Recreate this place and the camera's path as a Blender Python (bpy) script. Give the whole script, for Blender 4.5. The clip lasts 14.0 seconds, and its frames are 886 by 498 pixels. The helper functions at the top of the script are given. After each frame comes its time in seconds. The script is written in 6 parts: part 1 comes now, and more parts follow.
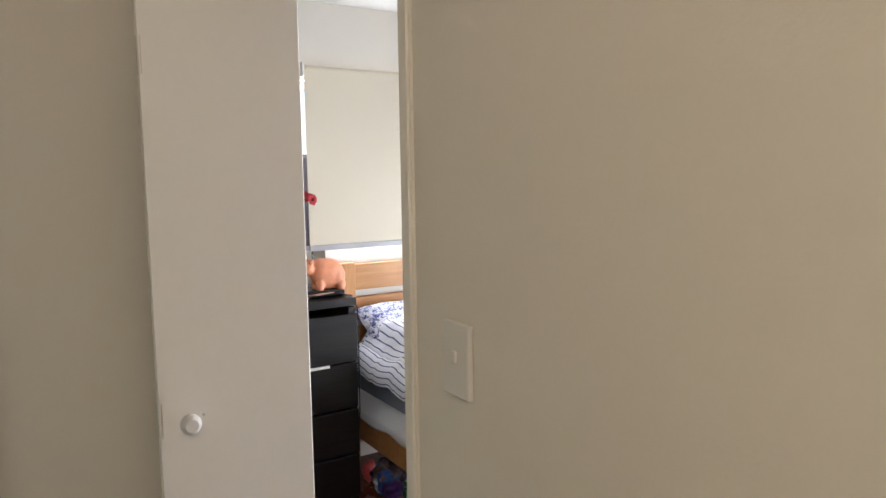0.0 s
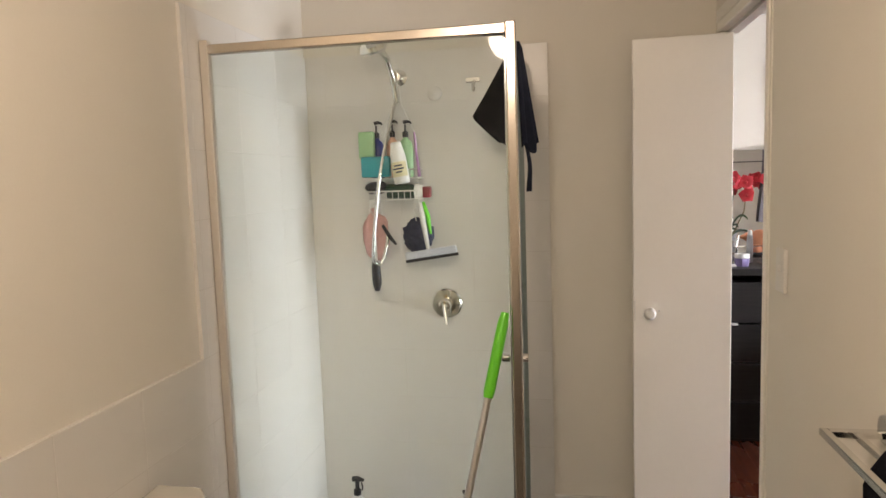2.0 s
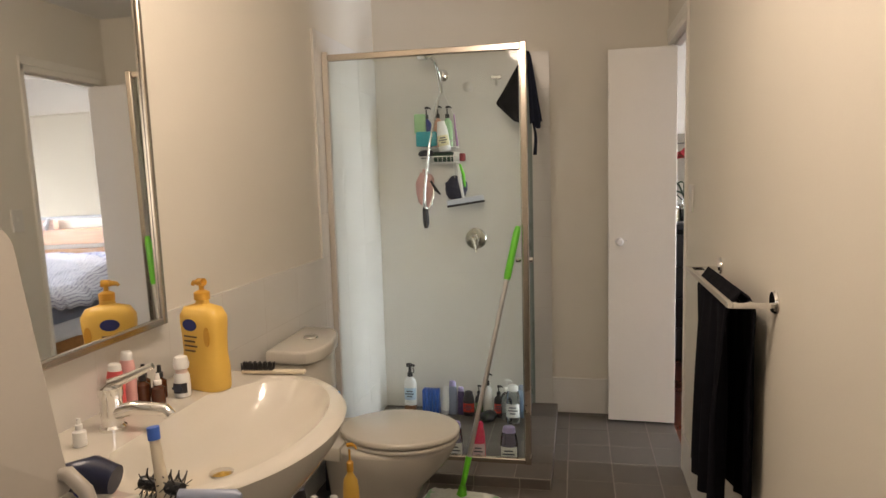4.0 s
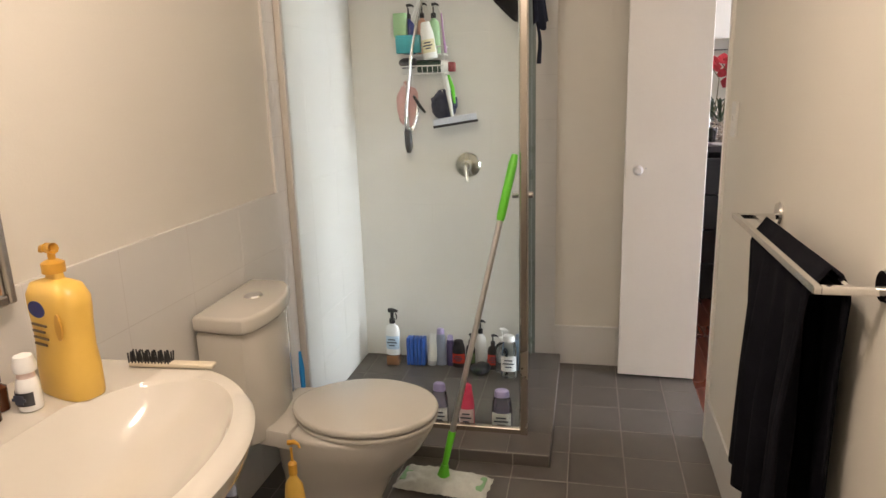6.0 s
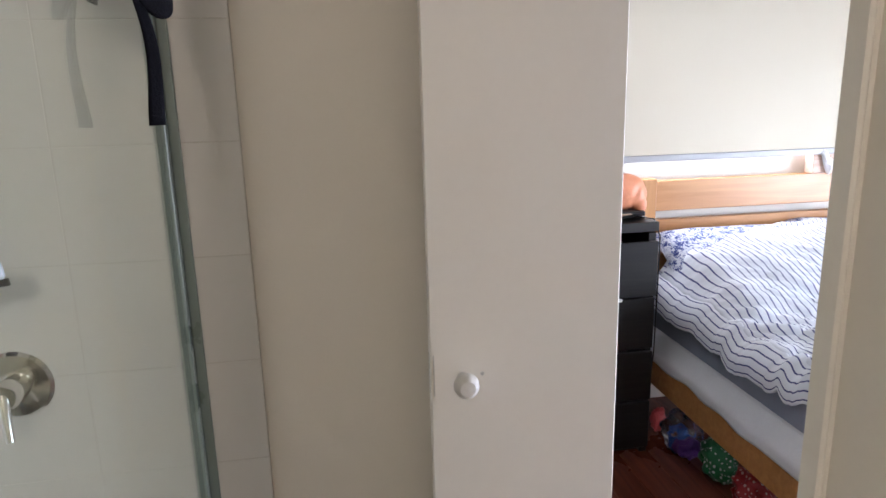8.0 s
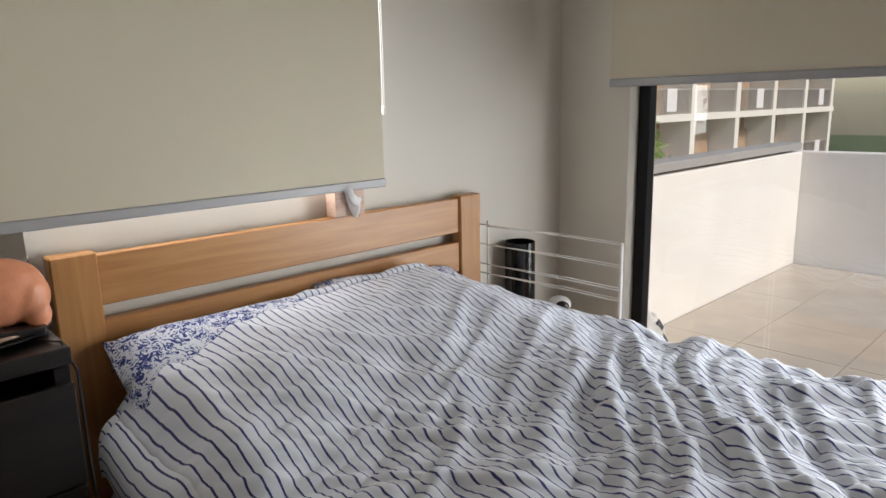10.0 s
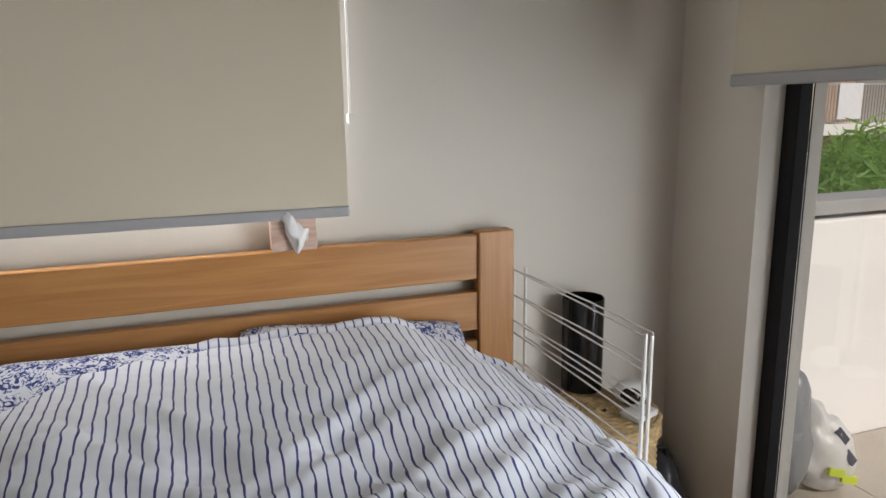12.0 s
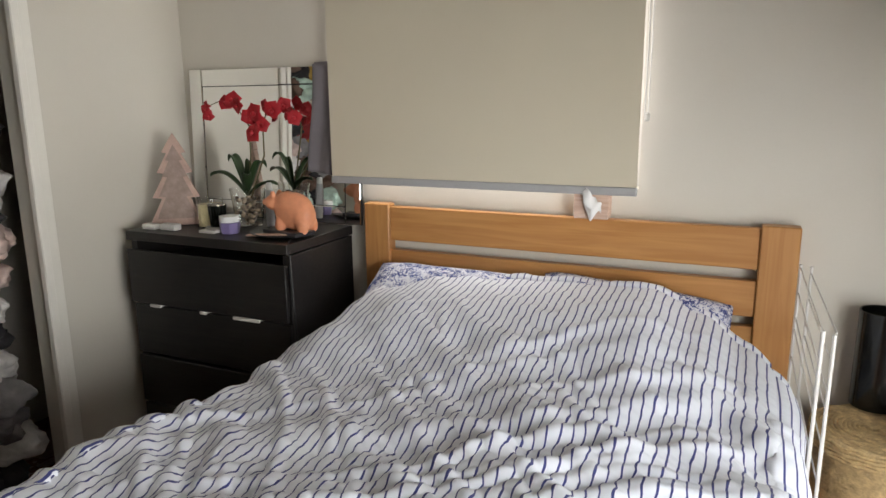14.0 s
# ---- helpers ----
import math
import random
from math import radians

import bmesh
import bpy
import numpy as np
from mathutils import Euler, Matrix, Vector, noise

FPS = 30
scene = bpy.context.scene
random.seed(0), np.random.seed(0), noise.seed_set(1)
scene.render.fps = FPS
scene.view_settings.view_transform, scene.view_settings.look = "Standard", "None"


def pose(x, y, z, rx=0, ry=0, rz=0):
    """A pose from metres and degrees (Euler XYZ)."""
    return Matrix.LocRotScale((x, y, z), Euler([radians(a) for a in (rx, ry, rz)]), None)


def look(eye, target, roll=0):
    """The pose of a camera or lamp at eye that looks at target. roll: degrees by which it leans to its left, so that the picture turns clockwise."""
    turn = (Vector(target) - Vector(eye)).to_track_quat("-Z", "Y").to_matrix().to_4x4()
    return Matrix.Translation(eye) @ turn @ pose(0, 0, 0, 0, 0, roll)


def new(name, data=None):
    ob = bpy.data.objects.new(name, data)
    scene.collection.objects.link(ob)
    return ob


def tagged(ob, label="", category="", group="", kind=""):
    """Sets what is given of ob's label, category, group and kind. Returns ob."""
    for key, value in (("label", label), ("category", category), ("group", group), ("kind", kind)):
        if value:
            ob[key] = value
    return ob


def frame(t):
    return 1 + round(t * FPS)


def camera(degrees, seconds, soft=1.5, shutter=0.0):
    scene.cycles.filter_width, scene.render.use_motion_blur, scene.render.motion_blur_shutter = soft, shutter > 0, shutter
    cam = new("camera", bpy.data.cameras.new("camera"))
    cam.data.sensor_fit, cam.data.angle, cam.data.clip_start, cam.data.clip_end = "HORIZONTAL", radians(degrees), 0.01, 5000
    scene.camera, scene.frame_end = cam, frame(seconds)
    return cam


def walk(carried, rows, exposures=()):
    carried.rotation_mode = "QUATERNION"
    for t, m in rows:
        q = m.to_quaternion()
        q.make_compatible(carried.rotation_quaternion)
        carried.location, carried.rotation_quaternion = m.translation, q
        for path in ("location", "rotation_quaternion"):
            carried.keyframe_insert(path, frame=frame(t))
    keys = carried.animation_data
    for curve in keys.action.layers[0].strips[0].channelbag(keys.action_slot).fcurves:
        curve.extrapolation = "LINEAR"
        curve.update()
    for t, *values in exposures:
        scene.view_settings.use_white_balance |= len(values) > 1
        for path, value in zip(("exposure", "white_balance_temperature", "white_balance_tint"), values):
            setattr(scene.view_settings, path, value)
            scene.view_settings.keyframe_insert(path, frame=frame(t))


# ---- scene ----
cam = camera(66.4, 14.0)
PATH = [
    (0, (-0.570, -1.702, 1.553), (0.501, -0.026, 1.343), -0.8),
    (0.5, (-0.655, -1.969, 1.560), (0.073, -0.117, 1.351), -1.2),
    (1, (-0.626, -2.226, 1.546), (-0.280, -0.267, 1.337), -1.8),
    (1.5, (-0.609, -2.473, 1.561), (-0.632, -0.486, 1.334), -1.8),
    (2, (-0.568, -2.776, 1.545), (-0.928, -0.819, 1.341), -1.9),
    (2.5, (-0.540, -3.084, 1.539), (-0.921, -1.132, 1.330), -1.9),
    (3, (-0.537, -3.348, 1.507), (-0.927, -1.398, 1.298), -1.8),
    (3.5, (-0.514, -3.633, 1.464), (-0.909, -1.684, 1.251), -1.7),
    (4, (-0.478, -3.903, 1.408), (-0.871, -1.955, 1.187), -1.6),
    (4.2, (-0.475, -3.957, 1.376), (-0.867, -2.009, 1.147), -1.5),
    (4.7, (-0.467, -4.018, 1.319), (-0.861, -2.074, 1.052), -1.7),
    (5.2, (-0.465, -3.888, 1.324), (-0.866, -1.959, 0.978), -1.7),
    (5.75, (-0.478, -3.548, 1.376), (-0.886, -1.638, 0.939), -1.7),
    (6.3, (-0.521, -3.021, 1.449), (-0.928, -1.124, 0.964), -1.6),
    (6.5, (-0.550, -2.790, 1.466), (-0.947, -0.891, 0.981), -1.8),
    (6.8, (-0.593, -2.473, 1.477), (-0.988, -0.572, 0.996), -2.1),
    (7, (-0.617, -2.269, 1.501), (-0.998, -0.367, 1.015), -1.8),
    (7.5, (-0.571, -1.744, 1.535), (-0.659, 0.192, 1.041), -1.7),
    (8, (-0.473, -1.266, 1.531), (-0.167, 0.655, 1.068), -1.5),
    (8.5, (-0.318, -0.879, 1.551), (0.342, 0.949, 1.070), -0.8),
    (9, (-0.112, -0.540, 1.513), (0.908, 1.122, 1.071), -1.4),
    (9.2, (-0.022, -0.411, 1.497), (1.140, 1.158, 1.062), -1.3),
    (9.7, (0.223, -0.321, 1.475), (1.555, 1.109, 1.052), -1.2),
    (10.25, (0.601, -0.322, 1.466), (1.964, 1.082, 1.051), -1.3),
    (10.8, (0.987, -0.328, 1.468), (2.256, 1.163, 1.058), -1.4),
    (11.3, (1.253, -0.286, 1.475), (2.340, 1.342, 1.068), -1.3),
    (11.5, (1.358, -0.286, 1.479), (2.323, 1.418, 1.073), -1.2),
    (12, (1.587, -0.302, 1.485), (2.226, 1.548, 1.072), -0.9),
    (12.5, (1.836, -0.332, 1.487), (2.119, 1.604, 1.073), -0.6),
    (13, (2.021, -0.441, 1.477), (1.926, 1.518, 1.084), -0.3),
    (13.2, (2.118, -0.505, 1.470), (1.855, 1.437, 1.072), -0.7),
    (13.5, (2.202, -0.612, 1.464), (1.732, 1.291, 1.068), -0.3),
    (14, (2.301, -0.822, 1.504), (1.497, 0.961, 1.085), -0.5),
]
EXPOSURES = [(0.0, 0.75, 6450, 16), (1.5, 1.05, 6700, 19), (2.5, 0.95, 7050, 21), (4.2, 0.75, 6850, 20), (6.3, 1.2, 6600, 21), (7.2, 1.1, 7000, 21), (7.6, 0.95, 7300, 20), (8.0, 0.85, 6000, 19), (8.5, 0.35, 6700, 14), (9.2, -0.1, 7000, 14), (11.3, -0.85, 6950, 14), (12.5, -0.55, 7000, 15), (14.0, -0.45, 7300, 14)]
walk(cam, [(t, look(eye, target, roll)) for t, eye, target, roll in PATH],
     exposures=EXPOSURES)

# ---- light ----
world = bpy.data.worlds.new("sky")
scene.world = world
world.use_nodes = True
wn = world.node_tree
sky = wn.nodes.new("ShaderNodeTexSky")
sky.sky_type = "NISHITA"
sky.sun_disc = False
sky.sun_elevation = radians(42)
sky.sun_rotation = radians(184)
bg = wn.nodes["Background"]
bg.inputs["Strength"].default_value = 0.15
wn.links.new(sky.outputs[0], bg.inputs[0])

sun = new("sun", bpy.data.lights.new("sun", "SUN"))
sun.data.energy = 4.0
sun.data.angle = radians(12)
sun.data.color = (1.0, 0.95, 0.88)
sun.matrix_world = look((0, 0, 30), (2.0, 32, 1))


def area(name, eye, target, width, height, watts, color):
    lamp = new(name, bpy.data.lights.new(name, "AREA"))
    lamp.data.shape, lamp.data.size, lamp.data.size_y = "RECTANGLE", width, height
    lamp.data.energy, lamp.data.color = watts, color
    lamp.matrix_world = look(eye, target)
    return lamp


daylight = area("terrace_daylight", (3.44, -0.52, 0.95), (0.0, 1.05, 0.35), 1.36, 1.5, 48, (0.84, 0.925, 1.0))
daylight.data.spread = radians(122)
area("window_daylight", (1.33, 1.76, 1.63), (1.33, 0.0, 1.5), 1.16, 0.84, 46, (0.92, 0.97, 1.0))
# weak fill lamp added at an invented window behind the camera's path
area("bathroom_daylight", (0.12, -4.62, 1.45), (-1.6, -4.35, 1.4), 0.72, 1.05, 4, (1.0, 0.93, 0.83))
bulb = new("ceiling_bulb", bpy.data.lights.new("ceiling_bulb", "POINT"))
bulb.data.energy, bulb.data.color, bulb.data.shadow_soft_size = 18, (1.0, 0.87, 0.69), 0.11
bulb.matrix_world = pose(-0.85, -2.6, 2.27)


# ---- helpers for shapes ----
def part(name, bm, material, parent=None, label=""):
    me = bpy.data.meshes.new(name)
    bm.to_mesh(me)
    bm.free()
    me.materials.append(material)
    ob = new(name, me)
    if parent:
        ob.parent = parent
        ob.matrix_parent_inverse = base_of(parent).inverted()
    if label:
        ob["label"] = label
    return ob


def base_of(ob):
    m = ob.matrix_basis.copy()
    while ob.parent:
        m = ob.parent.matrix_basis @ ob.matrix_parent_inverse @ m
        ob = ob.parent
    return m


def thing(name, x, y, z, label, category, group="", kind=""):
    ob = new(name)
    ob.empty_display_size = 0.05
    ob.matrix_basis = pose(x, y, z)
    return tagged(ob, label, category, group, kind)


def structure(name, bm, material, label=""):
    return tagged(part(name, bm, material), label, name.split("_")[0], kind="structure")


def box(bm, x0, x1, y0, y1, z0, z1, bevel=0.0, seg=1, m=None):
    made = bmesh.ops.create_cube(bm, size=1.0)["verts"]
    for v in made:
        v.co = Vector(((x0 + x1) / 2 + v.co.x * (x1 - x0), (y0 + y1) / 2 + v.co.y * (y1 - y0), (z0 + z1) / 2 + v.co.z * (z1 - z0)))
    if bevel:
        edges = list({e for v in made for e in v.link_edges})
        out = bmesh.ops.bevel(bm, geom=edges, offset=bevel, segments=seg, affect="EDGES", profile=0.5)
        made = list({v for f in out["faces"] for v in f.verts} | {v for v in made if v.is_valid})
    if m is not None:
        bmesh.ops.transform(bm, matrix=m, verts=made)
    return made


def B(x0, x1, y0, y1, z0, z1, bevel=0.0, seg=1, m=None):
    bm = bmesh.new()
    box(bm, x0, x1, y0, y1, z0, z1, bevel, seg, m)
    return bm


def smooth(bm, angle=40):
    for f in bm.faces:
        f.smooth = True
    for e in bm.edges:
        if len(e.link_faces) == 2 and e.calc_face_angle(0) > radians(angle):
            e.smooth = False
    return bm


def tube(bm, pts, r, seg=10, closed=False):
    """A round tube along points; r is one radius or one a point."""
    pts = [Vector(p) for p in pts]
    n = len(pts)
    rs = [r] * n if isinstance(r, (int, float)) else r
    rings = []
    up = Vector((0.13, 0.21, 0.97))
    for i, p in enumerate(pts):
        a, b = pts[max(i - 1, 0)], pts[min(i + 1, n - 1)]
        if closed:
            a, b = pts[i - 1], pts[(i + 1) % n]
        d = (b - a).normalized()
        if abs(d.dot(up)) > 0.95:
            up = Vector((0.9, 0.3, 0.1))
        s = d.cross(up).normalized()
        u = s.cross(d).normalized()
        up = u
        rings.append([bm.verts.new(p + (s * math.cos(k * math.tau / seg) + u * math.sin(k * math.tau / seg)) * rs[i]) for k in range(seg)])
    for i in range(n if closed else n - 1):
        A, C = rings[i], rings[(i + 1) % n]
        for k in range(seg):
            bm.faces.new((A[k], A[(k + 1) % seg], C[(k + 1) % seg], C[k]))
    if not closed:
        bm.faces.new(rings[0])
        bm.faces.new(rings[-1][::-1])
    bm.normal_update()
    return bm


def T(pts, r, seg=10, closed=False):
    bm = tube(bmesh.new(), pts, r, seg, closed)
    bmesh.ops.recalc_face_normals(bm, faces=bm.faces)
    return smooth(bm, 50)


def lathe(profile, seg=24, m=None, squash=1.0, bm=None):
    """A turned shape about z from (radius, height) pairs."""
    bm = bm or bmesh.new()
    rings = []
    for r, z in profile:
        rings.append([bm.verts.new((r * math.cos(k * math.tau / seg), r * squash * math.sin(k * math.tau / seg), z)) for k in range(seg)])
    fresh = [v for ring in rings for v in ring]
    for A, C in zip(rings, rings[1:]):
        for k in range(seg):
            bm.faces.new((A[k], A[(k + 1) % seg], C[(k + 1) % seg], C[k]))
    bm.faces.new(rings[0][::-1])
    bm.faces.new(rings[-1])
    if m is not None:
        bmesh.ops.transform(bm, matrix=m, verts=fresh)
    bmesh.ops.recalc_face_normals(bm, faces=bm.faces)
    return smooth(bm, 35)


def outline(pts, z0, z1, bevel=0.0, m=None, seg=2):
    """A slab of the closed outline pts between two heights."""
    bm = bmesh.new()
    low = [bm.verts.new((x, y, z0)) for x, y in pts]
    f = bm.faces.new(low)
    top = bmesh.ops.extrude_face_region(bm, geom=[f])["geom"]
    for v in top:
        if isinstance(v, bmesh.types.BMVert):
            v.co.z = z1
    bmesh.ops.recalc_face_normals(bm, faces=bm.faces)
    if bevel:
        edges = [e for e in bm.edges if abs(e.verts[0].co.z - e.verts[1].co.z) < 1e-6]
        bmesh.ops.bevel(bm, geom=edges, offset=bevel, segments=seg, affect="EDGES", profile=0.5)
    if m is not None:
        bmesh.ops.transform(bm, matrix=m, verts=bm.verts)
    return smooth(bm, 40)


def sheet(nu, nv, f, thick=0.0):
    """A grid surface with f(u, v) as place, u and v from 0 to 1; u and v are kept as its map."""
    bm = bmesh.new()
    uv = bm.loops.layers.uv.new("cloth")
    vs = [[bm.verts.new(f(i / nu, j / nv)) for j in range(nv + 1)] for i in range(nu + 1)]
    for i in range(nu):
        for j in range(nv):
            face = bm.faces.new((vs[i][j], vs[i + 1][j], vs[i + 1][j + 1], vs[i][j + 1]))
            face.smooth = True
            for loop, (a, b) in zip(face.loops, ((i, j), (i + 1, j), (i + 1, j + 1), (i, j + 1))):
                loop[uv].uv = (a / nu, b / nv)
    bm.normal_update()
    if thick:
        low = [[bm.verts.new(v.co - v.normal * thick) for v in row] for row in vs]
        rim = [(i, 0) for i in range(nu)] + [(nu, j) for j in range(nv)] + [(i, nv) for i in range(nu, 0, -1)] + [(0, j) for j in range(nv, 0, -1)]
        quads = [((low[i][j], low[i][j + 1], low[i + 1][j + 1], low[i + 1][j]), ((i, j), (i, j + 1), (i + 1, j + 1), (i + 1, j))) for i in range(nu) for j in range(nv)]
        for (a, b), (c, d) in zip(rim, rim[1:] + rim[:1]):
            quads.append(((vs[a][b], low[a][b], low[c][d], vs[c][d]), ((a, b), (a, b), (c, d), (c, d))))
        for corners, at in quads:
            face = bm.faces.new(corners)
            face.smooth = True
            for loop, (a, b) in zip(face.loops, at):
                loop[uv].uv = (a / nu, b / nv)
        bmesh.ops.recalc_face_normals(bm, faces=bm.faces)
    return bm


def blob(bm, x, y, z, rx, ry, rz, seed=0, rough=0.0, sub=2, m=None):
    made = bmesh.ops.create_icosphere(bm, subdivisions=sub, radius=1.0)["verts"]
    for v in made:
        k = 1 + rough * noise.noise(v.co * 1.7 + Vector((seed * 3.1, seed * 1.7, seed)))
        v.co = Vector((v.co.x * rx, v.co.y * ry, v.co.z * rz)) * k
        if m is not None:
            v.co = m @ v.co
        v.co += Vector((x, y, z))
    for f in bm.faces:
        f.smooth = True
    return bm


# ---- materials ----
def mat(name, color, rough=0.5, metal=0.0, vary=0.06, scale=6.0, bump=0.02, grain=90.0, coat=0.0, spec=0.5, random=0.0, sheen=0.0):
    m = bpy.data.materials.new(name)
    m.use_nodes = True
    nt = m.node_tree
    p = nt.nodes["Principled BSDF"]
    p.inputs["Roughness"].default_value = rough
    p.inputs["Metallic"].default_value = metal
    p.inputs["Coat Weight"].default_value = coat
    p.inputs["Specular IOR Level"].default_value = spec
    p.inputs["Sheen Weight"].default_value = sheen
    tc = nt.nodes.new("ShaderNodeTexCoord")
    n1 = nt.nodes.new("ShaderNodeTexNoise")
    n1.inputs["Scale"].default_value = scale
    n1.inputs["Detail"].default_value = 5
    n2 = nt.nodes.new("ShaderNodeTexNoise")
    n2.inputs["Scale"].default_value = grain
    n2.inputs["Detail"].default_value = 3
    nt.links.new(tc.outputs["Object"], n1.inputs["Vector"])
    nt.links.new(tc.outputs["Object"], n2.inputs["Vector"])
    add = nt.nodes.new("ShaderNodeMath")
    add.operation = "MULTIPLY_ADD"
    nt.links.new(n2.outputs["Fac"], add.inputs[0])
    add.inputs[1].default_value = 0.4
    nt.links.new(n1.outputs["Fac"], add.inputs[2])
    value = nt.nodes.new("ShaderNodeMapRange")
    nt.links.new(add.outputs[0], value.inputs["Value"])
    value.inputs["From Min"].default_value = 0.35
    value.inputs["From Max"].default_value = 1.05
    value.inputs["To Min"].default_value = 1 - vary
    value.inputs["To Max"].default_value = 1 + vary
    last = value.outputs[0]
    if random:
        info = nt.nodes.new("ShaderNodeObjectInfo")
        r = nt.nodes.new("ShaderNodeMath")
        r.operation = "MULTIPLY_ADD"
        nt.links.new(info.outputs["Random"], r.inputs[0])
        r.inputs[1].default_value = random
        nt.links.new(last, r.inputs[2])
        last = r.outputs[0]
    hsv = nt.nodes.new("ShaderNodeHueSaturation")
    hsv.inputs["Color"].default_value = (*color, 1)
    nt.links.new(last, hsv.inputs["Value"])
    nt.links.new(hsv.outputs[0], p.inputs["Base Color"])
    rr = nt.nodes.new("ShaderNodeMapRange")
    nt.links.new(n1.outputs["Fac"], rr.inputs["Value"])
    rr.inputs["To Min"].default_value = max(rough - 0.08, 0.02)
    rr.inputs["To Max"].default_value = min(rough + 0.08, 1)
    nt.links.new(rr.outputs[0], p.inputs["Roughness"])
    if bump:
        b = nt.nodes.new("ShaderNodeBump")
        b.inputs["Strength"].default_value = min(bump * 10, 1)
        b.inputs["Distance"].default_value = 0.004
        nt.links.new(add.outputs[0], b.inputs["Height"])
        nt.links.new(b.outputs[0], p.inputs["Normal"])
    return m


def node(nt, kind, **values):
    n = nt.nodes.new("ShaderNode" + kind)
    for k, v in values.items():
        n.inputs[k.replace("_", " ")].default_value = v
    return n


def glass(name, color, rough=0.0, ior=1.45):
    m = bpy.data.materials.new(name)
    m.use_nodes = True
    p = m.node_tree.nodes["Principled BSDF"]
    p.inputs["Base Color"].default_value = (*color, 1)
    p.inputs["Transmission Weight"].default_value = 1
    p.inputs["Roughness"].default_value = rough
    p.inputs["IOR"].default_value = ior
    return m


def wood(name, a, b, scale=4.0, rough=0.4, axis=0):
    m = mat(name, a, rough, 0, 0.1, 3, 0.01, 60)
    nt = m.node_tree
    p = nt.nodes["Principled BSDF"]
    tc = nt.nodes.new("ShaderNodeTexCoord")
    mp = nt.nodes.new("ShaderNodeMapping")
    s = [14.0, 14.0, 14.0]
    s[axis] = 0.9
    mp.inputs["Scale"].default_value = s
    n = node(nt, "TexNoise", Scale=scale, Detail=6.0, Distortion=0.6)
    ramp = nt.nodes.new("ShaderNodeValToRGB")
    ramp.color_ramp.elements[0].color, ramp.color_ramp.elements[1].color = (*a, 1), (*b, 1)
    ramp.color_ramp.elements[0].position, ramp.color_ramp.elements[1].position = 0.35, 0.68
    nt.links.new(tc.outputs["Object"], mp.inputs["Vector"])
    nt.links.new(mp.outputs[0], n.inputs["Vector"])
    nt.links.new(n.outputs["Fac"], ramp.inputs[0])
    nt.links.new(ramp.outputs[0], p.inputs["Base Color"])
    return m


def striped():
    """White cotton with thin navy lines along the cloth's length."""
    m = mat("striped_cotton", (0.8, 0.8, 0.82), 0.85, bump=0.03, grain=400, sheen=0.2)
    nt = m.node_tree
    p = nt.nodes["Principled BSDF"]
    uv = nt.nodes.new("ShaderNodeUVMap")
    uv.uv_map = "cloth"
    sep = nt.nodes.new("ShaderNodeSeparateXYZ")
    nt.links.new(uv.outputs[0], sep.inputs[0])
    mul = nt.nodes.new("ShaderNodeMath")
    mul.operation = "MULTIPLY"
    mul.inputs[1].default_value = 69.0
    nt.links.new(sep.outputs["X"], mul.inputs[0])
    fr = nt.nodes.new("ShaderNodeMath")
    fr.operation = "FRACT"
    nt.links.new(mul.outputs[0], fr.inputs[0])
    ramp = nt.nodes.new("ShaderNodeValToRGB")
    e = ramp.color_ramp.elements
    e[0].position, e[0].color = 0.0, (0.75, 0.775, 0.84, 1)
    e[1].position, e[1].color = 1.0, (0.75, 0.775, 0.84, 1)
    for at, c in ((0.405, (0.75, 0.775, 0.84, 1)), (0.42, (0.03, 0.04, 0.19, 1)), (0.58, (0.03, 0.04, 0.19, 1)), (0.595, (0.75, 0.775, 0.84, 1))):
        k = e.new(at)
        k.color = c
    nt.links.new(fr.outputs[0], ramp.inputs[0])
    nt.links.new(ramp.outputs[0], p.inputs["Base Color"])
    return m


def floral():
    """Blue flowers and leaves printed on white cotton."""
    m = mat("floral_cotton", (0.8, 0.8, 0.82), 0.85, bump=0.03, grain=300)
    nt = m.node_tree
    p = nt.nodes["Principled BSDF"]
    tc = nt.nodes.new("ShaderNodeTexCoord")
    n = node(nt, "TexNoise", Scale=42.0, Detail=1.5, Distortion=3.5)
    v = node(nt, "TexVoronoi", Scale=26.0)
    nt.links.new(tc.outputs["Object"], v.inputs["Vector"])
    nt.links.new(tc.outputs["Object"], n.inputs["Vector"])
    a = nt.nodes.new("ShaderNodeMath")
    a.operation = "MULTIPLY_ADD"
    nt.links.new(v.outputs["Distance"], a.inputs[0])
    a.inputs[1].default_value = 0.28
    nt.links.new(n.outputs["Fac"], a.inputs[2])
    ramp = nt.nodes.new("ShaderNodeValToRGB")
    e = ramp.color_ramp.elements
    e[0].position, e[0].color = 0.56, (0.03, 0.045, 0.2, 1)
    e[1].position, e[1].color = 0.66, (0.7, 0.72, 0.78, 1)
    k = e.new(0.61)
    k.color = (0.14, 0.2, 0.48, 1)
    nt.links.new(a.outputs[0], ramp.inputs[0])
    nt.links.new(ramp.outputs[0], p.inputs["Base Color"])
    return m


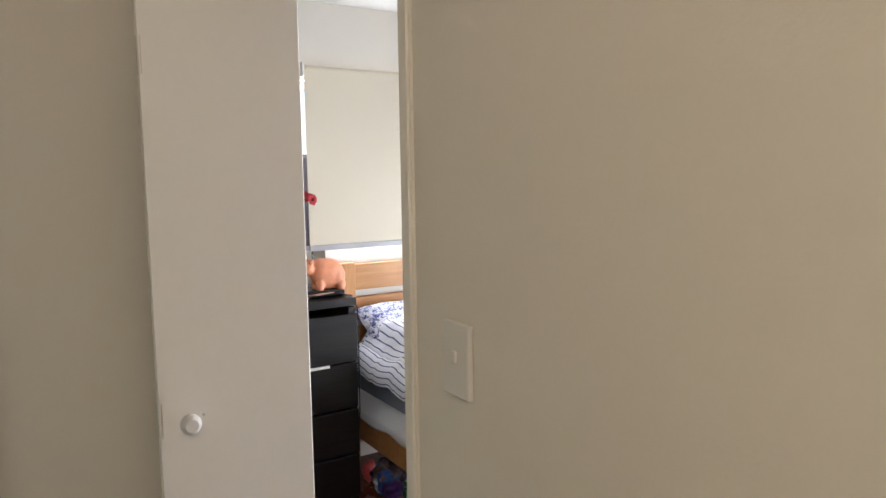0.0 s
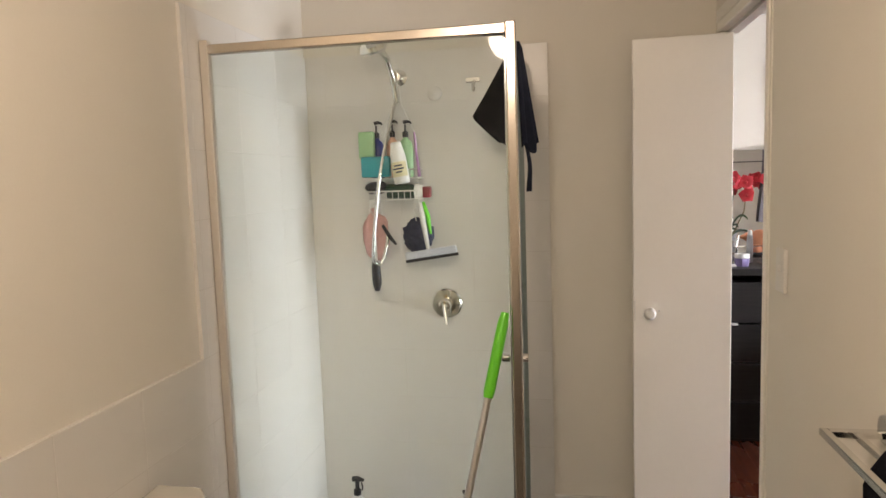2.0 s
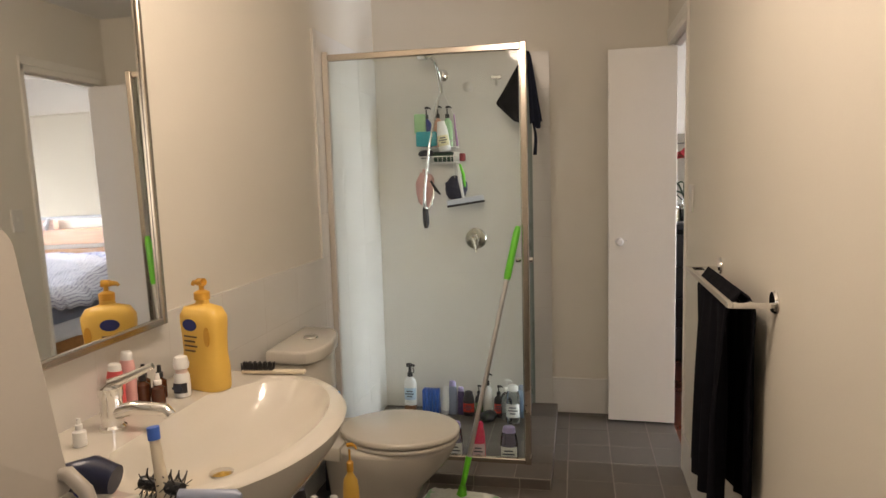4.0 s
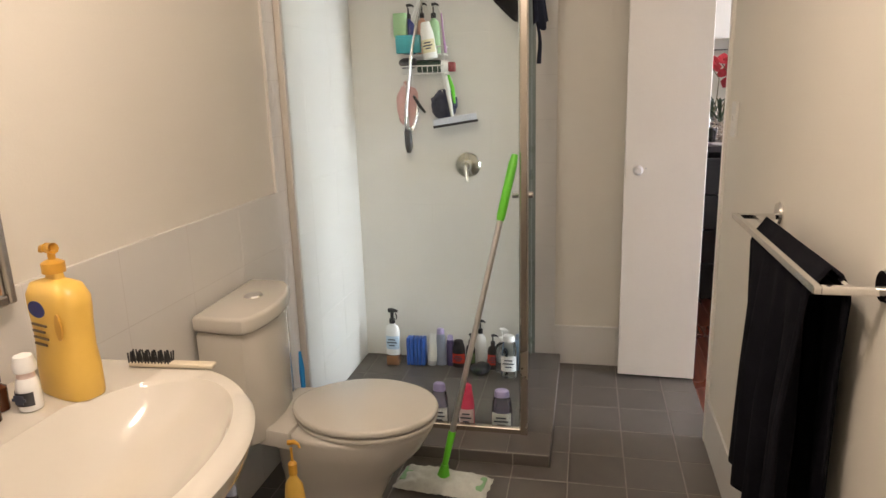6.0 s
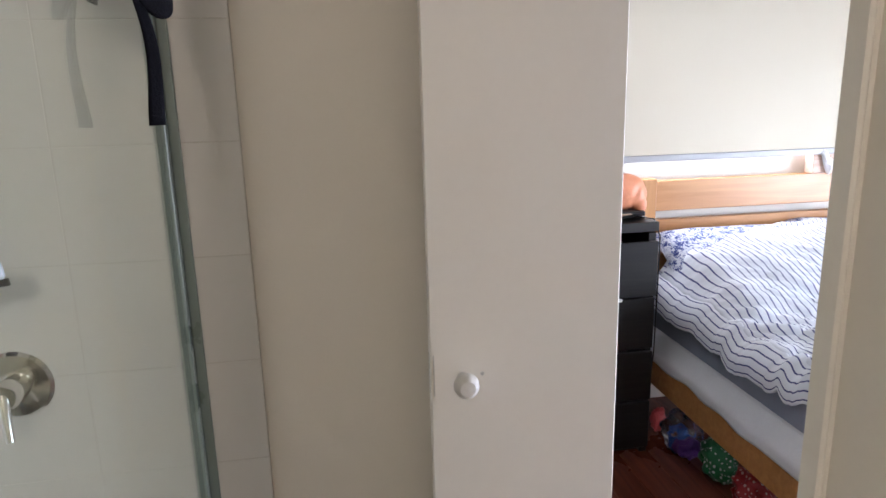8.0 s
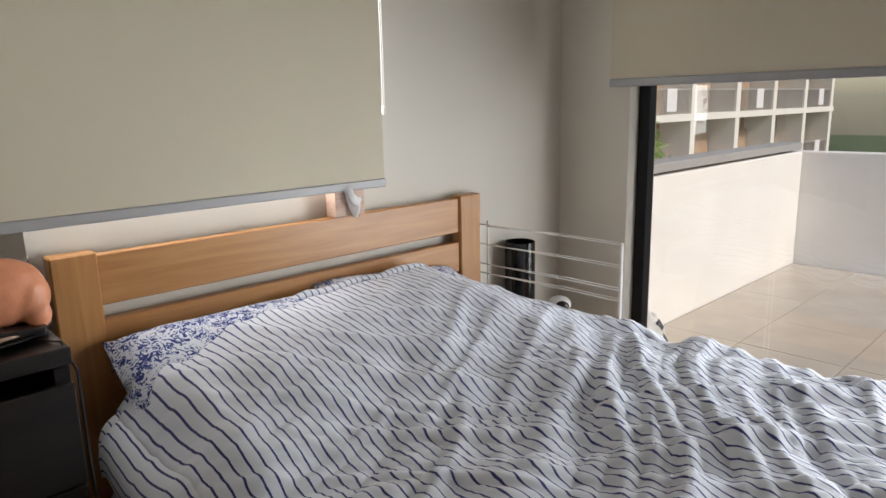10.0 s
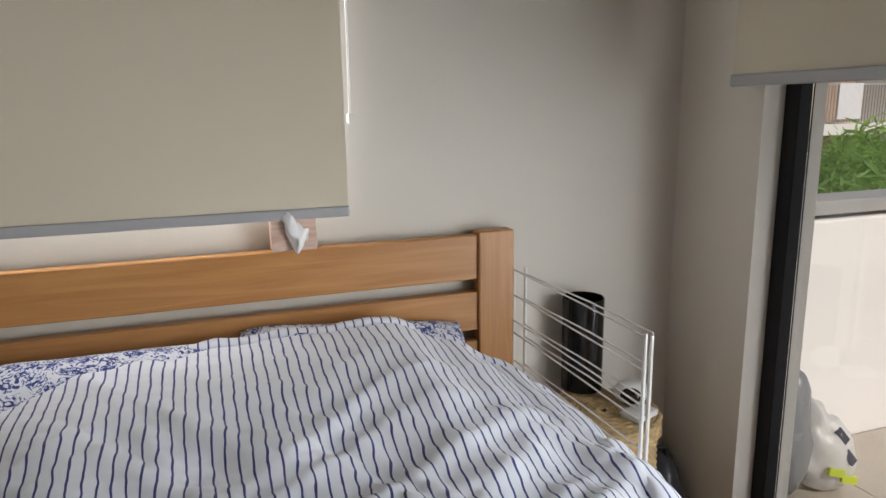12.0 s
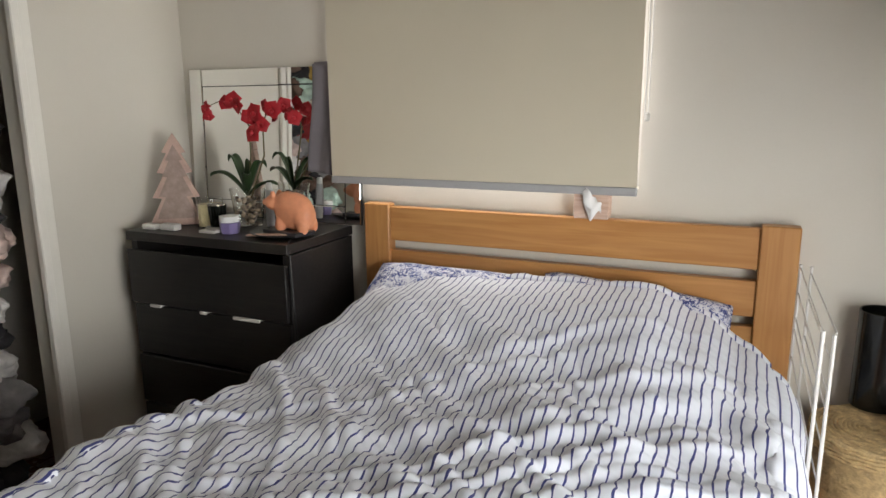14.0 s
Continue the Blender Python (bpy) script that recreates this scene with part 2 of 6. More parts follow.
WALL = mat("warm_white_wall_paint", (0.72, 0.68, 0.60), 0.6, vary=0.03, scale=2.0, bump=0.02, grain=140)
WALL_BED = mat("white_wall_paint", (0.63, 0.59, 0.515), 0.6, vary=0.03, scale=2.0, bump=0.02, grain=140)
CEIL = mat("ceiling_paint", (0.8, 0.79, 0.76), 0.8, vary=0.02)
TRIM = mat("gloss_trim_paint", (0.78, 0.75, 0.68), 0.35, vary=0.04)
DOOR = mat("door_paint", (0.80, 0.76, 0.68), 0.4, vary=0.03, scale=3, bump=0.015, grain=60)
TILE = mat("white_glazed_tile", (0.69, 0.67, 0.63), 0.30, vary=0.02, scale=3, bump=0.004, grain=30, random=0.012)
GROUT = mat("white_grout", (0.63, 0.605, 0.56), 0.9, vary=0.06, scale=12)
FTILE = mat("charcoal_floor_tile", (0.11, 0.096, 0.083), 0.42, vary=0.25, scale=7, bump=0.02, grain=160, random=0.16)
FGROUT = mat("grey_floor_grout", (0.28, 0.255, 0.225), 0.9, vary=0.15, scale=12)
CHROME = mat("chrome", (0.82, 0.81, 0.79), 0.12, 1.0, vary=0.03, bump=0.0)
FRAME = mat("champagne_metal", (0.55, 0.49, 0.42), 0.25, 1.0, vary=0.06, scale=4, bump=0.0)
CHANNEL = mat("pale_anodised_channel", (0.66, 0.61, 0.54), 0.5, 0.6, vary=0.06, scale=4, bump=0.0)
GLASS = glass("shower_glass", (0.84, 0.895, 0.865), ior=1.26)
PANE = glass("window_glass", (0.99, 1.0, 0.99))
VASE = glass("clear_glass", (0.97, 0.98, 0.97))
MIRROR = mat("mirror", (0.88, 0.89, 0.88), 0.02, 1.0, vary=0.0, bump=0.0)
for s in MIRROR.node_tree.nodes:
    if s.bl_idname == "ShaderNodeMapRange" and s.inputs["To Max"].default_value < 0.2:
        s.inputs["To Min"].default_value, s.inputs["To Max"].default_value = 0.01, 0.03
PORCELAIN = mat("white_porcelain", (0.61, 0.575, 0.505), 0.12, vary=0.02, bump=0.0, coat=0.4)
WHITE = mat("white_plastic", (0.68, 0.66, 0.62), 0.35, vary=0.02, bump=0.003)
APPLIANCE = mat("off_white_enamel", (0.38, 0.35, 0.305), 0.3, vary=0.03, bump=0.002)
BLACK = mat("black_plastic", (0.02, 0.02, 0.022), 0.35, vary=0.1, bump=0.004)
BLACKMETAL = mat("black_powder_coat", (0.008, 0.008, 0.009), 0.5, vary=0.2, spec=0.2)
CHEST = wood("black_brown_veneer", (0.007, 0.006, 0.006), (0.014, 0.012, 0.011), 5.0, 0.42)
BEECH = wood("beech_veneer", (0.42, 0.185, 0.058), (0.52, 0.255, 0.09), 3.0, 0.38)
BEECHV = wood("beech_veneer_upright", (0.42, 0.185, 0.058), (0.52, 0.255, 0.09), 3.0, 0.38, 2)
JARRAH = wood("red_brown_floorboard", (0.10, 0.025, 0.014), (0.17, 0.05, 0.025), 3.0, 0.28, 1)
PALE = wood("pale_timber", (0.55, 0.36, 0.27), (0.68, 0.5, 0.4), 6.0, 0.6)
STRIPE = striped()
FLORAL = floral()
SHEET = mat("grey_blue_sheet", (0.26, 0.29, 0.36), 0.9, vary=0.08, scale=9, bump=0.04, grain=200)
VALANCE = mat("white_valance", (0.75, 0.75, 0.77), 0.9, vary=0.06)
TOWEL = mat("charcoal_towel", (0.007, 0.007, 0.010), 1.0, vary=0.4, scale=20, bump=0.1, grain=350, spec=0.1)
BLIND = mat("cream_roller_fabric", (0.60, 0.54, 0.42), 0.8, vary=0.02, scale=3, bump=0.02, grain=500)
BLINDBAR = mat("grey_blind_rail", (0.36, 0.36, 0.36), 0.4, vary=0.05)
ORANGE = mat("salmon_salt_stone", (0.75, 0.30, 0.16), 0.45, vary=0.15, scale=14, bump=0.06, grain=60)
RED = mat("red_petal", (0.42, 0.012, 0.02), 0.6, vary=0.3, scale=30)
LEAF = mat("dark_green_leaf", (0.03, 0.06, 0.022), 0.35, vary=0.3, scale=20)
STEM = mat("brown_green_stem", (0.12, 0.10, 0.04), 0.6, vary=0.2)
WICKER = mat("woven_seagrass", (0.50, 0.35, 0.17), 0.75, vary=0.5, scale=45, bump=0.1, grain=160)
GREEN = mat("lime_green_plastic", (0.12, 0.62, 0.03), 0.35, vary=0.06)
STEEL = mat("brushed_steel_tube", (0.62, 0.6, 0.57), 0.3, 1.0, vary=0.05)
YELLOW = mat("yellow_plastic", (0.75, 0.47, 0.09), 0.35, vary=0.04, bump=0.004)
PLASTER = mat("white_render", (0.8, 0.79, 0.77), 0.85, vary=0.06, scale=2, bump=0.05, grain=80)
TERRACE = mat("beige_terrace_tile", (0.46, 0.41, 0.35), 0.25, vary=0.1, scale=3)


# ---- shell of the rooms ----
H = 2.46
XL, YS = -1.65, 0.0
XP = 0.056
YB = -5.2
structure("floor", B(XL - 0.12, 0.03, YB - 0.12, 0.0, -0.14, -0.0015), FGROUT, "grey grout bed under charcoal bathroom tiles")
bm = B(0.03, 3.13, -2.7, 1.78, -0.14, -0.016)
box(bm, -0.9, 0.03, 0.12, 1.78, -0.14, -0.016)
structure("floor_bedroom", bm, BLACK, "dark gap between red-brown floorboards")
structure("ceiling", B(XL - 0.12, 3.45, YB - 0.12, 1.9, H, H + 0.12), CEIL, "plain white painted ceiling")
structure("wall_west", B(XL - 0.12, XL, YB - 0.12, 0.12, -0.02, H), WALL, "warm white painted bathroom wall")
structure("wall_shower", B(XL, 0.0, 0.0, 0.12, -0.02, H), WALL, "painted bathroom wall behind the shower")
# opening for the made-up bathroom window, out of view
BW0, BW1, BZ0, BZ1 = -5.0, -4.25, 0.9, 2.0
structure("wall_between", B(0.0, XP, BW1, -0.72, -0.02, H), WALL, "painted partition wall beside the doorway")
structure("wall_over_door", B(0.0, XP, -0.72, -0.085, 2.075, H), WALL, "painted wall over the doorway")
structure("wall_stub", B(0.0, 0.03, -0.085, 0.12, -0.02, H), WALL, "short end of the partition wall")
structure("wall_by_window", B(0.0, XP, YB, BW0, -0.02, H), WALL, "painted wall beside the added bathroom window")
structure("wall_under_window", B(0.0, XP, BW0, BW1, -0.02, BZ0), WALL, "painted wall under the added bathroom window")
structure("wall_over_window", B(0.0, XP, BW0, BW1, BZ1, H), WALL, "painted wall over the added bathroom window")
structure("wall_south_bathroom", B(XL, XP, YB - 0.12, YB, -0.02, H), WALL, "plain painted end wall of the bathroom")
# bedroom walls
WX0, WX1, WZ0, WZ1 = 0.70, 1.95, 1.20, 2.06
YH = 1.66
bm = B(-0.9, WX0, YH, YH + 0.14, -0.02, H)
box(bm, WX1, 3.13, YH, YH + 0.14, -0.02, H)
box(bm, WX0, WX1, YH, YH + 0.14, -0.02, WZ0)
box(bm, WX0, WX1, YH, YH + 0.14, WZ1, H)
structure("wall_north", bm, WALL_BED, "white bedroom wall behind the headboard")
bm = B(-0.24, -0.14, 0.86, YH, -0.02, H)
box(bm, -0.24, -0.14, 0.12, 0.86, 2.1, H)
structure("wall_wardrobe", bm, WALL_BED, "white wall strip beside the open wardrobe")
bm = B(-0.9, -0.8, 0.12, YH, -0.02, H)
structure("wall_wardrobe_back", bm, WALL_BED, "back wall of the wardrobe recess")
DY0, DY1, DZ = -1.3, 1.29, 2.2
bm = B(3.13, 3.37, DY1, YH + 0.14, -0.02, H)
box(bm, 3.13, 3.37, -2.7, DY0, -0.02, H)
box(bm, 3.13, 3.37, DY0, DY1, DZ, H)
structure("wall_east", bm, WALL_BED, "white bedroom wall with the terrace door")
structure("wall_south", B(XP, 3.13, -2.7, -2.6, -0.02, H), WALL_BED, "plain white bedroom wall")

# ---- things, space by space ----
SEAL = mat("grey_green_seal", (0.2, 0.24, 0.215), 0.3, vary=0.05)
LINING = mat("grey_blind_lining", (0.16, 0.155, 0.165), 0.8, vary=0.05)


def doorway():
    d = thing("door_frame", 0.05, -0.4, 0.0, "cream painted door frame with a sliding track", "door frame", kind="structure")
    part("jamb", B(-0.004, XP + 0.002, -0.725, -0.693, 0.0, 2.05, 0.003), TRIM, d)
    part("jamb", B(-0.004, 0.031, -0.095, -0.084, 0.0, 2.05, 0.003), TRIM, d)
    part("door_head", B(-0.012, XP + 0.002, -0.725, -0.075, 2.05, 2.085, 0.003), TRIM, d)
    part("track", B(0.02, 0.055, -0.693, -0.095, 2.038, 2.05), STEEL, d, "dark metal sliding track")
    part("architrave", B(-0.012, -0.0045, -0.727, -0.697, 0.0, 2.09, 0.003), TRIM, d)
    part("architrave", B(XP + 0.0025, XP + 0.010, -0.750, -0.697, 0.0, 2.13, 0.003), TRIM, d)
    part("architrave", B(-0.014, -0.0005, -0.727, -0.06, 2.085, 2.13, 0.003), TRIM, d)


def bifold_door():
    d = thing("bifold_door", -0.15, -0.13, 0.0, "cream painted bifold door folded open into the bathroom", "door")
    turn = pose(-0.142, -0.120, 0, 0, 0, -2.5)
    panel = part("door_panel", B(-0.178, 0.174, -0.017, 0.017, 0.012, 2.035, 0.002, m=turn), DOOR, d)
    part("door_panel", B(-0.176, 0.150, 0.0, 0.033, 0.012, 2.035, 0.002, m=pose(-0.134, -0.098, 0, 0, 0, 0.5)), DOOR, d)
    knob = lathe([(0.0001, 0.055), (0.014, 0.054), (0.0215, 0.046), (0.023, 0.036), (0.02, 0.026), (0.012, 0.018), (0.010, 0.0), (0.0001, 0.0)][::-1], 24, pose(-0.264, -0.141, 1.018, 90, 0, 0))
    part("knob", knob, WHITE, panel, "round white plastic knob")
    part("screw", lathe([(0.0001, 0), (0.004, 0), (0.003, 0.002), (0.0001, 0.002)], 10, pose(-0.227, -0.141, 1.022, 90, 0, 0)), STEEL, panel)
    for z in (0.22, 1.02, 1.82):
        h = bmesh.new()
        tube(h, [(-0.3165, -0.113, z - 0.04), (-0.3165, -0.113, z + 0.04)], 0.005, 8)
        box(h, -0.316, -0.3135, -0.13, -0.115, z - 0.04, z + 0.04)
        part("hinge", h, STEEL, d, "painted steel hinge")


def light_switch():
    s = thing("light_switch", -0.004, -0.856, 1.27, "white vertical wall switch plate with one rocker", "light switch")
    part("plate", B(-0.011, -0.0005, -0.892, -0.820, 1.216, 1.333, 0.003, 2), WHITE, s)
    part("rocker", B(-0.015, -0.010, -0.862, -0.850, 1.27, 1.29, 0.002), WHITE, s)


def shower_screen():
    s = thing("shower_screen", -1.17, -0.87, 0.05, "clear glass shower screen in champagne metal frame", "shower screen")
    y = -0.858
    part("wall_channel", B(XL + 0.013, XL + 0.040, y - 0.014, y + 0.014, 0.05, 1.98, 0.003), CHANNEL, s)
    part("top_rail", B(XL + 0.040, -0.726, y - 0.016, y + 0.016, 1.938, 1.966, 0.003), FRAME, s)
    part("bottom_rail", B(XL + 0.040, -0.726, y - 0.014, y + 0.014, 0.05, 0.075, 0.003), FRAME, s)
    part("corner_post", B(-0.726, -0.698, y - 0.020, y + 0.022, 0.05, 1.97, 0.004, 2), FRAME, s)
    g = part("glass_panel", B(XL + 0.038, -0.725, y - 0.003, y + 0.003, 0.07, 1.945), GLASS, s, "clear fixed glass panel")
    g.visible_shadow = False
    swing = Matrix.Translation((-0.727, y, 0)) @ Matrix.Rotation(radians(2.0), 4, "Z") @ Matrix.Translation((0.727, -y, 0))
    d = part("glass_door", B(-0.73, -0.724, y + 0.026, -0.03, 0.07, 1.95, m=swing), GLASS, s, "clear glass pivot door")
    d.visible_shadow = False
    part("door_edge", B(-0.734, -0.72, y + 0.024, y + 0.036, 0.065, 1.955, 0.002, m=swing), CHROME, d, "chrome edge strip")
    part("door_edge", B(-0.734, -0.72, -0.045, -0.022, 0.055, 1.96, 0.002, m=swing), SEAL, d, "grey-green plastic seal")
    part("top_rail", B(-0.738, -0.716, y + 0.022, -0.002, 1.952, 1.975, 0.003, m=swing), FRAME, s)
    part("wall_channel", B(-0.775, -0.732, -0.019, -0.0125, 0.05, 1.975, 0.002), SEAL, s)
    for sx in (-1, 1):
        k = lathe([(0.0001, 0), (0.007, 0), (0.007, 0.012), (0.013, 0.014), (0.013, 0.034), (0.011, 0.037), (0.0001, 0.037)], 20, pose(-0.727 + sx * 0.003, y + 0.105, 0.998, 0, 90 * sx, 0))
        part("knob", k, CHROME, d, "round chrome door knob")


def shower_hob():
    h = thing("hob", -0.9, -0.9, 0.0, "low charcoal tiled hob round the shower", "hob", kind="structure")
    part("curb", B(-0.765, -0.6045, -1.0125, -0.001, -0.011, 0.0515), FGROUT, h)
    part("curb", B(XL, -0.766, -1.0125, -0.845, -0.011, 0.0515), FGROUT, h)


def shower_mixer():
    m = thing("shower_mixer", -1.066, -0.013, 1.027, "round chrome shower mixer with a lever", "tap")
    part("plate", lathe([(0.0001, 0), (0.062, 0), (0.064, 0.004), (0.058, 0.010), (0.03, 0.014), (0.0001, 0.014)], 36, pose(-1.066, -0.0125, 1.027, 90, 0, 0)), CHROME, m)
    part("body", lathe([(0.0001, 0), (0.027, 0), (0.027, 0.04), (0.022, 0.05), (0.0001, 0.052)], 28, pose(-1.066, -0.026, 1.027, 90, 0, 0)), CHROME, m)
    part("lever", T([(-1.066, -0.07, 1.03), (-1.06, -0.085, 0.995), (-1.053, -0.1, 0.955)], [0.011, 0.009, 0.007], 12), CHROME, m)


def shower_head():
    s = thing("hand_shower", -1.25, -0.014, 1.95, "chrome hand shower on a wall bracket with a metal hose", "shower head")
    part("wall_plate", lathe([(0.0001, 0), (0.034, 0), (0.034, 0.008), (0.02, 0.014), (0.014, 0.045), (0.0001, 0.045)], 26, pose(-1.235, -0.0125, 1.965, 90, 0, 0)), CHROME, s)
    part("holder", T([(-1.247, -0.058, 1.94), (-1.25, -0.06, 1.985)], 0.017, 14), CHROME, s)
    part("handle", T([(-1.24, -0.058, 1.86), (-1.25, -0.066, 1.96), (-1.260, -0.11, 2.03), (-1.272, -0.16, 2.055)], [0.011, 0.013, 0.013, 0.016], 14), CHROME, s)
    head = lathe([(0.0001, 0.0), (0.045, 0.0), (0.05, 0.008), (0.048, 0.022), (0.03, 0.04), (0.0001, 0.046)], 30, pose(-1.282, -0.205, 2.042, 24, -12, 0) @ Matrix.Scale(1.15, 4))
    part("spray_head", head, CHROME, s)
    part("spray_plate", lathe([(0.0001, -0.004), (0.039, -0.004), (0.041, 0.001), (0.0001, 0.001)], 26, pose(-1.282, -0.205, 2.042, 24, -12, 0) @ Matrix.Scale(1.15, 4)), STEEL, s, "grey nozzle plate")
    pts = []
    for i in range(90):
        k = i / 89
        if k < 0.75:
            q = k / 0.75
            pts.append((-1.243 - 0.035 * math.sin(q * 1.5) - 0.055 * q, -0.062 - 0.11 * math.sin(min(1, q * 1.6) * 1.57), 1.87 - 0.63 * q))
        else:
            a = math.pi * (k - 0.75) / 0.25
            pts.append((-1.333 + 0.025 * (1 - math.cos(a)), -0.172 + 0.06 * (k - 0.75) / 0.25, 1.24 - 0.03 * math.sin(a) + 0.10 * max(0, (k - 0.87) / 0.13)))
    part("hose", T(pts, [0.0068 + 0.0012 * (i % 2) for i in range(90)], 8), CHROME, s, "ribbed chrome shower hose")


def toilet():
    t = thing("toilet", -1.3, -1.44, 0.0, "white close-coupled toilet with closed lid", "toilet")
    cy = -1.43
    cist = [(XL + 0.035, -1.634), (-1.50, -1.646), (-1.455, -1.642), (-1.432, -1.615), (-1.418, -1.55), (-1.416, -1.47), (-1.432, -1.37), (-1.462, -1.29), (-1.50, -1.243), (-1.53, -1.234), (XL + 0.013, -1.232)]
    sm = [((x - XL) * 0.94 + XL, (y - cy) * 0.93 + cy) for x, y in cist]
    part("cistern", outline(sm, 0.36, 0.722, 0.012), PORCELAIN, t)
    lid = part("cistern_lid", outline(cist, 0.725, 0.776, 0.012, seg=3), PORCELAIN, t)
    part("flush_button", lathe([(0.0001, 0), (0.028, 0), (0.03, 0.003), (0.026, 0.008), (0.0001, 0.008)], 28, pose(-1.522, -1.43, 0.775)), CHROME, lid, "chrome dual flush button")

    def ring(k, z, x0, x1, w):
        pts = []
        for i in range(36):
            a = math.tau * i / 36
            cx, rx = (x0 + x1) / 2, (x1 - x0) / 2
            wob = 1 - 0.16 * max(0, -math.cos(a)) ** 2
            pts.append((cx + rx * math.cos(a), cy + w * math.sin(a) * wob, z))
        return pts
    bm = bmesh.new()
    rows = [ring(0, 0.0, -1.46, -1.12, 0.105), ring(0, 0.10, -1.46, -1.13, 0.10), ring(0, 0.2, -1.47, -1.08, 0.125), ring(0, 0.30, -1.48, -0.985, 0.17), ring(0, 0.365, -1.49, -0.948, 0.185), ring(0, 0.385, -1.49, -0.945, 0.186)]
    vs = [[bm.verts.new(p) for p in r] for r in rows]
    for A, C in zip(vs, vs[1:]):
        for i in range(36):
            bm.faces.new((A[i], A[(i + 1) % 36], C[(i + 1) % 36], C[i]))
    bm.faces.new(vs[0][::-1])
    bm.faces.new(vs[-1])
    part("bowl", smooth(bm, 40), PORCELAIN, t)
    egg = [(p[0], p[1]) for p in ring(0, 0, -1.405, -0.935, 0.19)]
    egg2 = [(p[0], p[1]) for p in ring(0, 0, -1.41, -0.932, 0.193)]
    part("seat", outline(egg, 0.388, 0.404, 0.006), PORCELAIN, t)
    part("lid", outline(egg2, 0.407, 0.432, 0.010, seg=3), PORCELAIN, t, "closed white toilet lid")
    part("shelf", outline([(-1.47, cy - 0.15), (-1.36, cy - 0.17), (-1.36, cy + 0.17), (-1.47, cy + 0.15)], 0.34, 0.399, 0.01), PORCELAIN, t)


def basin():
    b = thing("basin", -1.4, -2.45, 0.6, "white wall basin with a rounded bowl and chrome mixer", "sink")
    cy = -2.52
    n = 48

    def edge(k, z):
        pts = []
        for i in range(n + 1):
            a = -math.pi / 2 + math.pi * i / n
            x = -1.40 + (0.37 * k) * max(0, math.cos(a)) ** 0.85
            y = cy + 0.41 * math.sin(a) * (0.75 + 0.25 * k)
            pts.append(Vector((x, y, z)))
        return pts
    bm = bmesh.new()
    back = XL + 0.002
    outer = [edge(0.55, 0.62), edge(0.85, 0.72), edge(1.0, 0.80), edge(1.03, 0.835), edge(1.0, 0.845)]
    rows = [[bm.verts.new(p) for p in r] for r in outer]
    for A, C in zip(rows, rows[1:]):
        for i in range(n):
            bm.faces.new((A[i], A[i + 1], C[i + 1], C[i]))
    # deck with an oval bowl let into it
    rim = rows[-1]
    corner = [bm.verts.new((back, rim[-1].co.y, 0.845)), bm.verts.new((back, rim[0].co.y, 0.845))]
    loop = rim + corner
    m = len(loop)
    cx, oy = -1.27, cy

    def oval(rx, ry, z, dx=0.0):
        out = []
        for v in loop:
            d = Vector((v.co.x - cx, v.co.y - oy))
            a = math.atan2(d.y / ry, d.x / rx)
            out.append(bm.verts.new((cx + dx + rx * math.cos(a), oy + ry * math.sin(a), z)))
        return out
    prev = loop
    for rx, ry, z, dx in ((0.205, 0.345, 0.846, 0), (0.198, 0.338, 0.838, 0), (0.18, 0.305, 0.80, 0), (0.12, 0.2, 0.745, -0.02), (0.04, 0.06, 0.725, -0.03)):
        cur = oval(rx, ry, z, dx)
        for i in range(m):
            bm.faces.new((prev[i], prev[(i + 1) % m], cur[(i + 1) % m], cur[i]))
        prev = cur
    bm.faces.new(prev)
    low = [bm.verts.new((back, rows[0][-1].co.y, 0.62)), bm.verts.new((back, rows[0][0].co.y, 0.62))]
    bm.faces.new(rows[0] + low)
    bm.faces.new([r[0] for r in rows] + [corner[1], low[1]])
    bm.faces.new([r[-1] for r in rows][::-1] + [low[0], corner[0]])
    bmesh.ops.recalc_face_normals(bm, faces=bm.faces)
    part("bowl", smooth(bm, 50), PORCELAIN, b)
    part("overflow", lathe([(0.009, 0), (0.016, 0), (0.017, 0.004), (0.009, 0.005)], 20, pose(-1.452, cy - 0.05, 0.80, 0, 68, 0)), CHROME, b, "chrome overflow ring")
    part("waste", lathe([(0.0001, 0), (0.026, 0), (0.028, 0.004), (0.0001, 0.006)], 22, pose(cx - 0.03, cy, 0.725)), CHROME, b)
    bm = bmesh.new()
    x, y = -1.53, cy - 0.06
    lathe([(0.0001, 0.845), (0.03, 0.845), (0.03, 0.853), (0.024, 0.858), (0.024, 0.92), (0.027, 0.925), (0.027, 0.945), (0.0001, 0.955)], 24, pose(x, y, 0), bm=bm)
    tap = part("tap", bm, CHROME, b, "chrome lever basin mixer")
    part("spout", T([(x + 0.01, y, 0.885), (x + 0.06, y, 0.90), (x + 0.135, y + 0.005, 0.895), (x + 0.145, y + 0.005, 0.882)], [0.018, 0.016, 0.014, 0.013], 14), CHROME, tap)
    part("lever", T([(x, y, 0.95), (x + 0.05, y + 0.01, 0.97), (x + 0.10, y + 0.02, 0.992)], [0.014, 0.010, 0.007], 12), CHROME, tap)


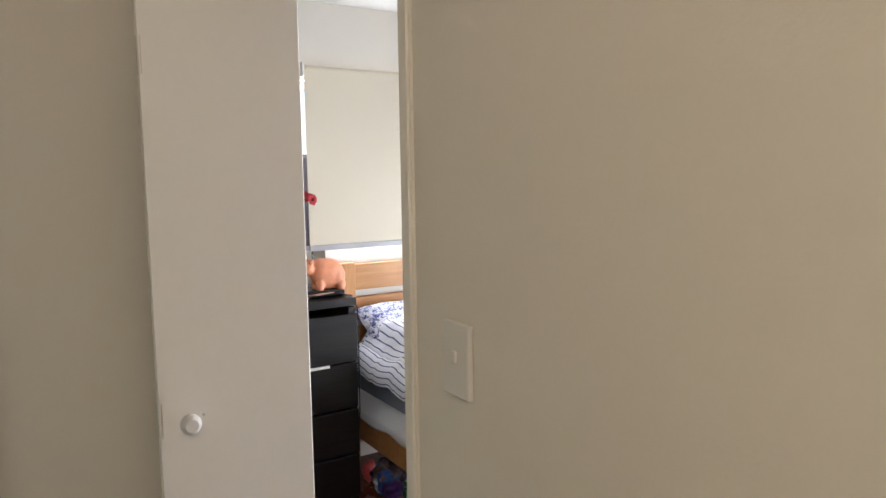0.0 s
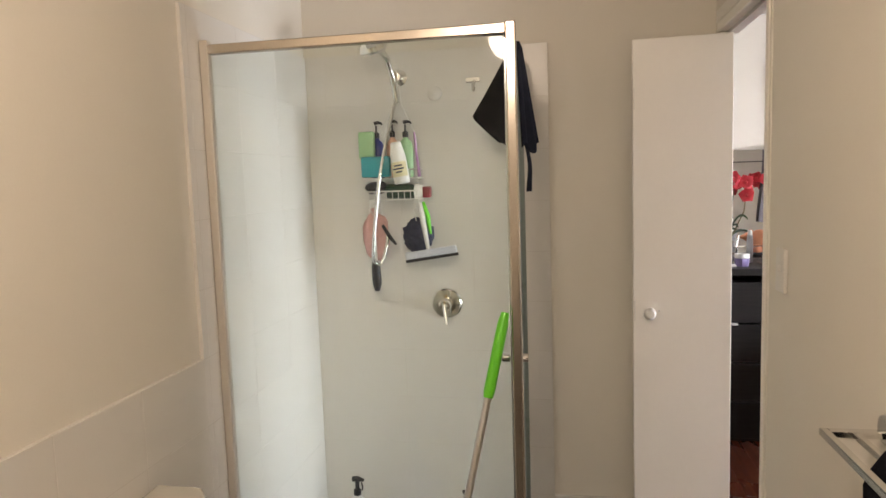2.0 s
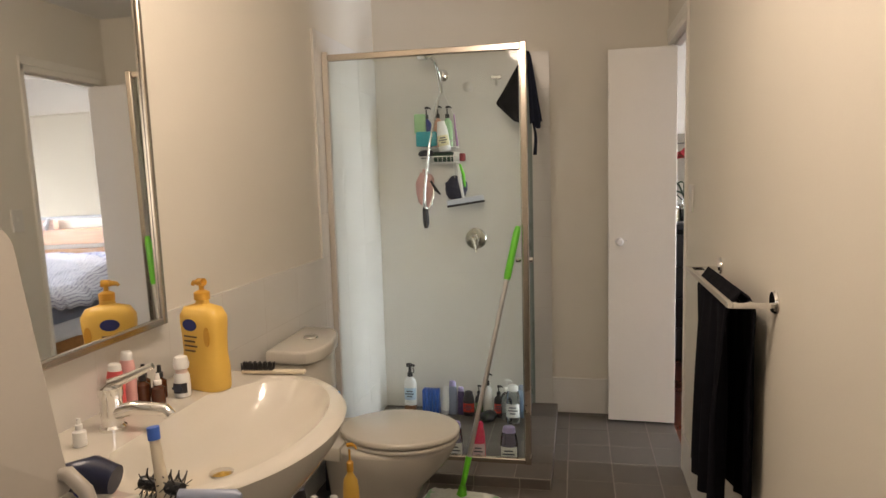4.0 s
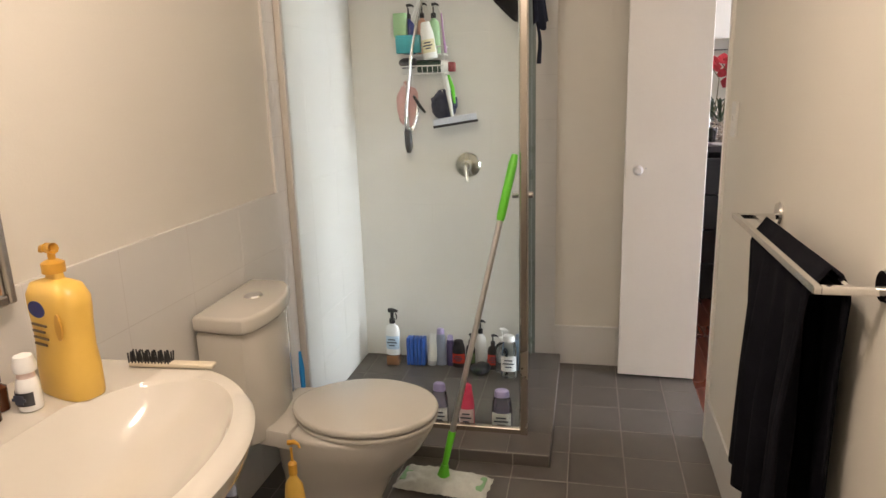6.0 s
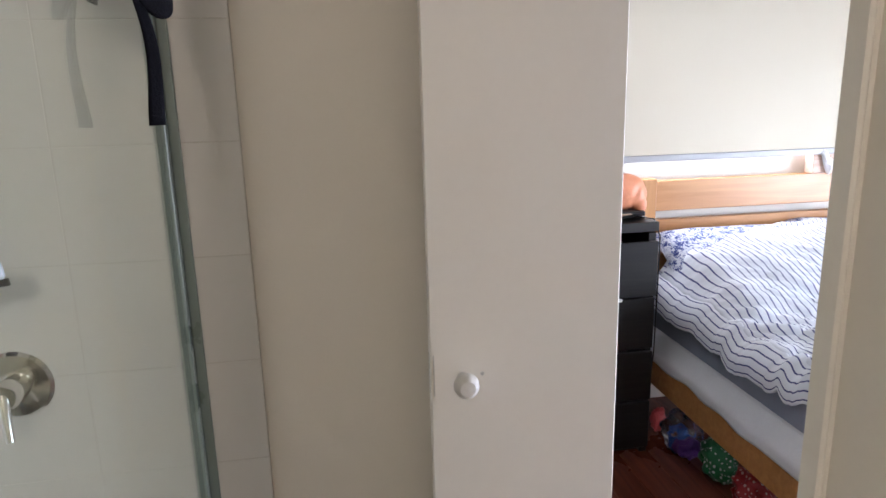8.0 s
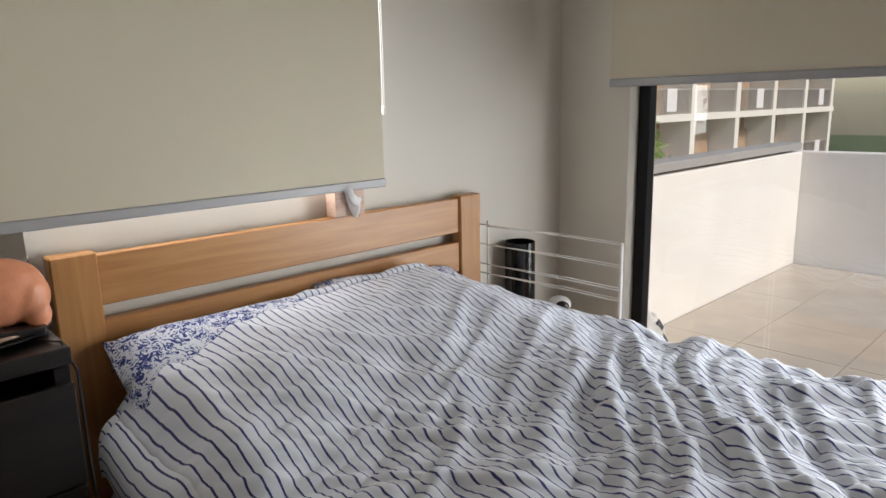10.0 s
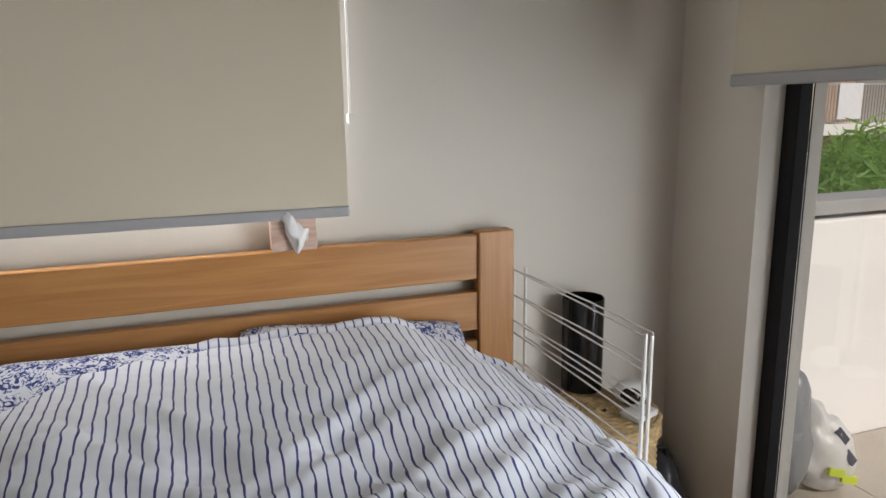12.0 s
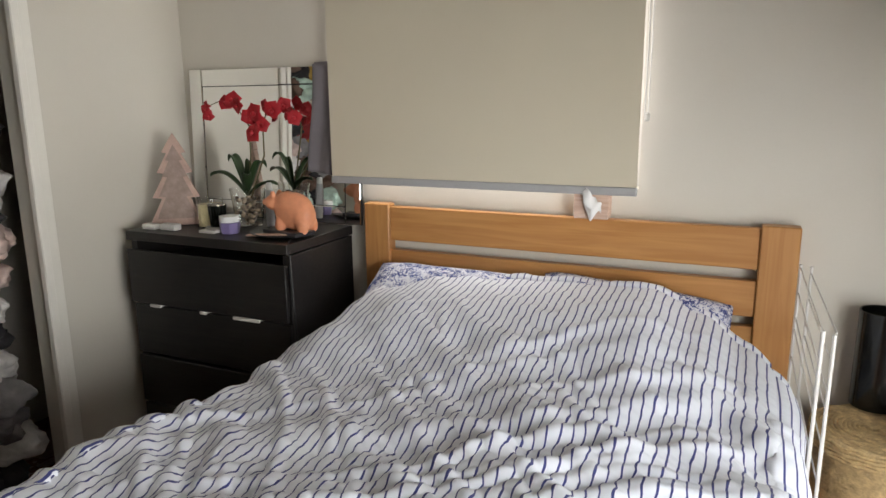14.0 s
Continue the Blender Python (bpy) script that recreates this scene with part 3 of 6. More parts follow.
def washing_machine():
    w = thing("washing_machine", -1.28, -3.2, 0.0, "white top-loading washing machine with its lid open", "washing machine")
    x0, x1, y0, y1, z = XL + 0.02, -0.925, -3.59, -2.972, 0.862
    part("body", B(x0, x1, y0, y1, 0.02, z - 0.03, 0.02, 3), APPLIANCE, w)
    bm = bmesh.new()
    cx, cy, n = -1.235, -3.281, 40
    ix = -1.085
    box_out = []
    inner = []
    for i in range(n):
        a = math.tau * i / n
        c, s = math.cos(a), math.sin(a)
        k = 1 / max(abs(c) / 0.305, abs(s) / 0.303)
        box_out.append((cx + min(c * k, x1 - cx - 0.005), cy + s * k))
        inner.append((ix + 0.125 * c, cy + 0.21 * s))
    rows = [[bm.verts.new((x, y, z - 0.03)) for x, y in box_out], [bm.verts.new((x, y, z - 0.004)) for x, y in box_out], [bm.verts.new((cx + (x - cx) * 0.985, cy + (y - cy) * 0.985, z)) for x, y in box_out],
            [bm.verts.new((x, y, z - 0.004)) for x, y in inner], [bm.verts.new((ix + (x - ix) * 0.95, cy + (y - cy) * 0.95, z - 0.03)) for x, y in inner], [bm.verts.new((ix + (x - ix) * 0.93, cy + (y - cy) * 0.93, z - 0.3)) for x, y in inner]]
    for A, C in zip(rows, rows[1:]):
        for i in range(n):
            bm.faces.new((A[i], A[(i + 1) % n], C[(i + 1) % n], C[i]))
    bm.faces.new(rows[-1])
    bmesh.ops.recalc_face_normals(bm, faces=bm.faces)
    part("top_ring", smooth(bm, 40), APPLIANCE, w)
    part("console", B(x0, x0 + 0.13, y0, y1, z - 0.028, z + 0.06, 0.015, 3), APPLIANCE, w, "white rear control panel")
    pts = []
    for (cx2, cy2, a0) in ((0.255, 0.40, 0), (-0.255, 0.40, 90), (-0.255, 0.02, 180), (0.255, 0.02, 270)):
        r = 0.045 if a0 < 100 else 0.012
        for i in range(7):
            a = radians(a0 + i * 15)
            pts.append((cx2 + r * math.cos(a), cy2 + r * math.sin(a)))
    # the lid stands up and leans back a little
    lean = Matrix.Translation((-1.25, -3.295, 0.925)) @ Matrix.Rotation(radians(90), 4, "Z") @ Matrix.Rotation(radians(76), 4, "X")
    lid = part("lid", outline(pts, -0.022, 0.0, 0.008, m=lean), APPLIANCE, w, "open white lid with rounded corners")
    pts2 = [(x * 0.85, 0.21 + (y - 0.21) * 0.8) for x, y in pts]
    part("lid_liner", outline(pts2, -0.036, -0.02, 0.006, m=lean), APPLIANCE, lid)
    for yy in (-3.04, -3.53):
        part("hinge", T([(-1.29, yy, 0.962), (-1.25, yy, 0.965), (-1.222, yy, 0.94), (-1.208, yy, 0.90), (-1.205, yy, 0.857)], [0.009, 0.012, 0.012, 0.011, 0.010], 10), APPLIANCE, w)


def wall_mirror():
    m = thing("wall_mirror", XL + 0.02, -2.9, 1.01, "large wall mirror with a slim metal frame", "mirror")
    y0, y1, z0, z1 = -3.75, -2.225, 1.012, 2.05
    x = 0.0
    turn = Matrix.Translation((XL + 0.02, y1, z0)) @ Matrix.Rotation(radians(1.3), 4, "Z") @ Matrix.Rotation(radians(-0.8), 4, "Y") @ Matrix.Translation((0, -y1, -z0))
    part("frame", B(x, x + 0.022, y1 - 0.018, y1, z0, z1, 0.003, m=turn), FRAME, m)
    part("frame", B(x, x + 0.022, y0, y0 + 0.02, z0, z1, 0.003, m=turn), FRAME, m)
    part("frame", B(x, x + 0.022, y0 + 0.02, y1 - 0.02, z0, z0 + 0.02, 0.003, m=turn), FRAME, m)
    part("frame", B(x, x + 0.022, y0 + 0.02, y1 - 0.02, z1 - 0.02, z1, 0.003, m=turn), FRAME, m)
    part("mirror_glass", B(x, x + 0.012, y0 + 0.02, y1 - 0.02, z0 + 0.02, z1 - 0.02, m=turn), MIRROR, m, "clear mirror glass")


def cloth_drop(f, nu=24, nv=30, thick=0.006):
    return sheet(nu, nv, f, thick)


def towel_rail():
    r = thing("towel_rail", -0.05, -1.77, 1.06, "square chrome towel rail on the wall", "towel rail")
    z = 1.058
    for y in (-1.475, -2.13):
        part("wall_plate", lathe([(0.0001, 0), (0.028, 0), (0.03, 0.004), (0.026, 0.010), (0.0001, 0.010)], 28, pose(-0.0005, y, z + 0.012, 0, -90, 0)), CHROME, r)
        part("arm", B(-0.105, -0.008, y - 0.008, y + 0.008, z - 0.004, z + 0.010, 0.002), CHROME, r)
    part("bar", B(-0.116, -0.1, -2.138, -1.467, z - 0.004, z + 0.010, 0.002), CHROME, r)
    part("bar", B(-0.064, -0.05, -2.13, -1.475, z - 0.004, z + 0.008, 0.002), CHROME, r)

    def f(u, v):
        y = -1.62 - 0.46 * u + 0.012 * math.sin(u * 21)
        s = v * 1.25 - 0.62
        fold = 0.018 * math.sin(u * 30 + 2 * s) + 0.01 * math.sin(u * 11)
        if s < 0:
            x, zz = -0.035 + 0.4 * fold * min(1, -s * 4), z + 0.018 + s * 0.98
        else:
            x, zz = -0.095 + fold * min(1, s * 3) - 0.02 * s, z + 0.018 - s * 0.98
        k = max(0, 1 - abs(s) / 0.04)
        x = x * (1 - k) + (-0.065) * k
        zz += 0.012 * k
        return (min(x, -0.008), y * (1 - 0.06 * abs(s)) + (-1.79) * 0.06 * abs(s), zz + 0.012 * math.sin(u * 9) * abs(s))
    t = part("towel", cloth_drop(f, 60, 60, 0.007), TOWEL)
    tagged(t, "dark charcoal bath towel draped over the rail", "towel")


def hung_towel():
    """A dark cloth hung over the top of the shower door, with a strap."""
    w = thing("hand_towel", -0.75, -0.3, 1.97, "dark grey cloth hung over the shower door top", "towel")
    x0, y0, top = -0.747, -0.30, 2.0

    def inside(u, v):
        # the free corner swings out, the rest falls beside the glass
        side = 0.012 + 0.146 * min(1, v / 0.72) * u if v < 0.72 else 0.012 + 0.146 * u - 0.34 * (v - 0.72) * u
        return (x0 - side, y0 + 0.02 * math.sin(u * 7 + v * 3) * v + 0.05 * u * v, top - v * (0.355 - 0.035 * u))
    part("inner_half", sheet(18, 24, inside, 0.005), TOWEL, w)

    def outside(u, v):
        x = x0 + 0.012 + 0.014 * v + (0.016 + 0.042 * v) * u + 0.006 * math.sin(u * 12) * v
        return (x, y0 + 0.10 * (u - 0.4) * (0.5 + 0.5 * v), top - v * (0.352 - 0.02 * math.sin(u * 8)))
    part("outer_half", sheet(24, 24, outside, 0.005), TOWEL, w)
    part("fold", T([(x0 - 0.018, y0 - 0.02, top - 0.008), (x0 - 0.008, y0 - 0.01, top + 0.012), (x0 + 0.012, y0 + 0.01, top + 0.012), (x0 + 0.024, y0 + 0.02, top - 0.008)], [0.012, 0.018, 0.018, 0.012], 10), TOWEL, w)

    def strap(u, v):
        return (-0.712 + 0.018 * v + 0.008 * math.sin(v * 4) + (u - 0.5) * (0.008 + 0.010 * v), y0 + 0.012 * (u - 0.5), 1.67 - 0.178 * v)
    part("strap", sheet(4, 16, strap, 0.003), TOWEL, w, "black dangling strap")


def ceiling_light():
    c = thing("ceiling_light", -0.85, -2.6, H, "round white ceiling light fitting", "ceiling light")
    part("base", lathe([(0.0001, H - 0.06), (0.12, H - 0.06), (0.15, H - 0.045), (0.15, H - 0.001), (0.0001, H - 0.001)], 36, pose(-0.85, -2.6, 0)), WHITE, c)


ceiling_light()
doorway()
bifold_door()
light_switch()
shower_screen()
shower_hob()
shower_mixer()
shower_head()
toilet()
basin()
washing_machine()
wall_mirror()
towel_rail()
hung_towel()


# ---- bedroom ----
def blind(name, x0, x1, y, z0, z1, label):
    b = thing(name, (x0 + x1) / 2, y, z1, label, "roller blind")
    part("fabric", B(x0, x1, y - 0.001, y + 0.001, z0 + 0.015, z1), BLIND, b)
    part("lining", B(x0, x1, y + 0.002, y + 0.003, z0 + 0.015, z1), LINING, b, "grey backing of the fabric")
    part("bottom_bar", B(x0 - 0.002, x1 + 0.002, y - 0.008, y + 0.008, z0 - 0.012, z0 + 0.018, 0.004, 2), BLINDBAR, b, "grey metal bottom rail")
    part("roller", T([(x0 + 0.01, y + 0.022, z1), (x1 - 0.01, y + 0.022, z1)], 0.024, 18), BLIND, b)
    for x in (x0 - 0.012, x1 + 0.002):
        part("bracket", B(x, x + 0.01, y - 0.01, YH - 0.001, z1 - 0.035, z1 + 0.035, 0.003), WHITE, b)
    pts = [(x1 + 0.02, y + 0.02, z1), (x1 + 0.024, y + 0.02, 1.7), (x1 + 0.022, y + 0.02, 1.46)]
    part("chain", T(pts, 0.0022, 6), WHITE, b, "white bead chain")
    part("chain", T([(p[0] - 0.008, p[1] - 0.02, p[2]) for p in pts], 0.0022, 6), WHITE, b)
    part("chain_weight", B(x1 + 0.012, x1 + 0.028, y + 0.006, y + 0.026, 1.44, 1.47, 0.004), WHITE, b)
    return b


def bed():
    b = thing("bed_frame", 1.66, 0.6, 0.0, "beech double bed frame with slatted headboard", "bed")
    yb, yf = 1.655, 1.598
    part("post", B(0.856, 0.972, yf - 0.012, yb - 0.012, 0.0, 1.106, 0.004), BEECHV, b)
    part("post", B(2.357, 2.475, yf - 0.012, yb - 0.012, 0.0, 1.106, 0.004), BEECHV, b)
    for z0, z1 in ((0.955, 1.095), (0.79, 0.915), (0.62, 0.755)):
        part("headboard_rail", B(0.972, 2.357, yf, yb - 0.02, z0, z1, 0.003), BEECH, b)
    part("side_rail", B(0.87, 0.905, -0.22, yf - 0.012, 0.22, 0.375, 0.004), BEECH, b)
    part("side_rail", B(2.425, 2.46, -0.22, yf - 0.012, 0.22, 0.375, 0.004), BEECH, b)
    part("foot_rail", B(0.87, 2.46, -0.26, -0.22, 0.2, 0.40, 0.004), BEECH, b)
    for x in (0.87, 2.40):
        part("leg", B(x, x + 0.06, -0.26, -0.22, 0.0, 0.2, 0.003), BEECHV, b)
    part("slat_base", B(0.905, 2.425, -0.21, 1.58, 0.30, 0.33), PALE, b)
    m = part("mattress", smooth(B(0.92, 2.41, -0.20, 1.56, 0.33, 0.60, 0.05, 4)), SHEET)
    tagged(m, "thick mattress in a grey-blue fitted sheet", "mattress")
    def valance(u, w):
        k = max(0, (u - 0.35) / 0.65)
        ripple = noise.noise(Vector((w * 9, 2, 3)))
        return (0.864 + 0.056 * k + 0.004 * noise.noise(Vector((w * 12, 1, 1))), -0.18 + 1.7 * w, 0.338 + 0.118 * u + 0.03 * ripple * (1 - u) * (1 if u < 0.35 else 0.3))
    v = part("mattress_cover", sheet(10, 90, valance, 0.003), VALANCE)
    tagged(v, "white valance edge hanging over the bed rail", "bedding")


def fold(x, y):
    """Creases of the cover: long soft ridges and short sharp ones."""
    h = 0.0
    w = Vector((x * 2.1, y * 2.1, 4.0))
    x += 0.07 * noise.noise(w)
    y += 0.10 * noise.noise(w + Vector((7, 3, 1)))
    for k, (fx, fy, amp, ang) in enumerate(((3.2, 0.7, 0.014, 62), (4.2, 0.9, 0.012, -50), (6.5, 1.0, 0.018, 50), (8.0, 1.1, 0.015, -58), (12.0, 1.5, 0.011, 40), (15.0, 1.9, 0.009, -65), (26.0, 5.0, 0.003, 20), (30.0, 6.0, 0.003, 75))):
        c, s = math.cos(radians(ang)), math.sin(radians(ang))
        p = Vector(((x * c + y * s) * fx, (-x * s + y * c) * fy, k * 7.3))
        n = abs(noise.noise(p))
        h += amp * (1 - 2.6 * n) if n < 0.38 else 0
    return h


# how high the pillows lift the cover at the head, across the bed
PROFILE = [(0.9, 0.02), (1.06, 0.16), (1.3, 0.203), (1.55, 0.206), (1.8, 0.212), (2.03, 0.212), (2.2, 0.152), (2.34, 0.082), (2.46, 0.02)]


def cover_height(x, y):
    z = 0.645
    head = 1 / (1 + math.exp(-(y - 1.03) / 0.11))
    k = 1
    while k < len(PROFILE) - 1 and PROFILE[k][0] < x:
        k += 1
    (xa, ha), (xb, hb) = PROFILE[k - 1], PROFILE[k]
    t = min(1, max(0, (x - xa) / (xb - xa)))
    z += head * (ha + (hb - ha) * t * t * (3 - 2 * t))
    z += 0.045 * math.exp(-((x - 1.95) / 0.42) ** 2 - ((y - 0.5) / 0.5) ** 2)
    flat = 1 - 0.74 * head
    return z + 1.1 * fold(x, y) * flat


def drape(a, y):
    """Where the cover lies, a metres across the bed from its middle."""
    lo, hi, r = 0.925, 2.42, 0.08
    x = 1.665 + a
    if x < lo or x > hi:
        side = -1 if x < lo else 1
        at = lo if side < 0 else hi
        d = abs(x - at)
        ang = min(d / r, math.pi / 2)
        z = cover_height(at, y) - r * (1 - math.cos(ang)) - max(0, d - r * math.pi / 2)
        return Vector((at + side * (r * math.sin(ang) - 0.02) + 0.016 * noise.noise(Vector((y * 4, side, 2))) * min(1, d * 8), y, z))
    return Vector((x, y, cover_height(x, y)))


def head_line(a):
    """How far the top hem is pulled down across the bed."""
    return 1.515 - 0.30 * max(0, (a - 0.45) / 0.45) ** 1.6 - 0.10 * max(0, (-a - 0.42) / 0.4)


def duvet():
    W, foot = 1.85, -0.24
    d = thing("duvet", 1.66, 0.6, 0.6, "rumpled white duvet with thin navy stripes on the bed", "duvet")

    def f(u, v):
        a = -0.89 + (W / 2 + 0.89) * u
        top = head_line(a)
        y = top + (foot - top) * v
        a += 0.004 * noise.noise(Vector((a * 2.2, y * 1.6, 3.3))) + 0.001 * noise.noise(Vector((a * 7, y * 6, 9.3)))
        p = drape(a, y)
        if v < 0.02:
            p.z -= 0.02 * (1 - v / 0.02) ** 2
        if a < -0.6:
            p.z += 0.02 * math.sin(y * 4.1 + 1) * min(1, (-0.6 - a) * 5)
        return p
    part("cover", sheet(300, 320, f, 0.012), STRIPE, d)

    def hem(u, v):
        a = -0.88 + (W / 2 + 0.87) * u
        y = head_line(a) + 0.004
        p = drape(a, y)
        k = v * math.tau
        return (p.x, p.y + 0.022 * math.cos(k) + 0.006 * math.sin(u * 60), p.z + 0.008 + 0.014 * math.sin(k))
    part("hem", sheet(150, 10, hem), STRIPE, d, "striped folded hem along the top edge")

    def under(u, v):
        a = (0.28 + 0.21 * u) * W
        y = head_line(a) + 0.015 + 0.045 * v * math.sin(math.pi * min(1, u + 0.15))
        p = drape(a, y - 0.02)
        return (p.x, y, p.z - 0.03 * v + 0.008 * math.sin(u * 40))
    part("lining", sheet(60, 6, under, 0.004), FLORAL, d, "floral blue reverse peeking out under the hem")


def pillow(name, x, y, z, w, d, h, m, label):
    bm = bmesh.new()
    made = bmesh.ops.create_grid(bm, x_segments=28, y_segments=20, size=1.0)["verts"]
    top = {}
    for v in made:
        a, c = v.co.x, v.co.y
        t = (max(0, 1 - a ** 4) * max(0, 1 - c ** 4)) ** 0.55
        pinch = 1 - 0.06 * (1 - abs(a)) * abs(c) ** 4
        v.co = Vector((a * w / 2, c * d / 2 * pinch, h / 2 * t + 0.006 * noise.noise(Vector((a * 3, c * 3, x)))))
    low = bmesh.ops.duplicate(bm, geom=bm.faces[:] + bm.edges[:] + bm.verts[:])["geom"]
    for g in low:
        if isinstance(g, bmesh.types.BMVert):
            g.co.z = -g.co.z * 0.8
    bmesh.ops.remove_doubles(bm, verts=bm.verts, dist=0.002)
    bmesh.ops.recalc_face_normals(bm, faces=bm.faces)
    bmesh.ops.transform(bm, matrix=Matrix.Translation((x, y, z)) @ m, verts=bm.verts)
    return tagged(part(name, smooth(bm, 80), FLORAL), label, "pillow", "pillows on the bed")


def chest():
    c = thing("chest_of_drawers", 0.375, 1.39, 0.0, "black-brown chest of drawers with drawers slightly open", "chest of drawers")
    x0, x1, y0, y1 = -0.045, 0.775, 1.175, 1.62
    part("side", B(x0 + 0.01, x0 + 0.04, y0 + 0.004, y1, 0.0, 0.955, 0.002), CHEST, c)
    part("side", B(x1 - 0.035, x1 - 0.003, y0 + 0.004, y1, 0.0, 0.955, 0.002), CHEST, c)
    part("top", B(x0, x1, y0 - 0.012, y1, 0.962, 1.0, 0.002), CHEST, c)
    part("back", B(x0 + 0.04, x1 - 0.035, y1 - 0.015, y1 - 0.002, 0.03, 0.955), CHEST, c)
    part("plinth", B(x0 + 0.04, x1 - 0.035, y0 + 0.03, y0 + 0.05, 0.0, 0.055), CHEST, c)
    for k, (za, zb, out) in enumerate(((0.70, 0.925, 0.012), (0.475, 0.688, 0.0), (0.25, 0.462, 0.004), (0.03, 0.238, 0.0))):
        part("drawer", B(x0 + 0.012, x1 - 0.005, y0 - 0.012 - out, y0 + 0.006 - out, za, zb, 0.002), CHEST, c)
        part("drawer_box", B(x0 + 0.06, x1 - 0.05, y0 + 0.01, y1 - 0.03, za + 0.02, zb - 0.05), CHEST, c)
    for x, w, z in ((0.06, 0.06, 0.695), (0.33, 0.035, 0.695), (0.5, 0.13, 0.694)):
        f = part("folded_cloth", smooth(B(x, x + w, y0 - 0.02, y0 + 0.02, z - 0.012, z + 0.002, 0.004, 2)), WHITE)
        tagged(f, "bit of white cloth peeking out of the drawer", "cloth")


def dresser_mirror():
    m = thing("dresser_mirror", 0.4, 1.63, 1.0, "mirror with a mirrored border leaning on the chest", "mirror")
    lean = Matrix.Translation((0.365, 1.617, 1.002)) @ Matrix.Rotation(radians(-2.2), 4, "X")
    w, h, b = 0.455, 0.665, 0.075
    part("backing", B(-w, w, 0.006, 0.016, 0.0, h, m=lean), BLACK, m)
    part("mirror_glass", B(-w + b + 0.003, w - b - 0.003, 0.0, 0.005, b + 0.003, h - b - 0.003, m=lean), MIRROR, m)
    part("border_strip", B(-w, -w + b, -0.002, 0.005, 0.0, h, 0.003, m=lean), MIRROR, m)
    part("border_strip", B(w - b, w, -0.002, 0.005, 0.0, h, 0.003, m=lean), MIRROR, m)
    part("border_strip", B(-w + b, w - b, -0.002, 0.005, 0.0, b, 0.003, m=lean), MIRROR, m)
    part("border_strip", B(-w + b, w - b, -0.002, 0.005, h - b, h, 0.003, m=lean), MIRROR, m)


def mirror_cloth():
    """A grey cloth hung over the top corner of the dresser mirror."""
    c = thing("grey_cloth", 0.67, 1.61, 1.2, "grey cloth draped over the corner of the mirror", "cloth")

    def front(u, v):
        x = 0.612 + 0.15 * u - 0.03 * v * (1 - u) + 0.006 * math.sin(v * 5)
        y = 1.618 - 0.006 * math.sin(u * 11 + v * 2) * (0.3 + v) - 0.012 * v
        return (x, y, 1.672 - v * (0.445 + 0.02 * u))
    part("front_fall", sheet(28, 30, front, 0.003), mat("mid_grey_cotton", (0.17, 0.155, 0.165), 0.95, vary=0.12, scale=12, bump=0.05, grain=300), c)
    part("top_fold", T([(0.612, 1.634, 1.673), (0.69, 1.634, 1.675), (0.762, 1.634, 1.673)], [0.007, 0.008, 0.007], 8), bpy.data.materials["mid_grey_cotton"], c)


def terrace_door():
    d = thing("sliding_door", 3.34, 0.0, 0.0, "black framed glass sliding door to the terrace", "door", kind="structure")
    for y0, y1 in ((DY1 - 0.055, DY1), (0.02, 0.09), (DY0, DY0 + 0.07)):
        part("stile", B(3.205, 3.265, y0, y1, 0.0, DZ, 0.003), BLACKMETAL, d)
    part("sill_track", B(3.19, 3.37, DY0, DY1, -0.013, 0.035, 0.003), BLACKMETAL, d)
    part("bottom_rail", B(3.22, 3.255, DY0 + 0.07, DY1 - 0.07, 0.035, 0.10, 0.003), BLACKMETAL, d)
    part("head_rail", B(3.205, 3.265, DY0, DY1, DZ - 0.07, DZ, 0.003), BLACKMETAL, d)
    for y0, y1 in ((0.09, DY1 - 0.07), (DY0 + 0.07, 0.02)):
        g = part("pane", B(3.235, 3.24, y0, y1, 0.09, DZ - 0.07), PANE, d)
        g.visible_shadow = False


def side_blind():
    b = thing("roller_blind", 3.07, 0.0, 2.2, "beige roller blind half lowered over the terrace door", "roller blind")
    part("fabric", B(3.064, 3.066, -1.4, 1.35, 1.56, 2.28), BLIND, b)
    part("bottom_bar", B(3.056, 3.074, -1.402, 1.352, 1.528, 1.562, 0.005, 2), BLINDBAR, b, "grey metal bottom rail")
    part("roller", T([(3.087, -1.39, 2.28), (3.087, 1.34, 2.28)], 0.026, 18), BLIND, b)
    for y in (-1.41, 1.35):
        part("bracket", B(3.05, 3.129, y, y + 0.01, 2.25, 2.32, 0.002), WHITE, b)


blind("roller_blind", 0.715, 1.955, 1.575, 1.197, 2.10, "cream roller blind lowered over the bedroom window")
bed()
duvet()
pillow("pillow", 1.28, 1.40, 0.755, 0.66, 0.40, 0.15, Matrix.Rotation(radians(32), 4, "X"), "floral blue and white pillow against the headboard")
pillow("pillow", 1.955, 1.425, 0.748, 0.66, 0.42, 0.14, Matrix.Rotation(radians(5), 4, "Y") @ Matrix.Rotation(radians(30), 4, "X"), "floral blue and white pillow under the duvet")
chest()
dresser_mirror()
mirror_cloth()
terrace_door()
side_blind()


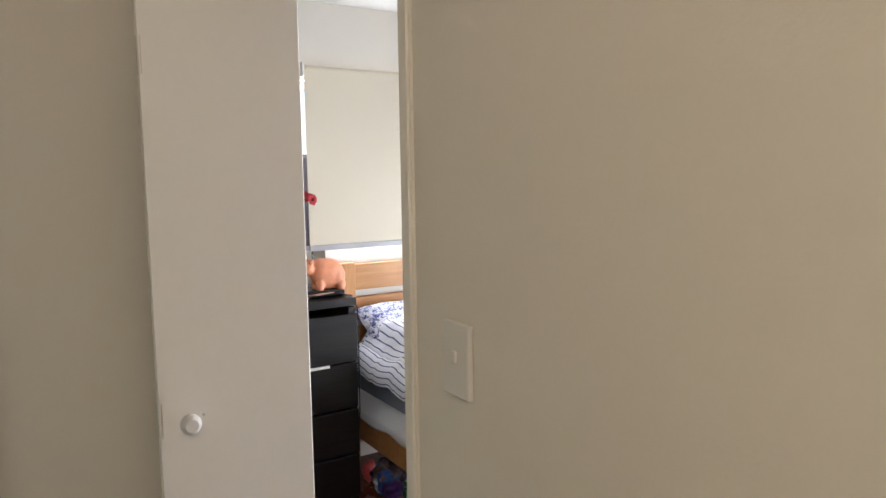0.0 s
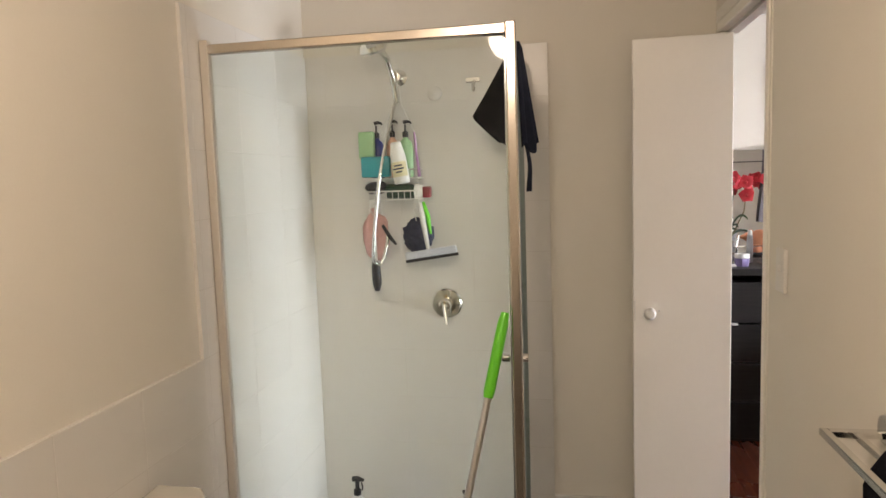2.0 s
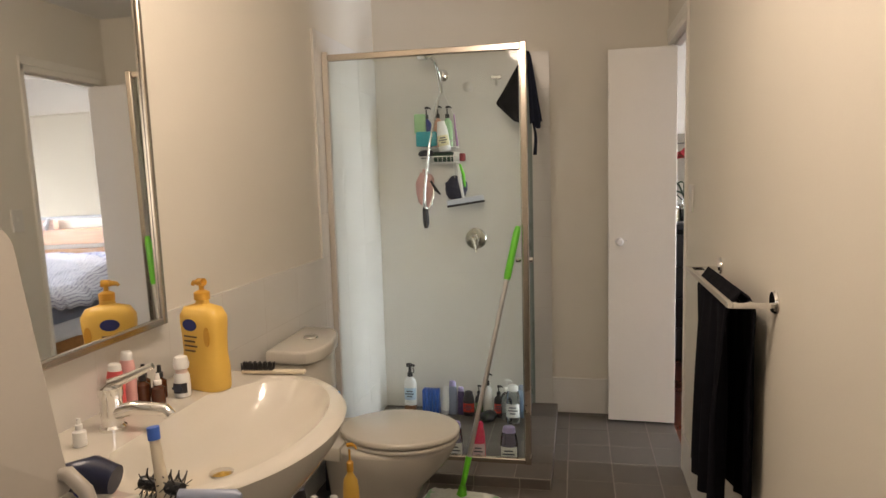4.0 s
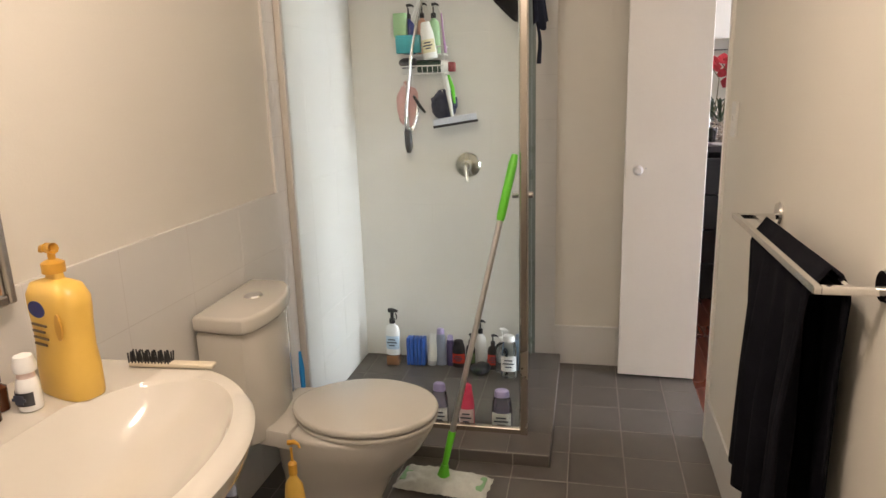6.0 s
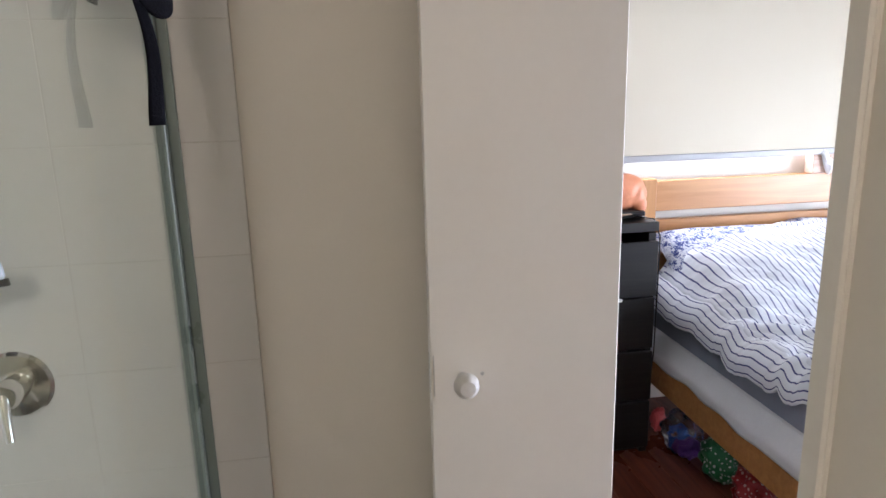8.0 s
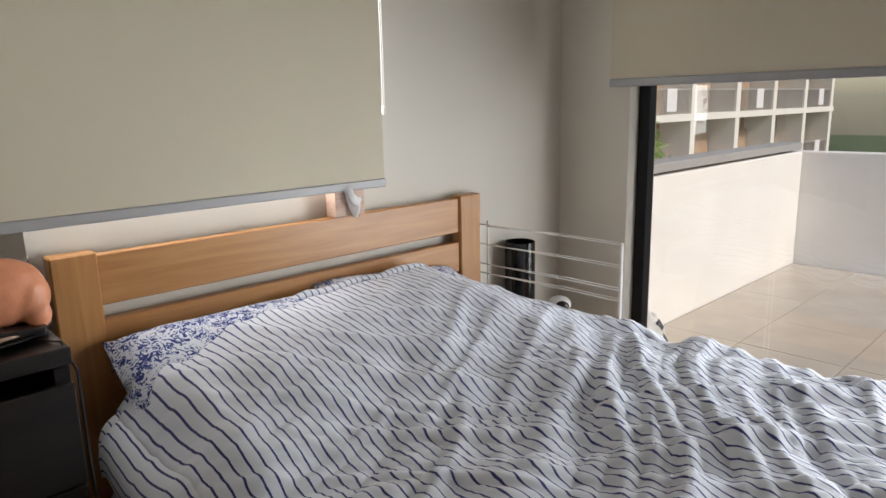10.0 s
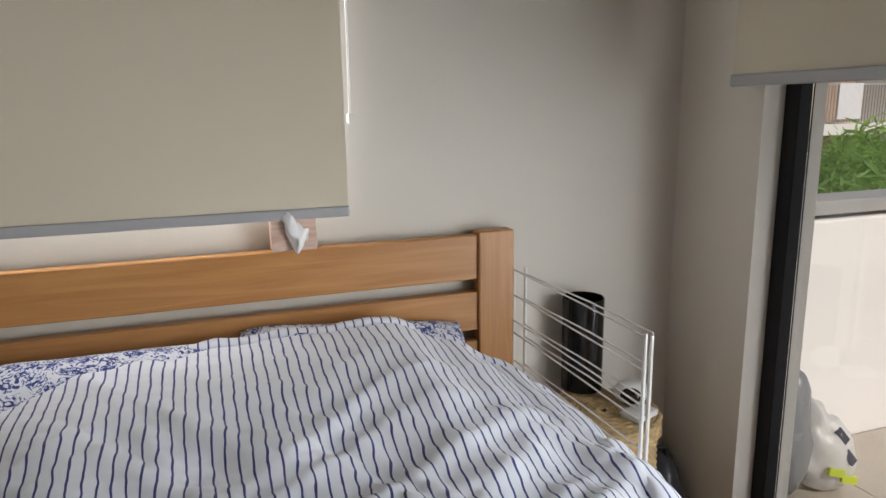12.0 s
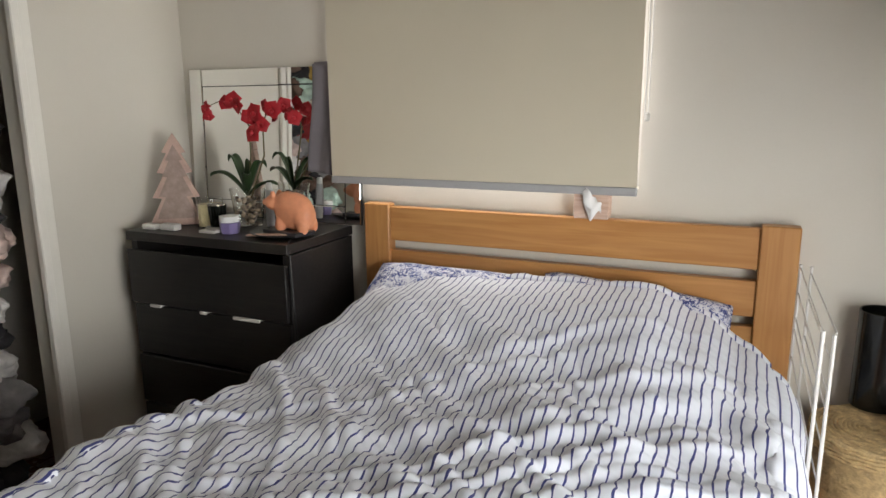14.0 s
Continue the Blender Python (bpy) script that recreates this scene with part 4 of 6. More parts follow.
# ---- window and skirtings ----
def windows():
    w = thing("window_1", 1.32, 1.75, 1.2, "white framed bedroom window behind the blind", "window", kind="structure")
    y0, y1 = YH + 0.09, YH + 0.13
    for x0, x1, z0, z1 in ((WX0, WX0 + 0.04, WZ0, WZ1), (WX1 - 0.04, WX1, WZ0, WZ1), (WX0 + 0.04, WX1 - 0.04, WZ0, WZ0 + 0.04), (WX0 + 0.04, WX1 - 0.04, WZ1 - 0.04, WZ1), (1.31, 1.34, WZ0 + 0.04, WZ1 - 0.04)):
        part("window_frame", B(x0, x1, y0, y1, z0, z1, 0.003), WHITE, w)
    for x0, x1 in ((WX0 + 0.04, 1.31), (1.34, WX1 - 0.04)):
        g = part("pane", B(x0, x1, y0 + 0.018, y0 + 0.022, WZ0 + 0.04, WZ1 - 0.04), PANE, w)
        g.visible_shadow = False
    # this bathroom window is unseen, added only as an opening for the fill lamp
    v = thing("window_2", 0.03, -4.6, 1.0, "added unseen bathroom window with a white frame", "window", kind="structure")
    for y0, y1, z0, z1 in ((BW0, BW0 + 0.04, BZ0, BZ1), (BW1 - 0.04, BW1, BZ0, BZ1), (BW0 + 0.04, BW1 - 0.04, BZ0, BZ0 + 0.04), (BW0 + 0.04, BW1 - 0.04, BZ1 - 0.04, BZ1)):
        part("window_frame", B(0.01, 0.05, y0, y1, z0, z1, 0.003), WHITE, v)
    for bm in (B(1.0, 3.129, YH - 0.014, YH - 0.001, -0.012, 0.09, 0.003), B(3.116, 3.129, DY1, YH - 0.015, -0.012, 0.09, 0.003), B(-0.139, -0.126, 0.92, YH - 0.001, -0.012, 0.09, 0.003),
               B(3.1305, 3.2, DY1 - 0.012, DY1 - 0.0005, -0.012, 0.09, 0.002)):
        structure("baseboard", bm, TRIM, "white painted bedroom skirting board")
    a = thing("trim_wardrobe", -0.14, 0.86, 0.0, "cream timber trim round the wardrobe opening", "trim", kind="structure")
    part("moulding", B(-0.139, -0.118, 0.872, 0.915, 0.0, 2.16, 0.004), TRIM, a)
    part("moulding", B(-0.139, -0.108, 0.838, 0.872, 0.0, 2.13, 0.004), TRIM, a)
    part("moulding", B(-0.139, -0.114, 0.13, 0.838, 2.09, 2.13, 0.004), TRIM, a)


windows()


# ---- terrace and distance ----
def outside():
    structure("ground", B(-150, 150, 1.9 + 0.2, 200, -6.3, -6.0), mat("grass_ground", (0.07, 0.10, 0.035), 0.9, vary=0.3, scale=0.5), "distant ground beyond the terrace")
    structure("ground_far", B(7.4, 150, -150, 2.1, -6.3, -6.0), bpy.data.materials["grass_ground"], "distant ground beyond the terrace")
    structure("terrace", B(3.37, 7.0, -3.0, 2.0, -0.3, -0.045), FGROUT, "grout bed of the terrace floor")
    p = thing("parapet", 5.1, 1.9, -0.05, "white rendered terrace wall with grey metal coping", "wall", kind="structure")
    part("wall", B(3.37, 7.0, 1.82, 2.0, -0.045, 0.99, 0.01, 2), PLASTER, p)
    part("coping", B(3.37, 7.0, 1.83, 2.03, 1.01, 1.07, 0.004), BLINDBAR, p, "grey metal coping")
    part("wall", B(7.0, 7.15, -3.0, 2.0, -0.3, 0.99, 0.01, 2), PLASTER, p)


outside()


# ---- small things in the bathroom ----
PLASTICS = {}


def plastic(key, color, rough=0.35):
    if key not in PLASTICS:
        PLASTICS[key] = mat(key + "_plastic", color, rough, vary=0.05, bump=0.003)
    return PLASTICS[key]


def clear(key, color, rough=0.08):
    if key not in PLASTICS:
        PLASTICS[key] = glass(key + "_clear_plastic", color, rough)
    return PLASTICS[key]


def bottle(x, y, z, r, h, body, cap, style, label, group="", band=None, squash=0.65, turn=0, lean=0):
    """A toiletry bottle: style pump, trigger, flip, tube or dropper."""
    name = {"pump": "pump_bottle", "trigger": "spray_bottle", "flip": "shampoo_bottle", "tube": "squeeze_tube", "dropper": "dropper_bottle"}[style]
    t = thing(name, x, y, z, label, "bottle", group)
    at = pose(x, y, z, 0, lean, turn)
    if style == "tube":
        bm = sheet(16, 10, lambda u, v: (r * math.cos(u * math.tau) * (1 - 0.05 * v), r * math.sin(u * math.tau) * max(0.12, 1 - v) * 0.9, 0.16 * h + v * 0.84 * h))
        bmesh.ops.transform(bm, matrix=at, verts=bm.verts)
        part("body", bm, body, t)
        part("cap", lathe([(0.0001, 0), (r * 0.9, 0), (r * 0.92, 0.15 * h), (0.0001, 0.16 * h)], 16, at, 0.9), cap, t)
    elif style == "flip":
        part("body", lathe([(0.0001, 0), (r * 0.9, 0), (r, 0.03 * h), (r, 0.55 * h), (r * 0.94, 0.72 * h), (r * 0.8, 0.84 * h), (0.0001, 0.842 * h)], 20, at, squash), body, t)
        part("cap", lathe([(0.0001, 0.845 * h), (r * 0.76, 0.845 * h), (r * 0.7, 0.97 * h), (r * 0.5, h), (0.0001, h)], 18, at, squash), cap, t)
    elif style == "dropper":
        part("body", lathe([(0.0001, 0), (r, 0), (r, 0.52 * h), (r * 0.45, 0.6 * h), (r * 0.45, 0.63 * h), (0.0001, 0.63 * h)], 16, at), body, t)
        part("cap", lathe([(0.0001, 0.632 * h), (r * 0.55, 0.632 * h), (r * 0.55, 0.78 * h), (r * 0.34, 0.8 * h), (r * 0.3, h), (0.0001, h)], 14, at), cap, t)
    else:
        bh = 0.68 * h
        part("body", lathe([(0.0001, 0), (r * 0.92, 0), (r, 0.04 * bh), (r, 0.72 * bh), (r * 0.85, 0.88 * bh), (r * 0.38, 0.97 * bh), (r * 0.36, bh), (0.0001, bh)], 22, at, squash), body, t)
        bm = lathe([(0.0001, bh + 0.001), (r * 0.42, bh + 0.001), (r * 0.42, bh + 0.09 * h), (r * 0.2, bh + 0.11 * h), (0.0001, bh + 0.11 * h)], 14, at)
        part("collar", bm, cap, t)
        if style == "pump":
            bm = T([(0, 0, bh + 0.1 * h), (0, 0, bh + 0.22 * h)], r * 0.13, 8)
            tube(bm, [(-r * 0.25, 0, bh + 0.26 * h), (r * 0.3, 0, bh + 0.27 * h), (r * 0.75, 0, bh + 0.255 * h), (r * 0.85, 0, bh + 0.225 * h)], [r * 0.26, r * 0.24, r * 0.14, r * 0.11], 8)
        else:
            bm = T([(-r * 0.5, 0, bh + 0.27 * h), (0, 0, bh + 0.28 * h), (r * 0.8, 0, bh + 0.26 * h)], [r * 0.3, r * 0.32, r * 0.17], 8)
            tube(bm, [(0, 0, bh + 0.09 * h), (0, 0, bh + 0.26 * h)], r * 0.24, 8)
            tube(bm, [(r * 0.5, 0, bh + 0.22 * h), (r * 0.62, 0, bh + 0.14 * h), (r * 0.55, 0, bh + 0.08 * h)], r * 0.09, 6)
        bmesh.ops.transform(bm, matrix=at, verts=bm.verts)
        bmesh.ops.recalc_face_normals(bm, faces=bm.faces)
        part("pump_head", smooth(bm), cap, t)
    if band:
        hb = h * (0.68 if style in ("pump", "trigger") else 0.84 if style == "flip" else 0.5)
        z0, z1 = 0.2 * hb, 0.62 * hb
        bm = sheet(14, 1, lambda u, v: ((r + 0.0012) * math.cos(-math.pi * (0.14 + 0.72 * u)), (r + 0.0016) * squash * math.sin(-math.pi * (0.14 + 0.72 * u)) - 0.0006, z0 + (z1 - z0) * v)) if style in ("pump", "flip", "trigger") else None
        if bm:
            bmesh.ops.transform(bm, matrix=at, verts=bm.verts)
            part("label", bm, band, t)
            bm = bmesh.new()
            for k in range(3):
                w = (0.5, 0.7, 0.4)[k] * r
                zz = z0 + (z1 - z0) * (0.75 - 0.22 * k)
                box(bm, -w, w, -r * squash - 0.0042, -r * squash - 0.0026, zz - 0.003, zz + 0.003, m=at)
            part("print", bm, plastic("ink", (0.06, 0.07, 0.1)), t, "bars of small print")
    return t


WHITEP, PURPLE, PINK = plastic("white_gloss", (0.78, 0.78, 0.76)), plastic("lilac", (0.42, 0.36, 0.62)), plastic("pink_red", (0.75, 0.05, 0.12))
TEAL, BLUE, NAVY = plastic("teal", (0.02, 0.32, 0.38)), plastic("blue", (0.04, 0.13, 0.5)), plastic("navy", (0.02, 0.03, 0.16))
GREY, REDP, DARK = plastic("blue_grey", (0.28, 0.32, 0.42)), plastic("red_label", (0.6, 0.05, 0.03)), plastic("charcoal", (0.03, 0.03, 0.035))
CREAM, LIME, AMBER = plastic("cream", (0.72, 0.66, 0.42)), plastic("pale_green", (0.32, 0.55, 0.3)), plastic("amber_brown", (0.08, 0.025, 0.01), 0.12)
SKY, BROWN, MINT = plastic("bright_blue", (0.02, 0.3, 0.72)), plastic("brown", (0.2, 0.09, 0.04)), plastic("mint", (0.45, 0.72, 0.62))
CLEARP, CLEARLILAC = clear("water", (0.9, 0.95, 0.97)), clear("lilac_tint", (0.72, 0.68, 0.9))


def shower_bottles():
    g = "bottles on the shower floor"
    z = 0.002
    bx = tagged(part("storage_box", smooth(B(-1.49, -1.425, -0.165, -0.105, z, 0.055, 0.006, 2)), BROWN), "small brown box under a pump bottle", "box")
    bottle(-1.457, -0.135, 0.056, 0.038, 0.25, WHITEP, BLACK, "trigger", "white spray bottle with a black trigger", g, plastic("pale_blue", (0.45, 0.6, 0.75)))
    bm = bmesh.new()
    for k in range(5):
        box(bm, -1.385 + k * 0.020, -1.367 + k * 0.020, -0.15, -0.09, z, 0.15, 0.006, 2)
    tagged(part("sponge_pack", smooth(bm), BLUE), "pack of blue cleaning sponges", "sponges")
    bottle(-1.258, -0.12, z, 0.026, 0.17, WHITEP, plastic("silver", (0.5, 0.5, 0.52)), "tube", "white squeeze tube with a silver cap", g, lean=7)
    bottle(-1.208, -0.115, z, 0.027, 0.20, GREY, PURPLE, "flip", "tall blue-grey shampoo bottle", g)
    bottle(-1.158, -0.115, z, 0.022, 0.165, plastic("plum", (0.08, 0.06, 0.16)), PURPLE, "flip", "dark plum shampoo bottle", g)
    bottle(-1.112, -0.125, z, 0.034, 0.145, DARK, DARK, "flip", "charcoal bottle with an orange-red label", g, REDP)
    bottle(-1.052, -0.12, z, 0.024, 0.185, DARK, BLACK, "pump", "black pump bottle with a green label", g, plastic("leaf_label", (0.2, 0.3, 0.14)))
    bottle(-1.005, -0.085, z, 0.03, 0.25, WHITEP, BLACK, "pump", "tall white pump bottle with black pump", g)
    bottle(-0.935, -0.13, z, 0.028, 0.19, plastic("dark_glass", (0.02, 0.02, 0.02)), BLACK, "pump", "dark pump bottle with a red label", g, REDP)
    bottle(-0.885, -0.165, z, 0.034, 0.24, CLEARP, WHITEP, "pump", "clear plastic pump bottle", g)
    bottle(-0.845, -0.215, z, 0.040, 0.22, CLEARP, WHITEP, "flip", "clear refill bottle with a pale label", g, WHITEP)
    bottle(-0.80, -0.12, z, 0.03, 0.19, plastic("pale_steel_blue", (0.3, 0.42, 0.6)), GREY, "flip", "pale blue shampoo bottle", g)
    bottle(-1.07, -0.79, z, 0.036, 0.215, CLEARLILAC, PURPLE, "flip", "lilac shampoo bottle standing beside the glass", g, WHITEP)
    bottle(-0.955, -0.795, z, 0.032, 0.22, PINK, PINK, "flip", "bright pink-red shampoo bottle beside the glass", g, plastic("pale_pink", (0.8, 0.6, 0.62)))
    bottle(-0.81, -0.785, z, 0.042, 0.2, CLEARLILAC, PURPLE, "flip", "lilac body wash bottle beside the glass", g, WHITEP)
    bottle(-1.45, -0.76, z, 0.03, 0.15, plastic("pale_blue_body", (0.35, 0.55, 0.7)), SKY, "flip", "bottle with a bright blue cap", g)
    bm = blob(bmesh.new(), -0.99, -0.2, 0.03, 0.05, 0.05, 0.03, 4, 0.3)
    tagged(part("scrub_mitt", bm, DARK), "black scrubbing mitt on the shower floor", "mitt")


def caddy():
    c = thing("shower_caddy", -1.27, -0.04, 1.45, "white wire shower caddy with two shelves", "shower caddy")
    y0, y1 = -0.125, -0.025
    for z in (1.555, 1.47):
        bm = T([(-1.36, y0, z), (-1.15, y0, z), (-1.15, y1, z), (-1.36, y1, z)], 0.003, 8, True)
        tube(bm, [(-1.36, y0, z + 0.035), (-1.15, y0, z + 0.035), (-1.15, y1, z + 0.035), (-1.36, y1, z + 0.035)], 0.003, 8, True)
        for k in range(9):
            x = -1.355 + k * 0.025
            tube(bm, [(x, y1, z), (x, y0, z), (x, y0, z + 0.035)], 0.0018, 6)
        part("shelf", bm, WHITE, c)
    bm = T([(-1.33, y1 - 0.002, 1.40), (-1.33, y1 - 0.002, 1.72), (-1.26, y1 - 0.002, 1.86), (-1.25, y1 - 0.003, 1.93), (-1.235, y1 - 0.003, 1.93), (-1.23, y1 - 0.002, 1.86), (-1.17, y1 - 0.002, 1.72), (-1.17, y1 - 0.002, 1.40)], 0.003, 8)
    part("hanger", bm, WHITE, c)
    for x in (-1.35, -1.165):
        part("hook", T([(x, y0, 1.47), (x, y0 - 0.005, 1.425), (x, y0 - 0.02, 1.415), (x, y0 - 0.025, 1.43)], 0.0025, 6), WHITE, c)
    g = "bottles in the shower caddy"
    bottle(-1.325, -0.075, 1.56, 0.03, 0.235, NAVY, BLACK, "pump", "navy pump bottle with a black pump", g)
    bottle(-1.262, -0.06, 1.56, 0.027, 0.24, plastic("peach", (0.75, 0.42, 0.3)), BLACK, "pump", "peach pump bottle with a black pump", g)
    bottle(-1.205, -0.07, 1.56, 0.03, 0.235, LIME, BLACK, "pump", "pale green pump bottle with a black pump", g)
    bottle(-1.205, -0.15, 1.535, 0.032, 0.165, WHITEP, WHITEP, "flip", "white bottle with green and yellow print tilted forward", g, CREAM, lean=-8)
    tagged(part("refill_pouch", smooth(B(-1.385, -1.32, -0.14, -0.11, 1.635, 1.745, 0.008, 2, pose(0, 0, 0))), LIME), "pale green and teal refill pouch", "pouch")
    tagged(part("soap_box", smooth(B(-1.372, -1.255, -0.155, -0.125, 1.563, 1.645, 0.006, 2)), TEAL), "teal box leaning on the caddy", "box")
    tagged(part("cloth", blob(bmesh.new(), -1.33, -0.09, 1.52, 0.045, 0.04, 0.025, 3, 0.4), DARK), "dark folded cloth on the lower shelf", "cloth")
    b = thing("face_wash_bottle", -1.2, -0.08, 1.495, "dark bottle lying on its side with white and red caps", "bottle")
    part("body", lathe([(0.0001, 0), (0.028, 0), (0.03, 0.01), (0.03, 0.1), (0.026, 0.115), (0.0001, 0.116)], 18, pose(-1.285, -0.085, 1.505, 0, 92, 0)), plastic("bottle_green", (0.015, 0.05, 0.03)), b)
    part("cap", lathe([(0.0001, 0.117), (0.03, 0.117), (0.026, 0.15), (0.016, 0.155), (0.0001, 0.155)], 18, pose(-1.285, -0.085, 1.505, 0, 92, 0)), WHITEP, b)
    tagged(part("soap_tin", smooth(B(-1.135, -1.105, -0.11, -0.06, 1.475, 1.52, 0.005, 2)), plastic("dark_red", (0.22, 0.02, 0.03))), "small dark red pot on the caddy", "pot")
    tagged(part("razor_handle", T([(-1.155, -0.13, 1.735), (-1.15, -0.13, 1.66), (-1.14, -0.128, 1.56)], [0.004, 0.005, 0.007], 8), plastic("mauve", (0.45, 0.25, 0.45))), "mauve toothbrush stood in the caddy", "brush")
    bm = bmesh.new()
    made = bmesh.ops.create_icosphere(bm, subdivisions=4, radius=1.0)["verts"]
    for v in made:
        n = noise.noise(v.co * 6.0)
        k = 1 + 0.22 * n + 0.08 * noise.noise(v.co * 19)
        v.co = Vector((v.co.x * 0.062 * k - 1.158, v.co.y * 0.045 * k - 0.10, v.co.z * 0.068 * k + 1.325))
    p = thing("bath_puff", -1.158, -0.1, 1.32, "dark navy mesh bath puff hanging from the caddy", "bath puff")
    part("mesh", smooth(bm, 180), mat("navy_mesh", (0.03, 0.035, 0.07), 0.8, vary=0.4, scale=60, bump=0.1), p)
    part("cord", T([(-1.165, -0.13, 1.42), (-1.16, -0.12, 1.37)], 0.002, 6), WHITE, p)
    s = thing("squeegee", -1.1, -0.13, 1.3, "white shower squeegee hanging from the caddy", "squeegee")
    part("handle", T([(-1.142, -0.135, 1.455), (-1.13, -0.14, 1.38), (-1.112, -0.14, 1.27)], [0.009, 0.011, 0.008], 10), WHITE, s)
    part("blade_holder", B(-0.105, 0.105, -0.008, 0.006, -0.008, 0.022, 0.004, m=pose(-1.10, -0.14, 1.25, 0, -8, 0)), plastic("frosted_grey", (0.55, 0.58, 0.66)), s)
    part("rubber_blade", B(-0.108, 0.108, -0.003, 0.002, -0.020, -0.008, m=pose(-1.10, -0.14, 1.25, 0, -8, 0)), BLACK, s, "black rubber blade")
    tagged(part("green_strap", T([(-1.13, -0.125, 1.46), (-1.112, -0.122, 1.4), (-1.105, -0.12, 1.33)], [0.006, 0.010, 0.006], 8), GREEN), "green plastic hook strap on the caddy", "strap")
    m = thing("exfoliating_glove", -1.34, -0.1, 1.32, "pale pink mesh glove hanging from the caddy", "glove")
    part("glove_body", blob(bmesh.new(), -1.34, -0.085, 1.325, 0.055, 0.016, 0.10, 2, 0.25, 3), mat("pink_mesh", (0.62, 0.36, 0.33), 0.8, vary=0.15, scale=60), m)
    part("cord", T([(-1.35, -0.12, 1.43), (-1.345, -0.1, 1.41)], 0.002, 6), WHITE, m)
    b = thing("hair_brush", -1.335, -0.12, 1.2, "bath brush with white neck and dark grey handle", "brush")
    part("neck", T([(-1.338, -0.125, 1.33), (-1.338, -0.125, 1.225)], [0.008, 0.011], 10), WHITE, b)
    part("grip", T([(-1.338, -0.125, 1.224), (-1.336, -0.125, 1.20), (-1.333, -0.125, 1.13), (-1.334, -0.125, 1.10)], [0.011, 0.018, 0.019, 0.010], 12), DARK, b, "dark grey rubber grip")
    tagged(part("shower_scissors", T([(-1.30, -0.13, 1.37), (-1.27, -0.13, 1.32), (-1.245, -0.13, 1.29)], [0.006, 0.009, 0.005], 8), BLACK), "black clip hanging from the caddy", "clip")
    tagged(part("suction_hook", lathe([(0.0001, 0), (0.03, 0), (0.028, 0.006), (0.008, 0.014), (0.0001, 0.014)], 20, pose(-1.09, -0.0125, 1.895, 90, 0, 0)), WHITE), "round white suction hook on the tiles", "hook")
    r = thing("robe_hook", -0.925, -0.014, 1.92, "chrome robe hook on the shower tiles", "hook")
    part("plate", B(-0.96, -0.90, -0.022, -0.0125, 1.93, 1.95, 0.002), CHROME, r)
    part("prong", T([(-0.925, -0.02, 1.935), (-0.925, -0.05, 1.925), (-0.925, -0.055, 1.89)], 0.007, 8), CHROME, r)


def mop():
    m = thing("mop", -0.97, -1.18, 0.0, "green flat mop leaning on the shower screen", "mop")
    a, b = Vector((-0.966, -1.17, 0.10)), Vector((-0.742, -0.894, 1.166))
    d = b - a
    part("grip", T([a + d * 0.785, a + d * 0.80, a + d * 0.97, b], [0.013, 0.016, 0.016, 0.011], 14), GREEN, m, "lime green plastic grip")
    part("pole", T([a + d * 0.09, a + d * 0.784], 0.0105, 14), STEEL, m)
    part("socket", T([a - d * 0.02, a + d * 0.09], [0.011, 0.014], 12), GREEN, m)
    part("joint", T([(-0.976, -1.18, 0.035), tuple(a - d * 0.02)], [0.024, 0.014], 12), GREEN, m)
    part("head", smooth(B(-0.155, 0.155, -0.045, 0.045, 0.018, 0.034, 0.006, 2, pose(-0.975, -1.19, 0, 0, 0, -6))), plastic("pale_green_plate", (0.25, 0.5, 0.25)), m)

    def f(u, v):
        x, y = (u - 0.5) * 0.34, (v - 0.5) * 0.15
        z = 0.012 + 0.028 * max(0, 1 - (abs(y) / 0.075) ** 6) * max(0, 1 - (abs(u - 0.5) * 2) ** 8) + 0.008 * noise.noise(Vector((x * 40, y * 40, 1)))
        p = pose(-0.975, -1.19, 0, 0, 0, -6) @ Vector((x + 0.012 * noise.noise(Vector((y * 30, 2, 2))), y, z))
        return (p.x, p.y, max(p.z, 0.004))
    part("cloth", sheet(40, 20, f), mat("damp_white_cloth", (0.66, 0.68, 0.62), 0.95, vary=0.15, scale=25, bump=0.08), m, "creased white cleaning cloth")


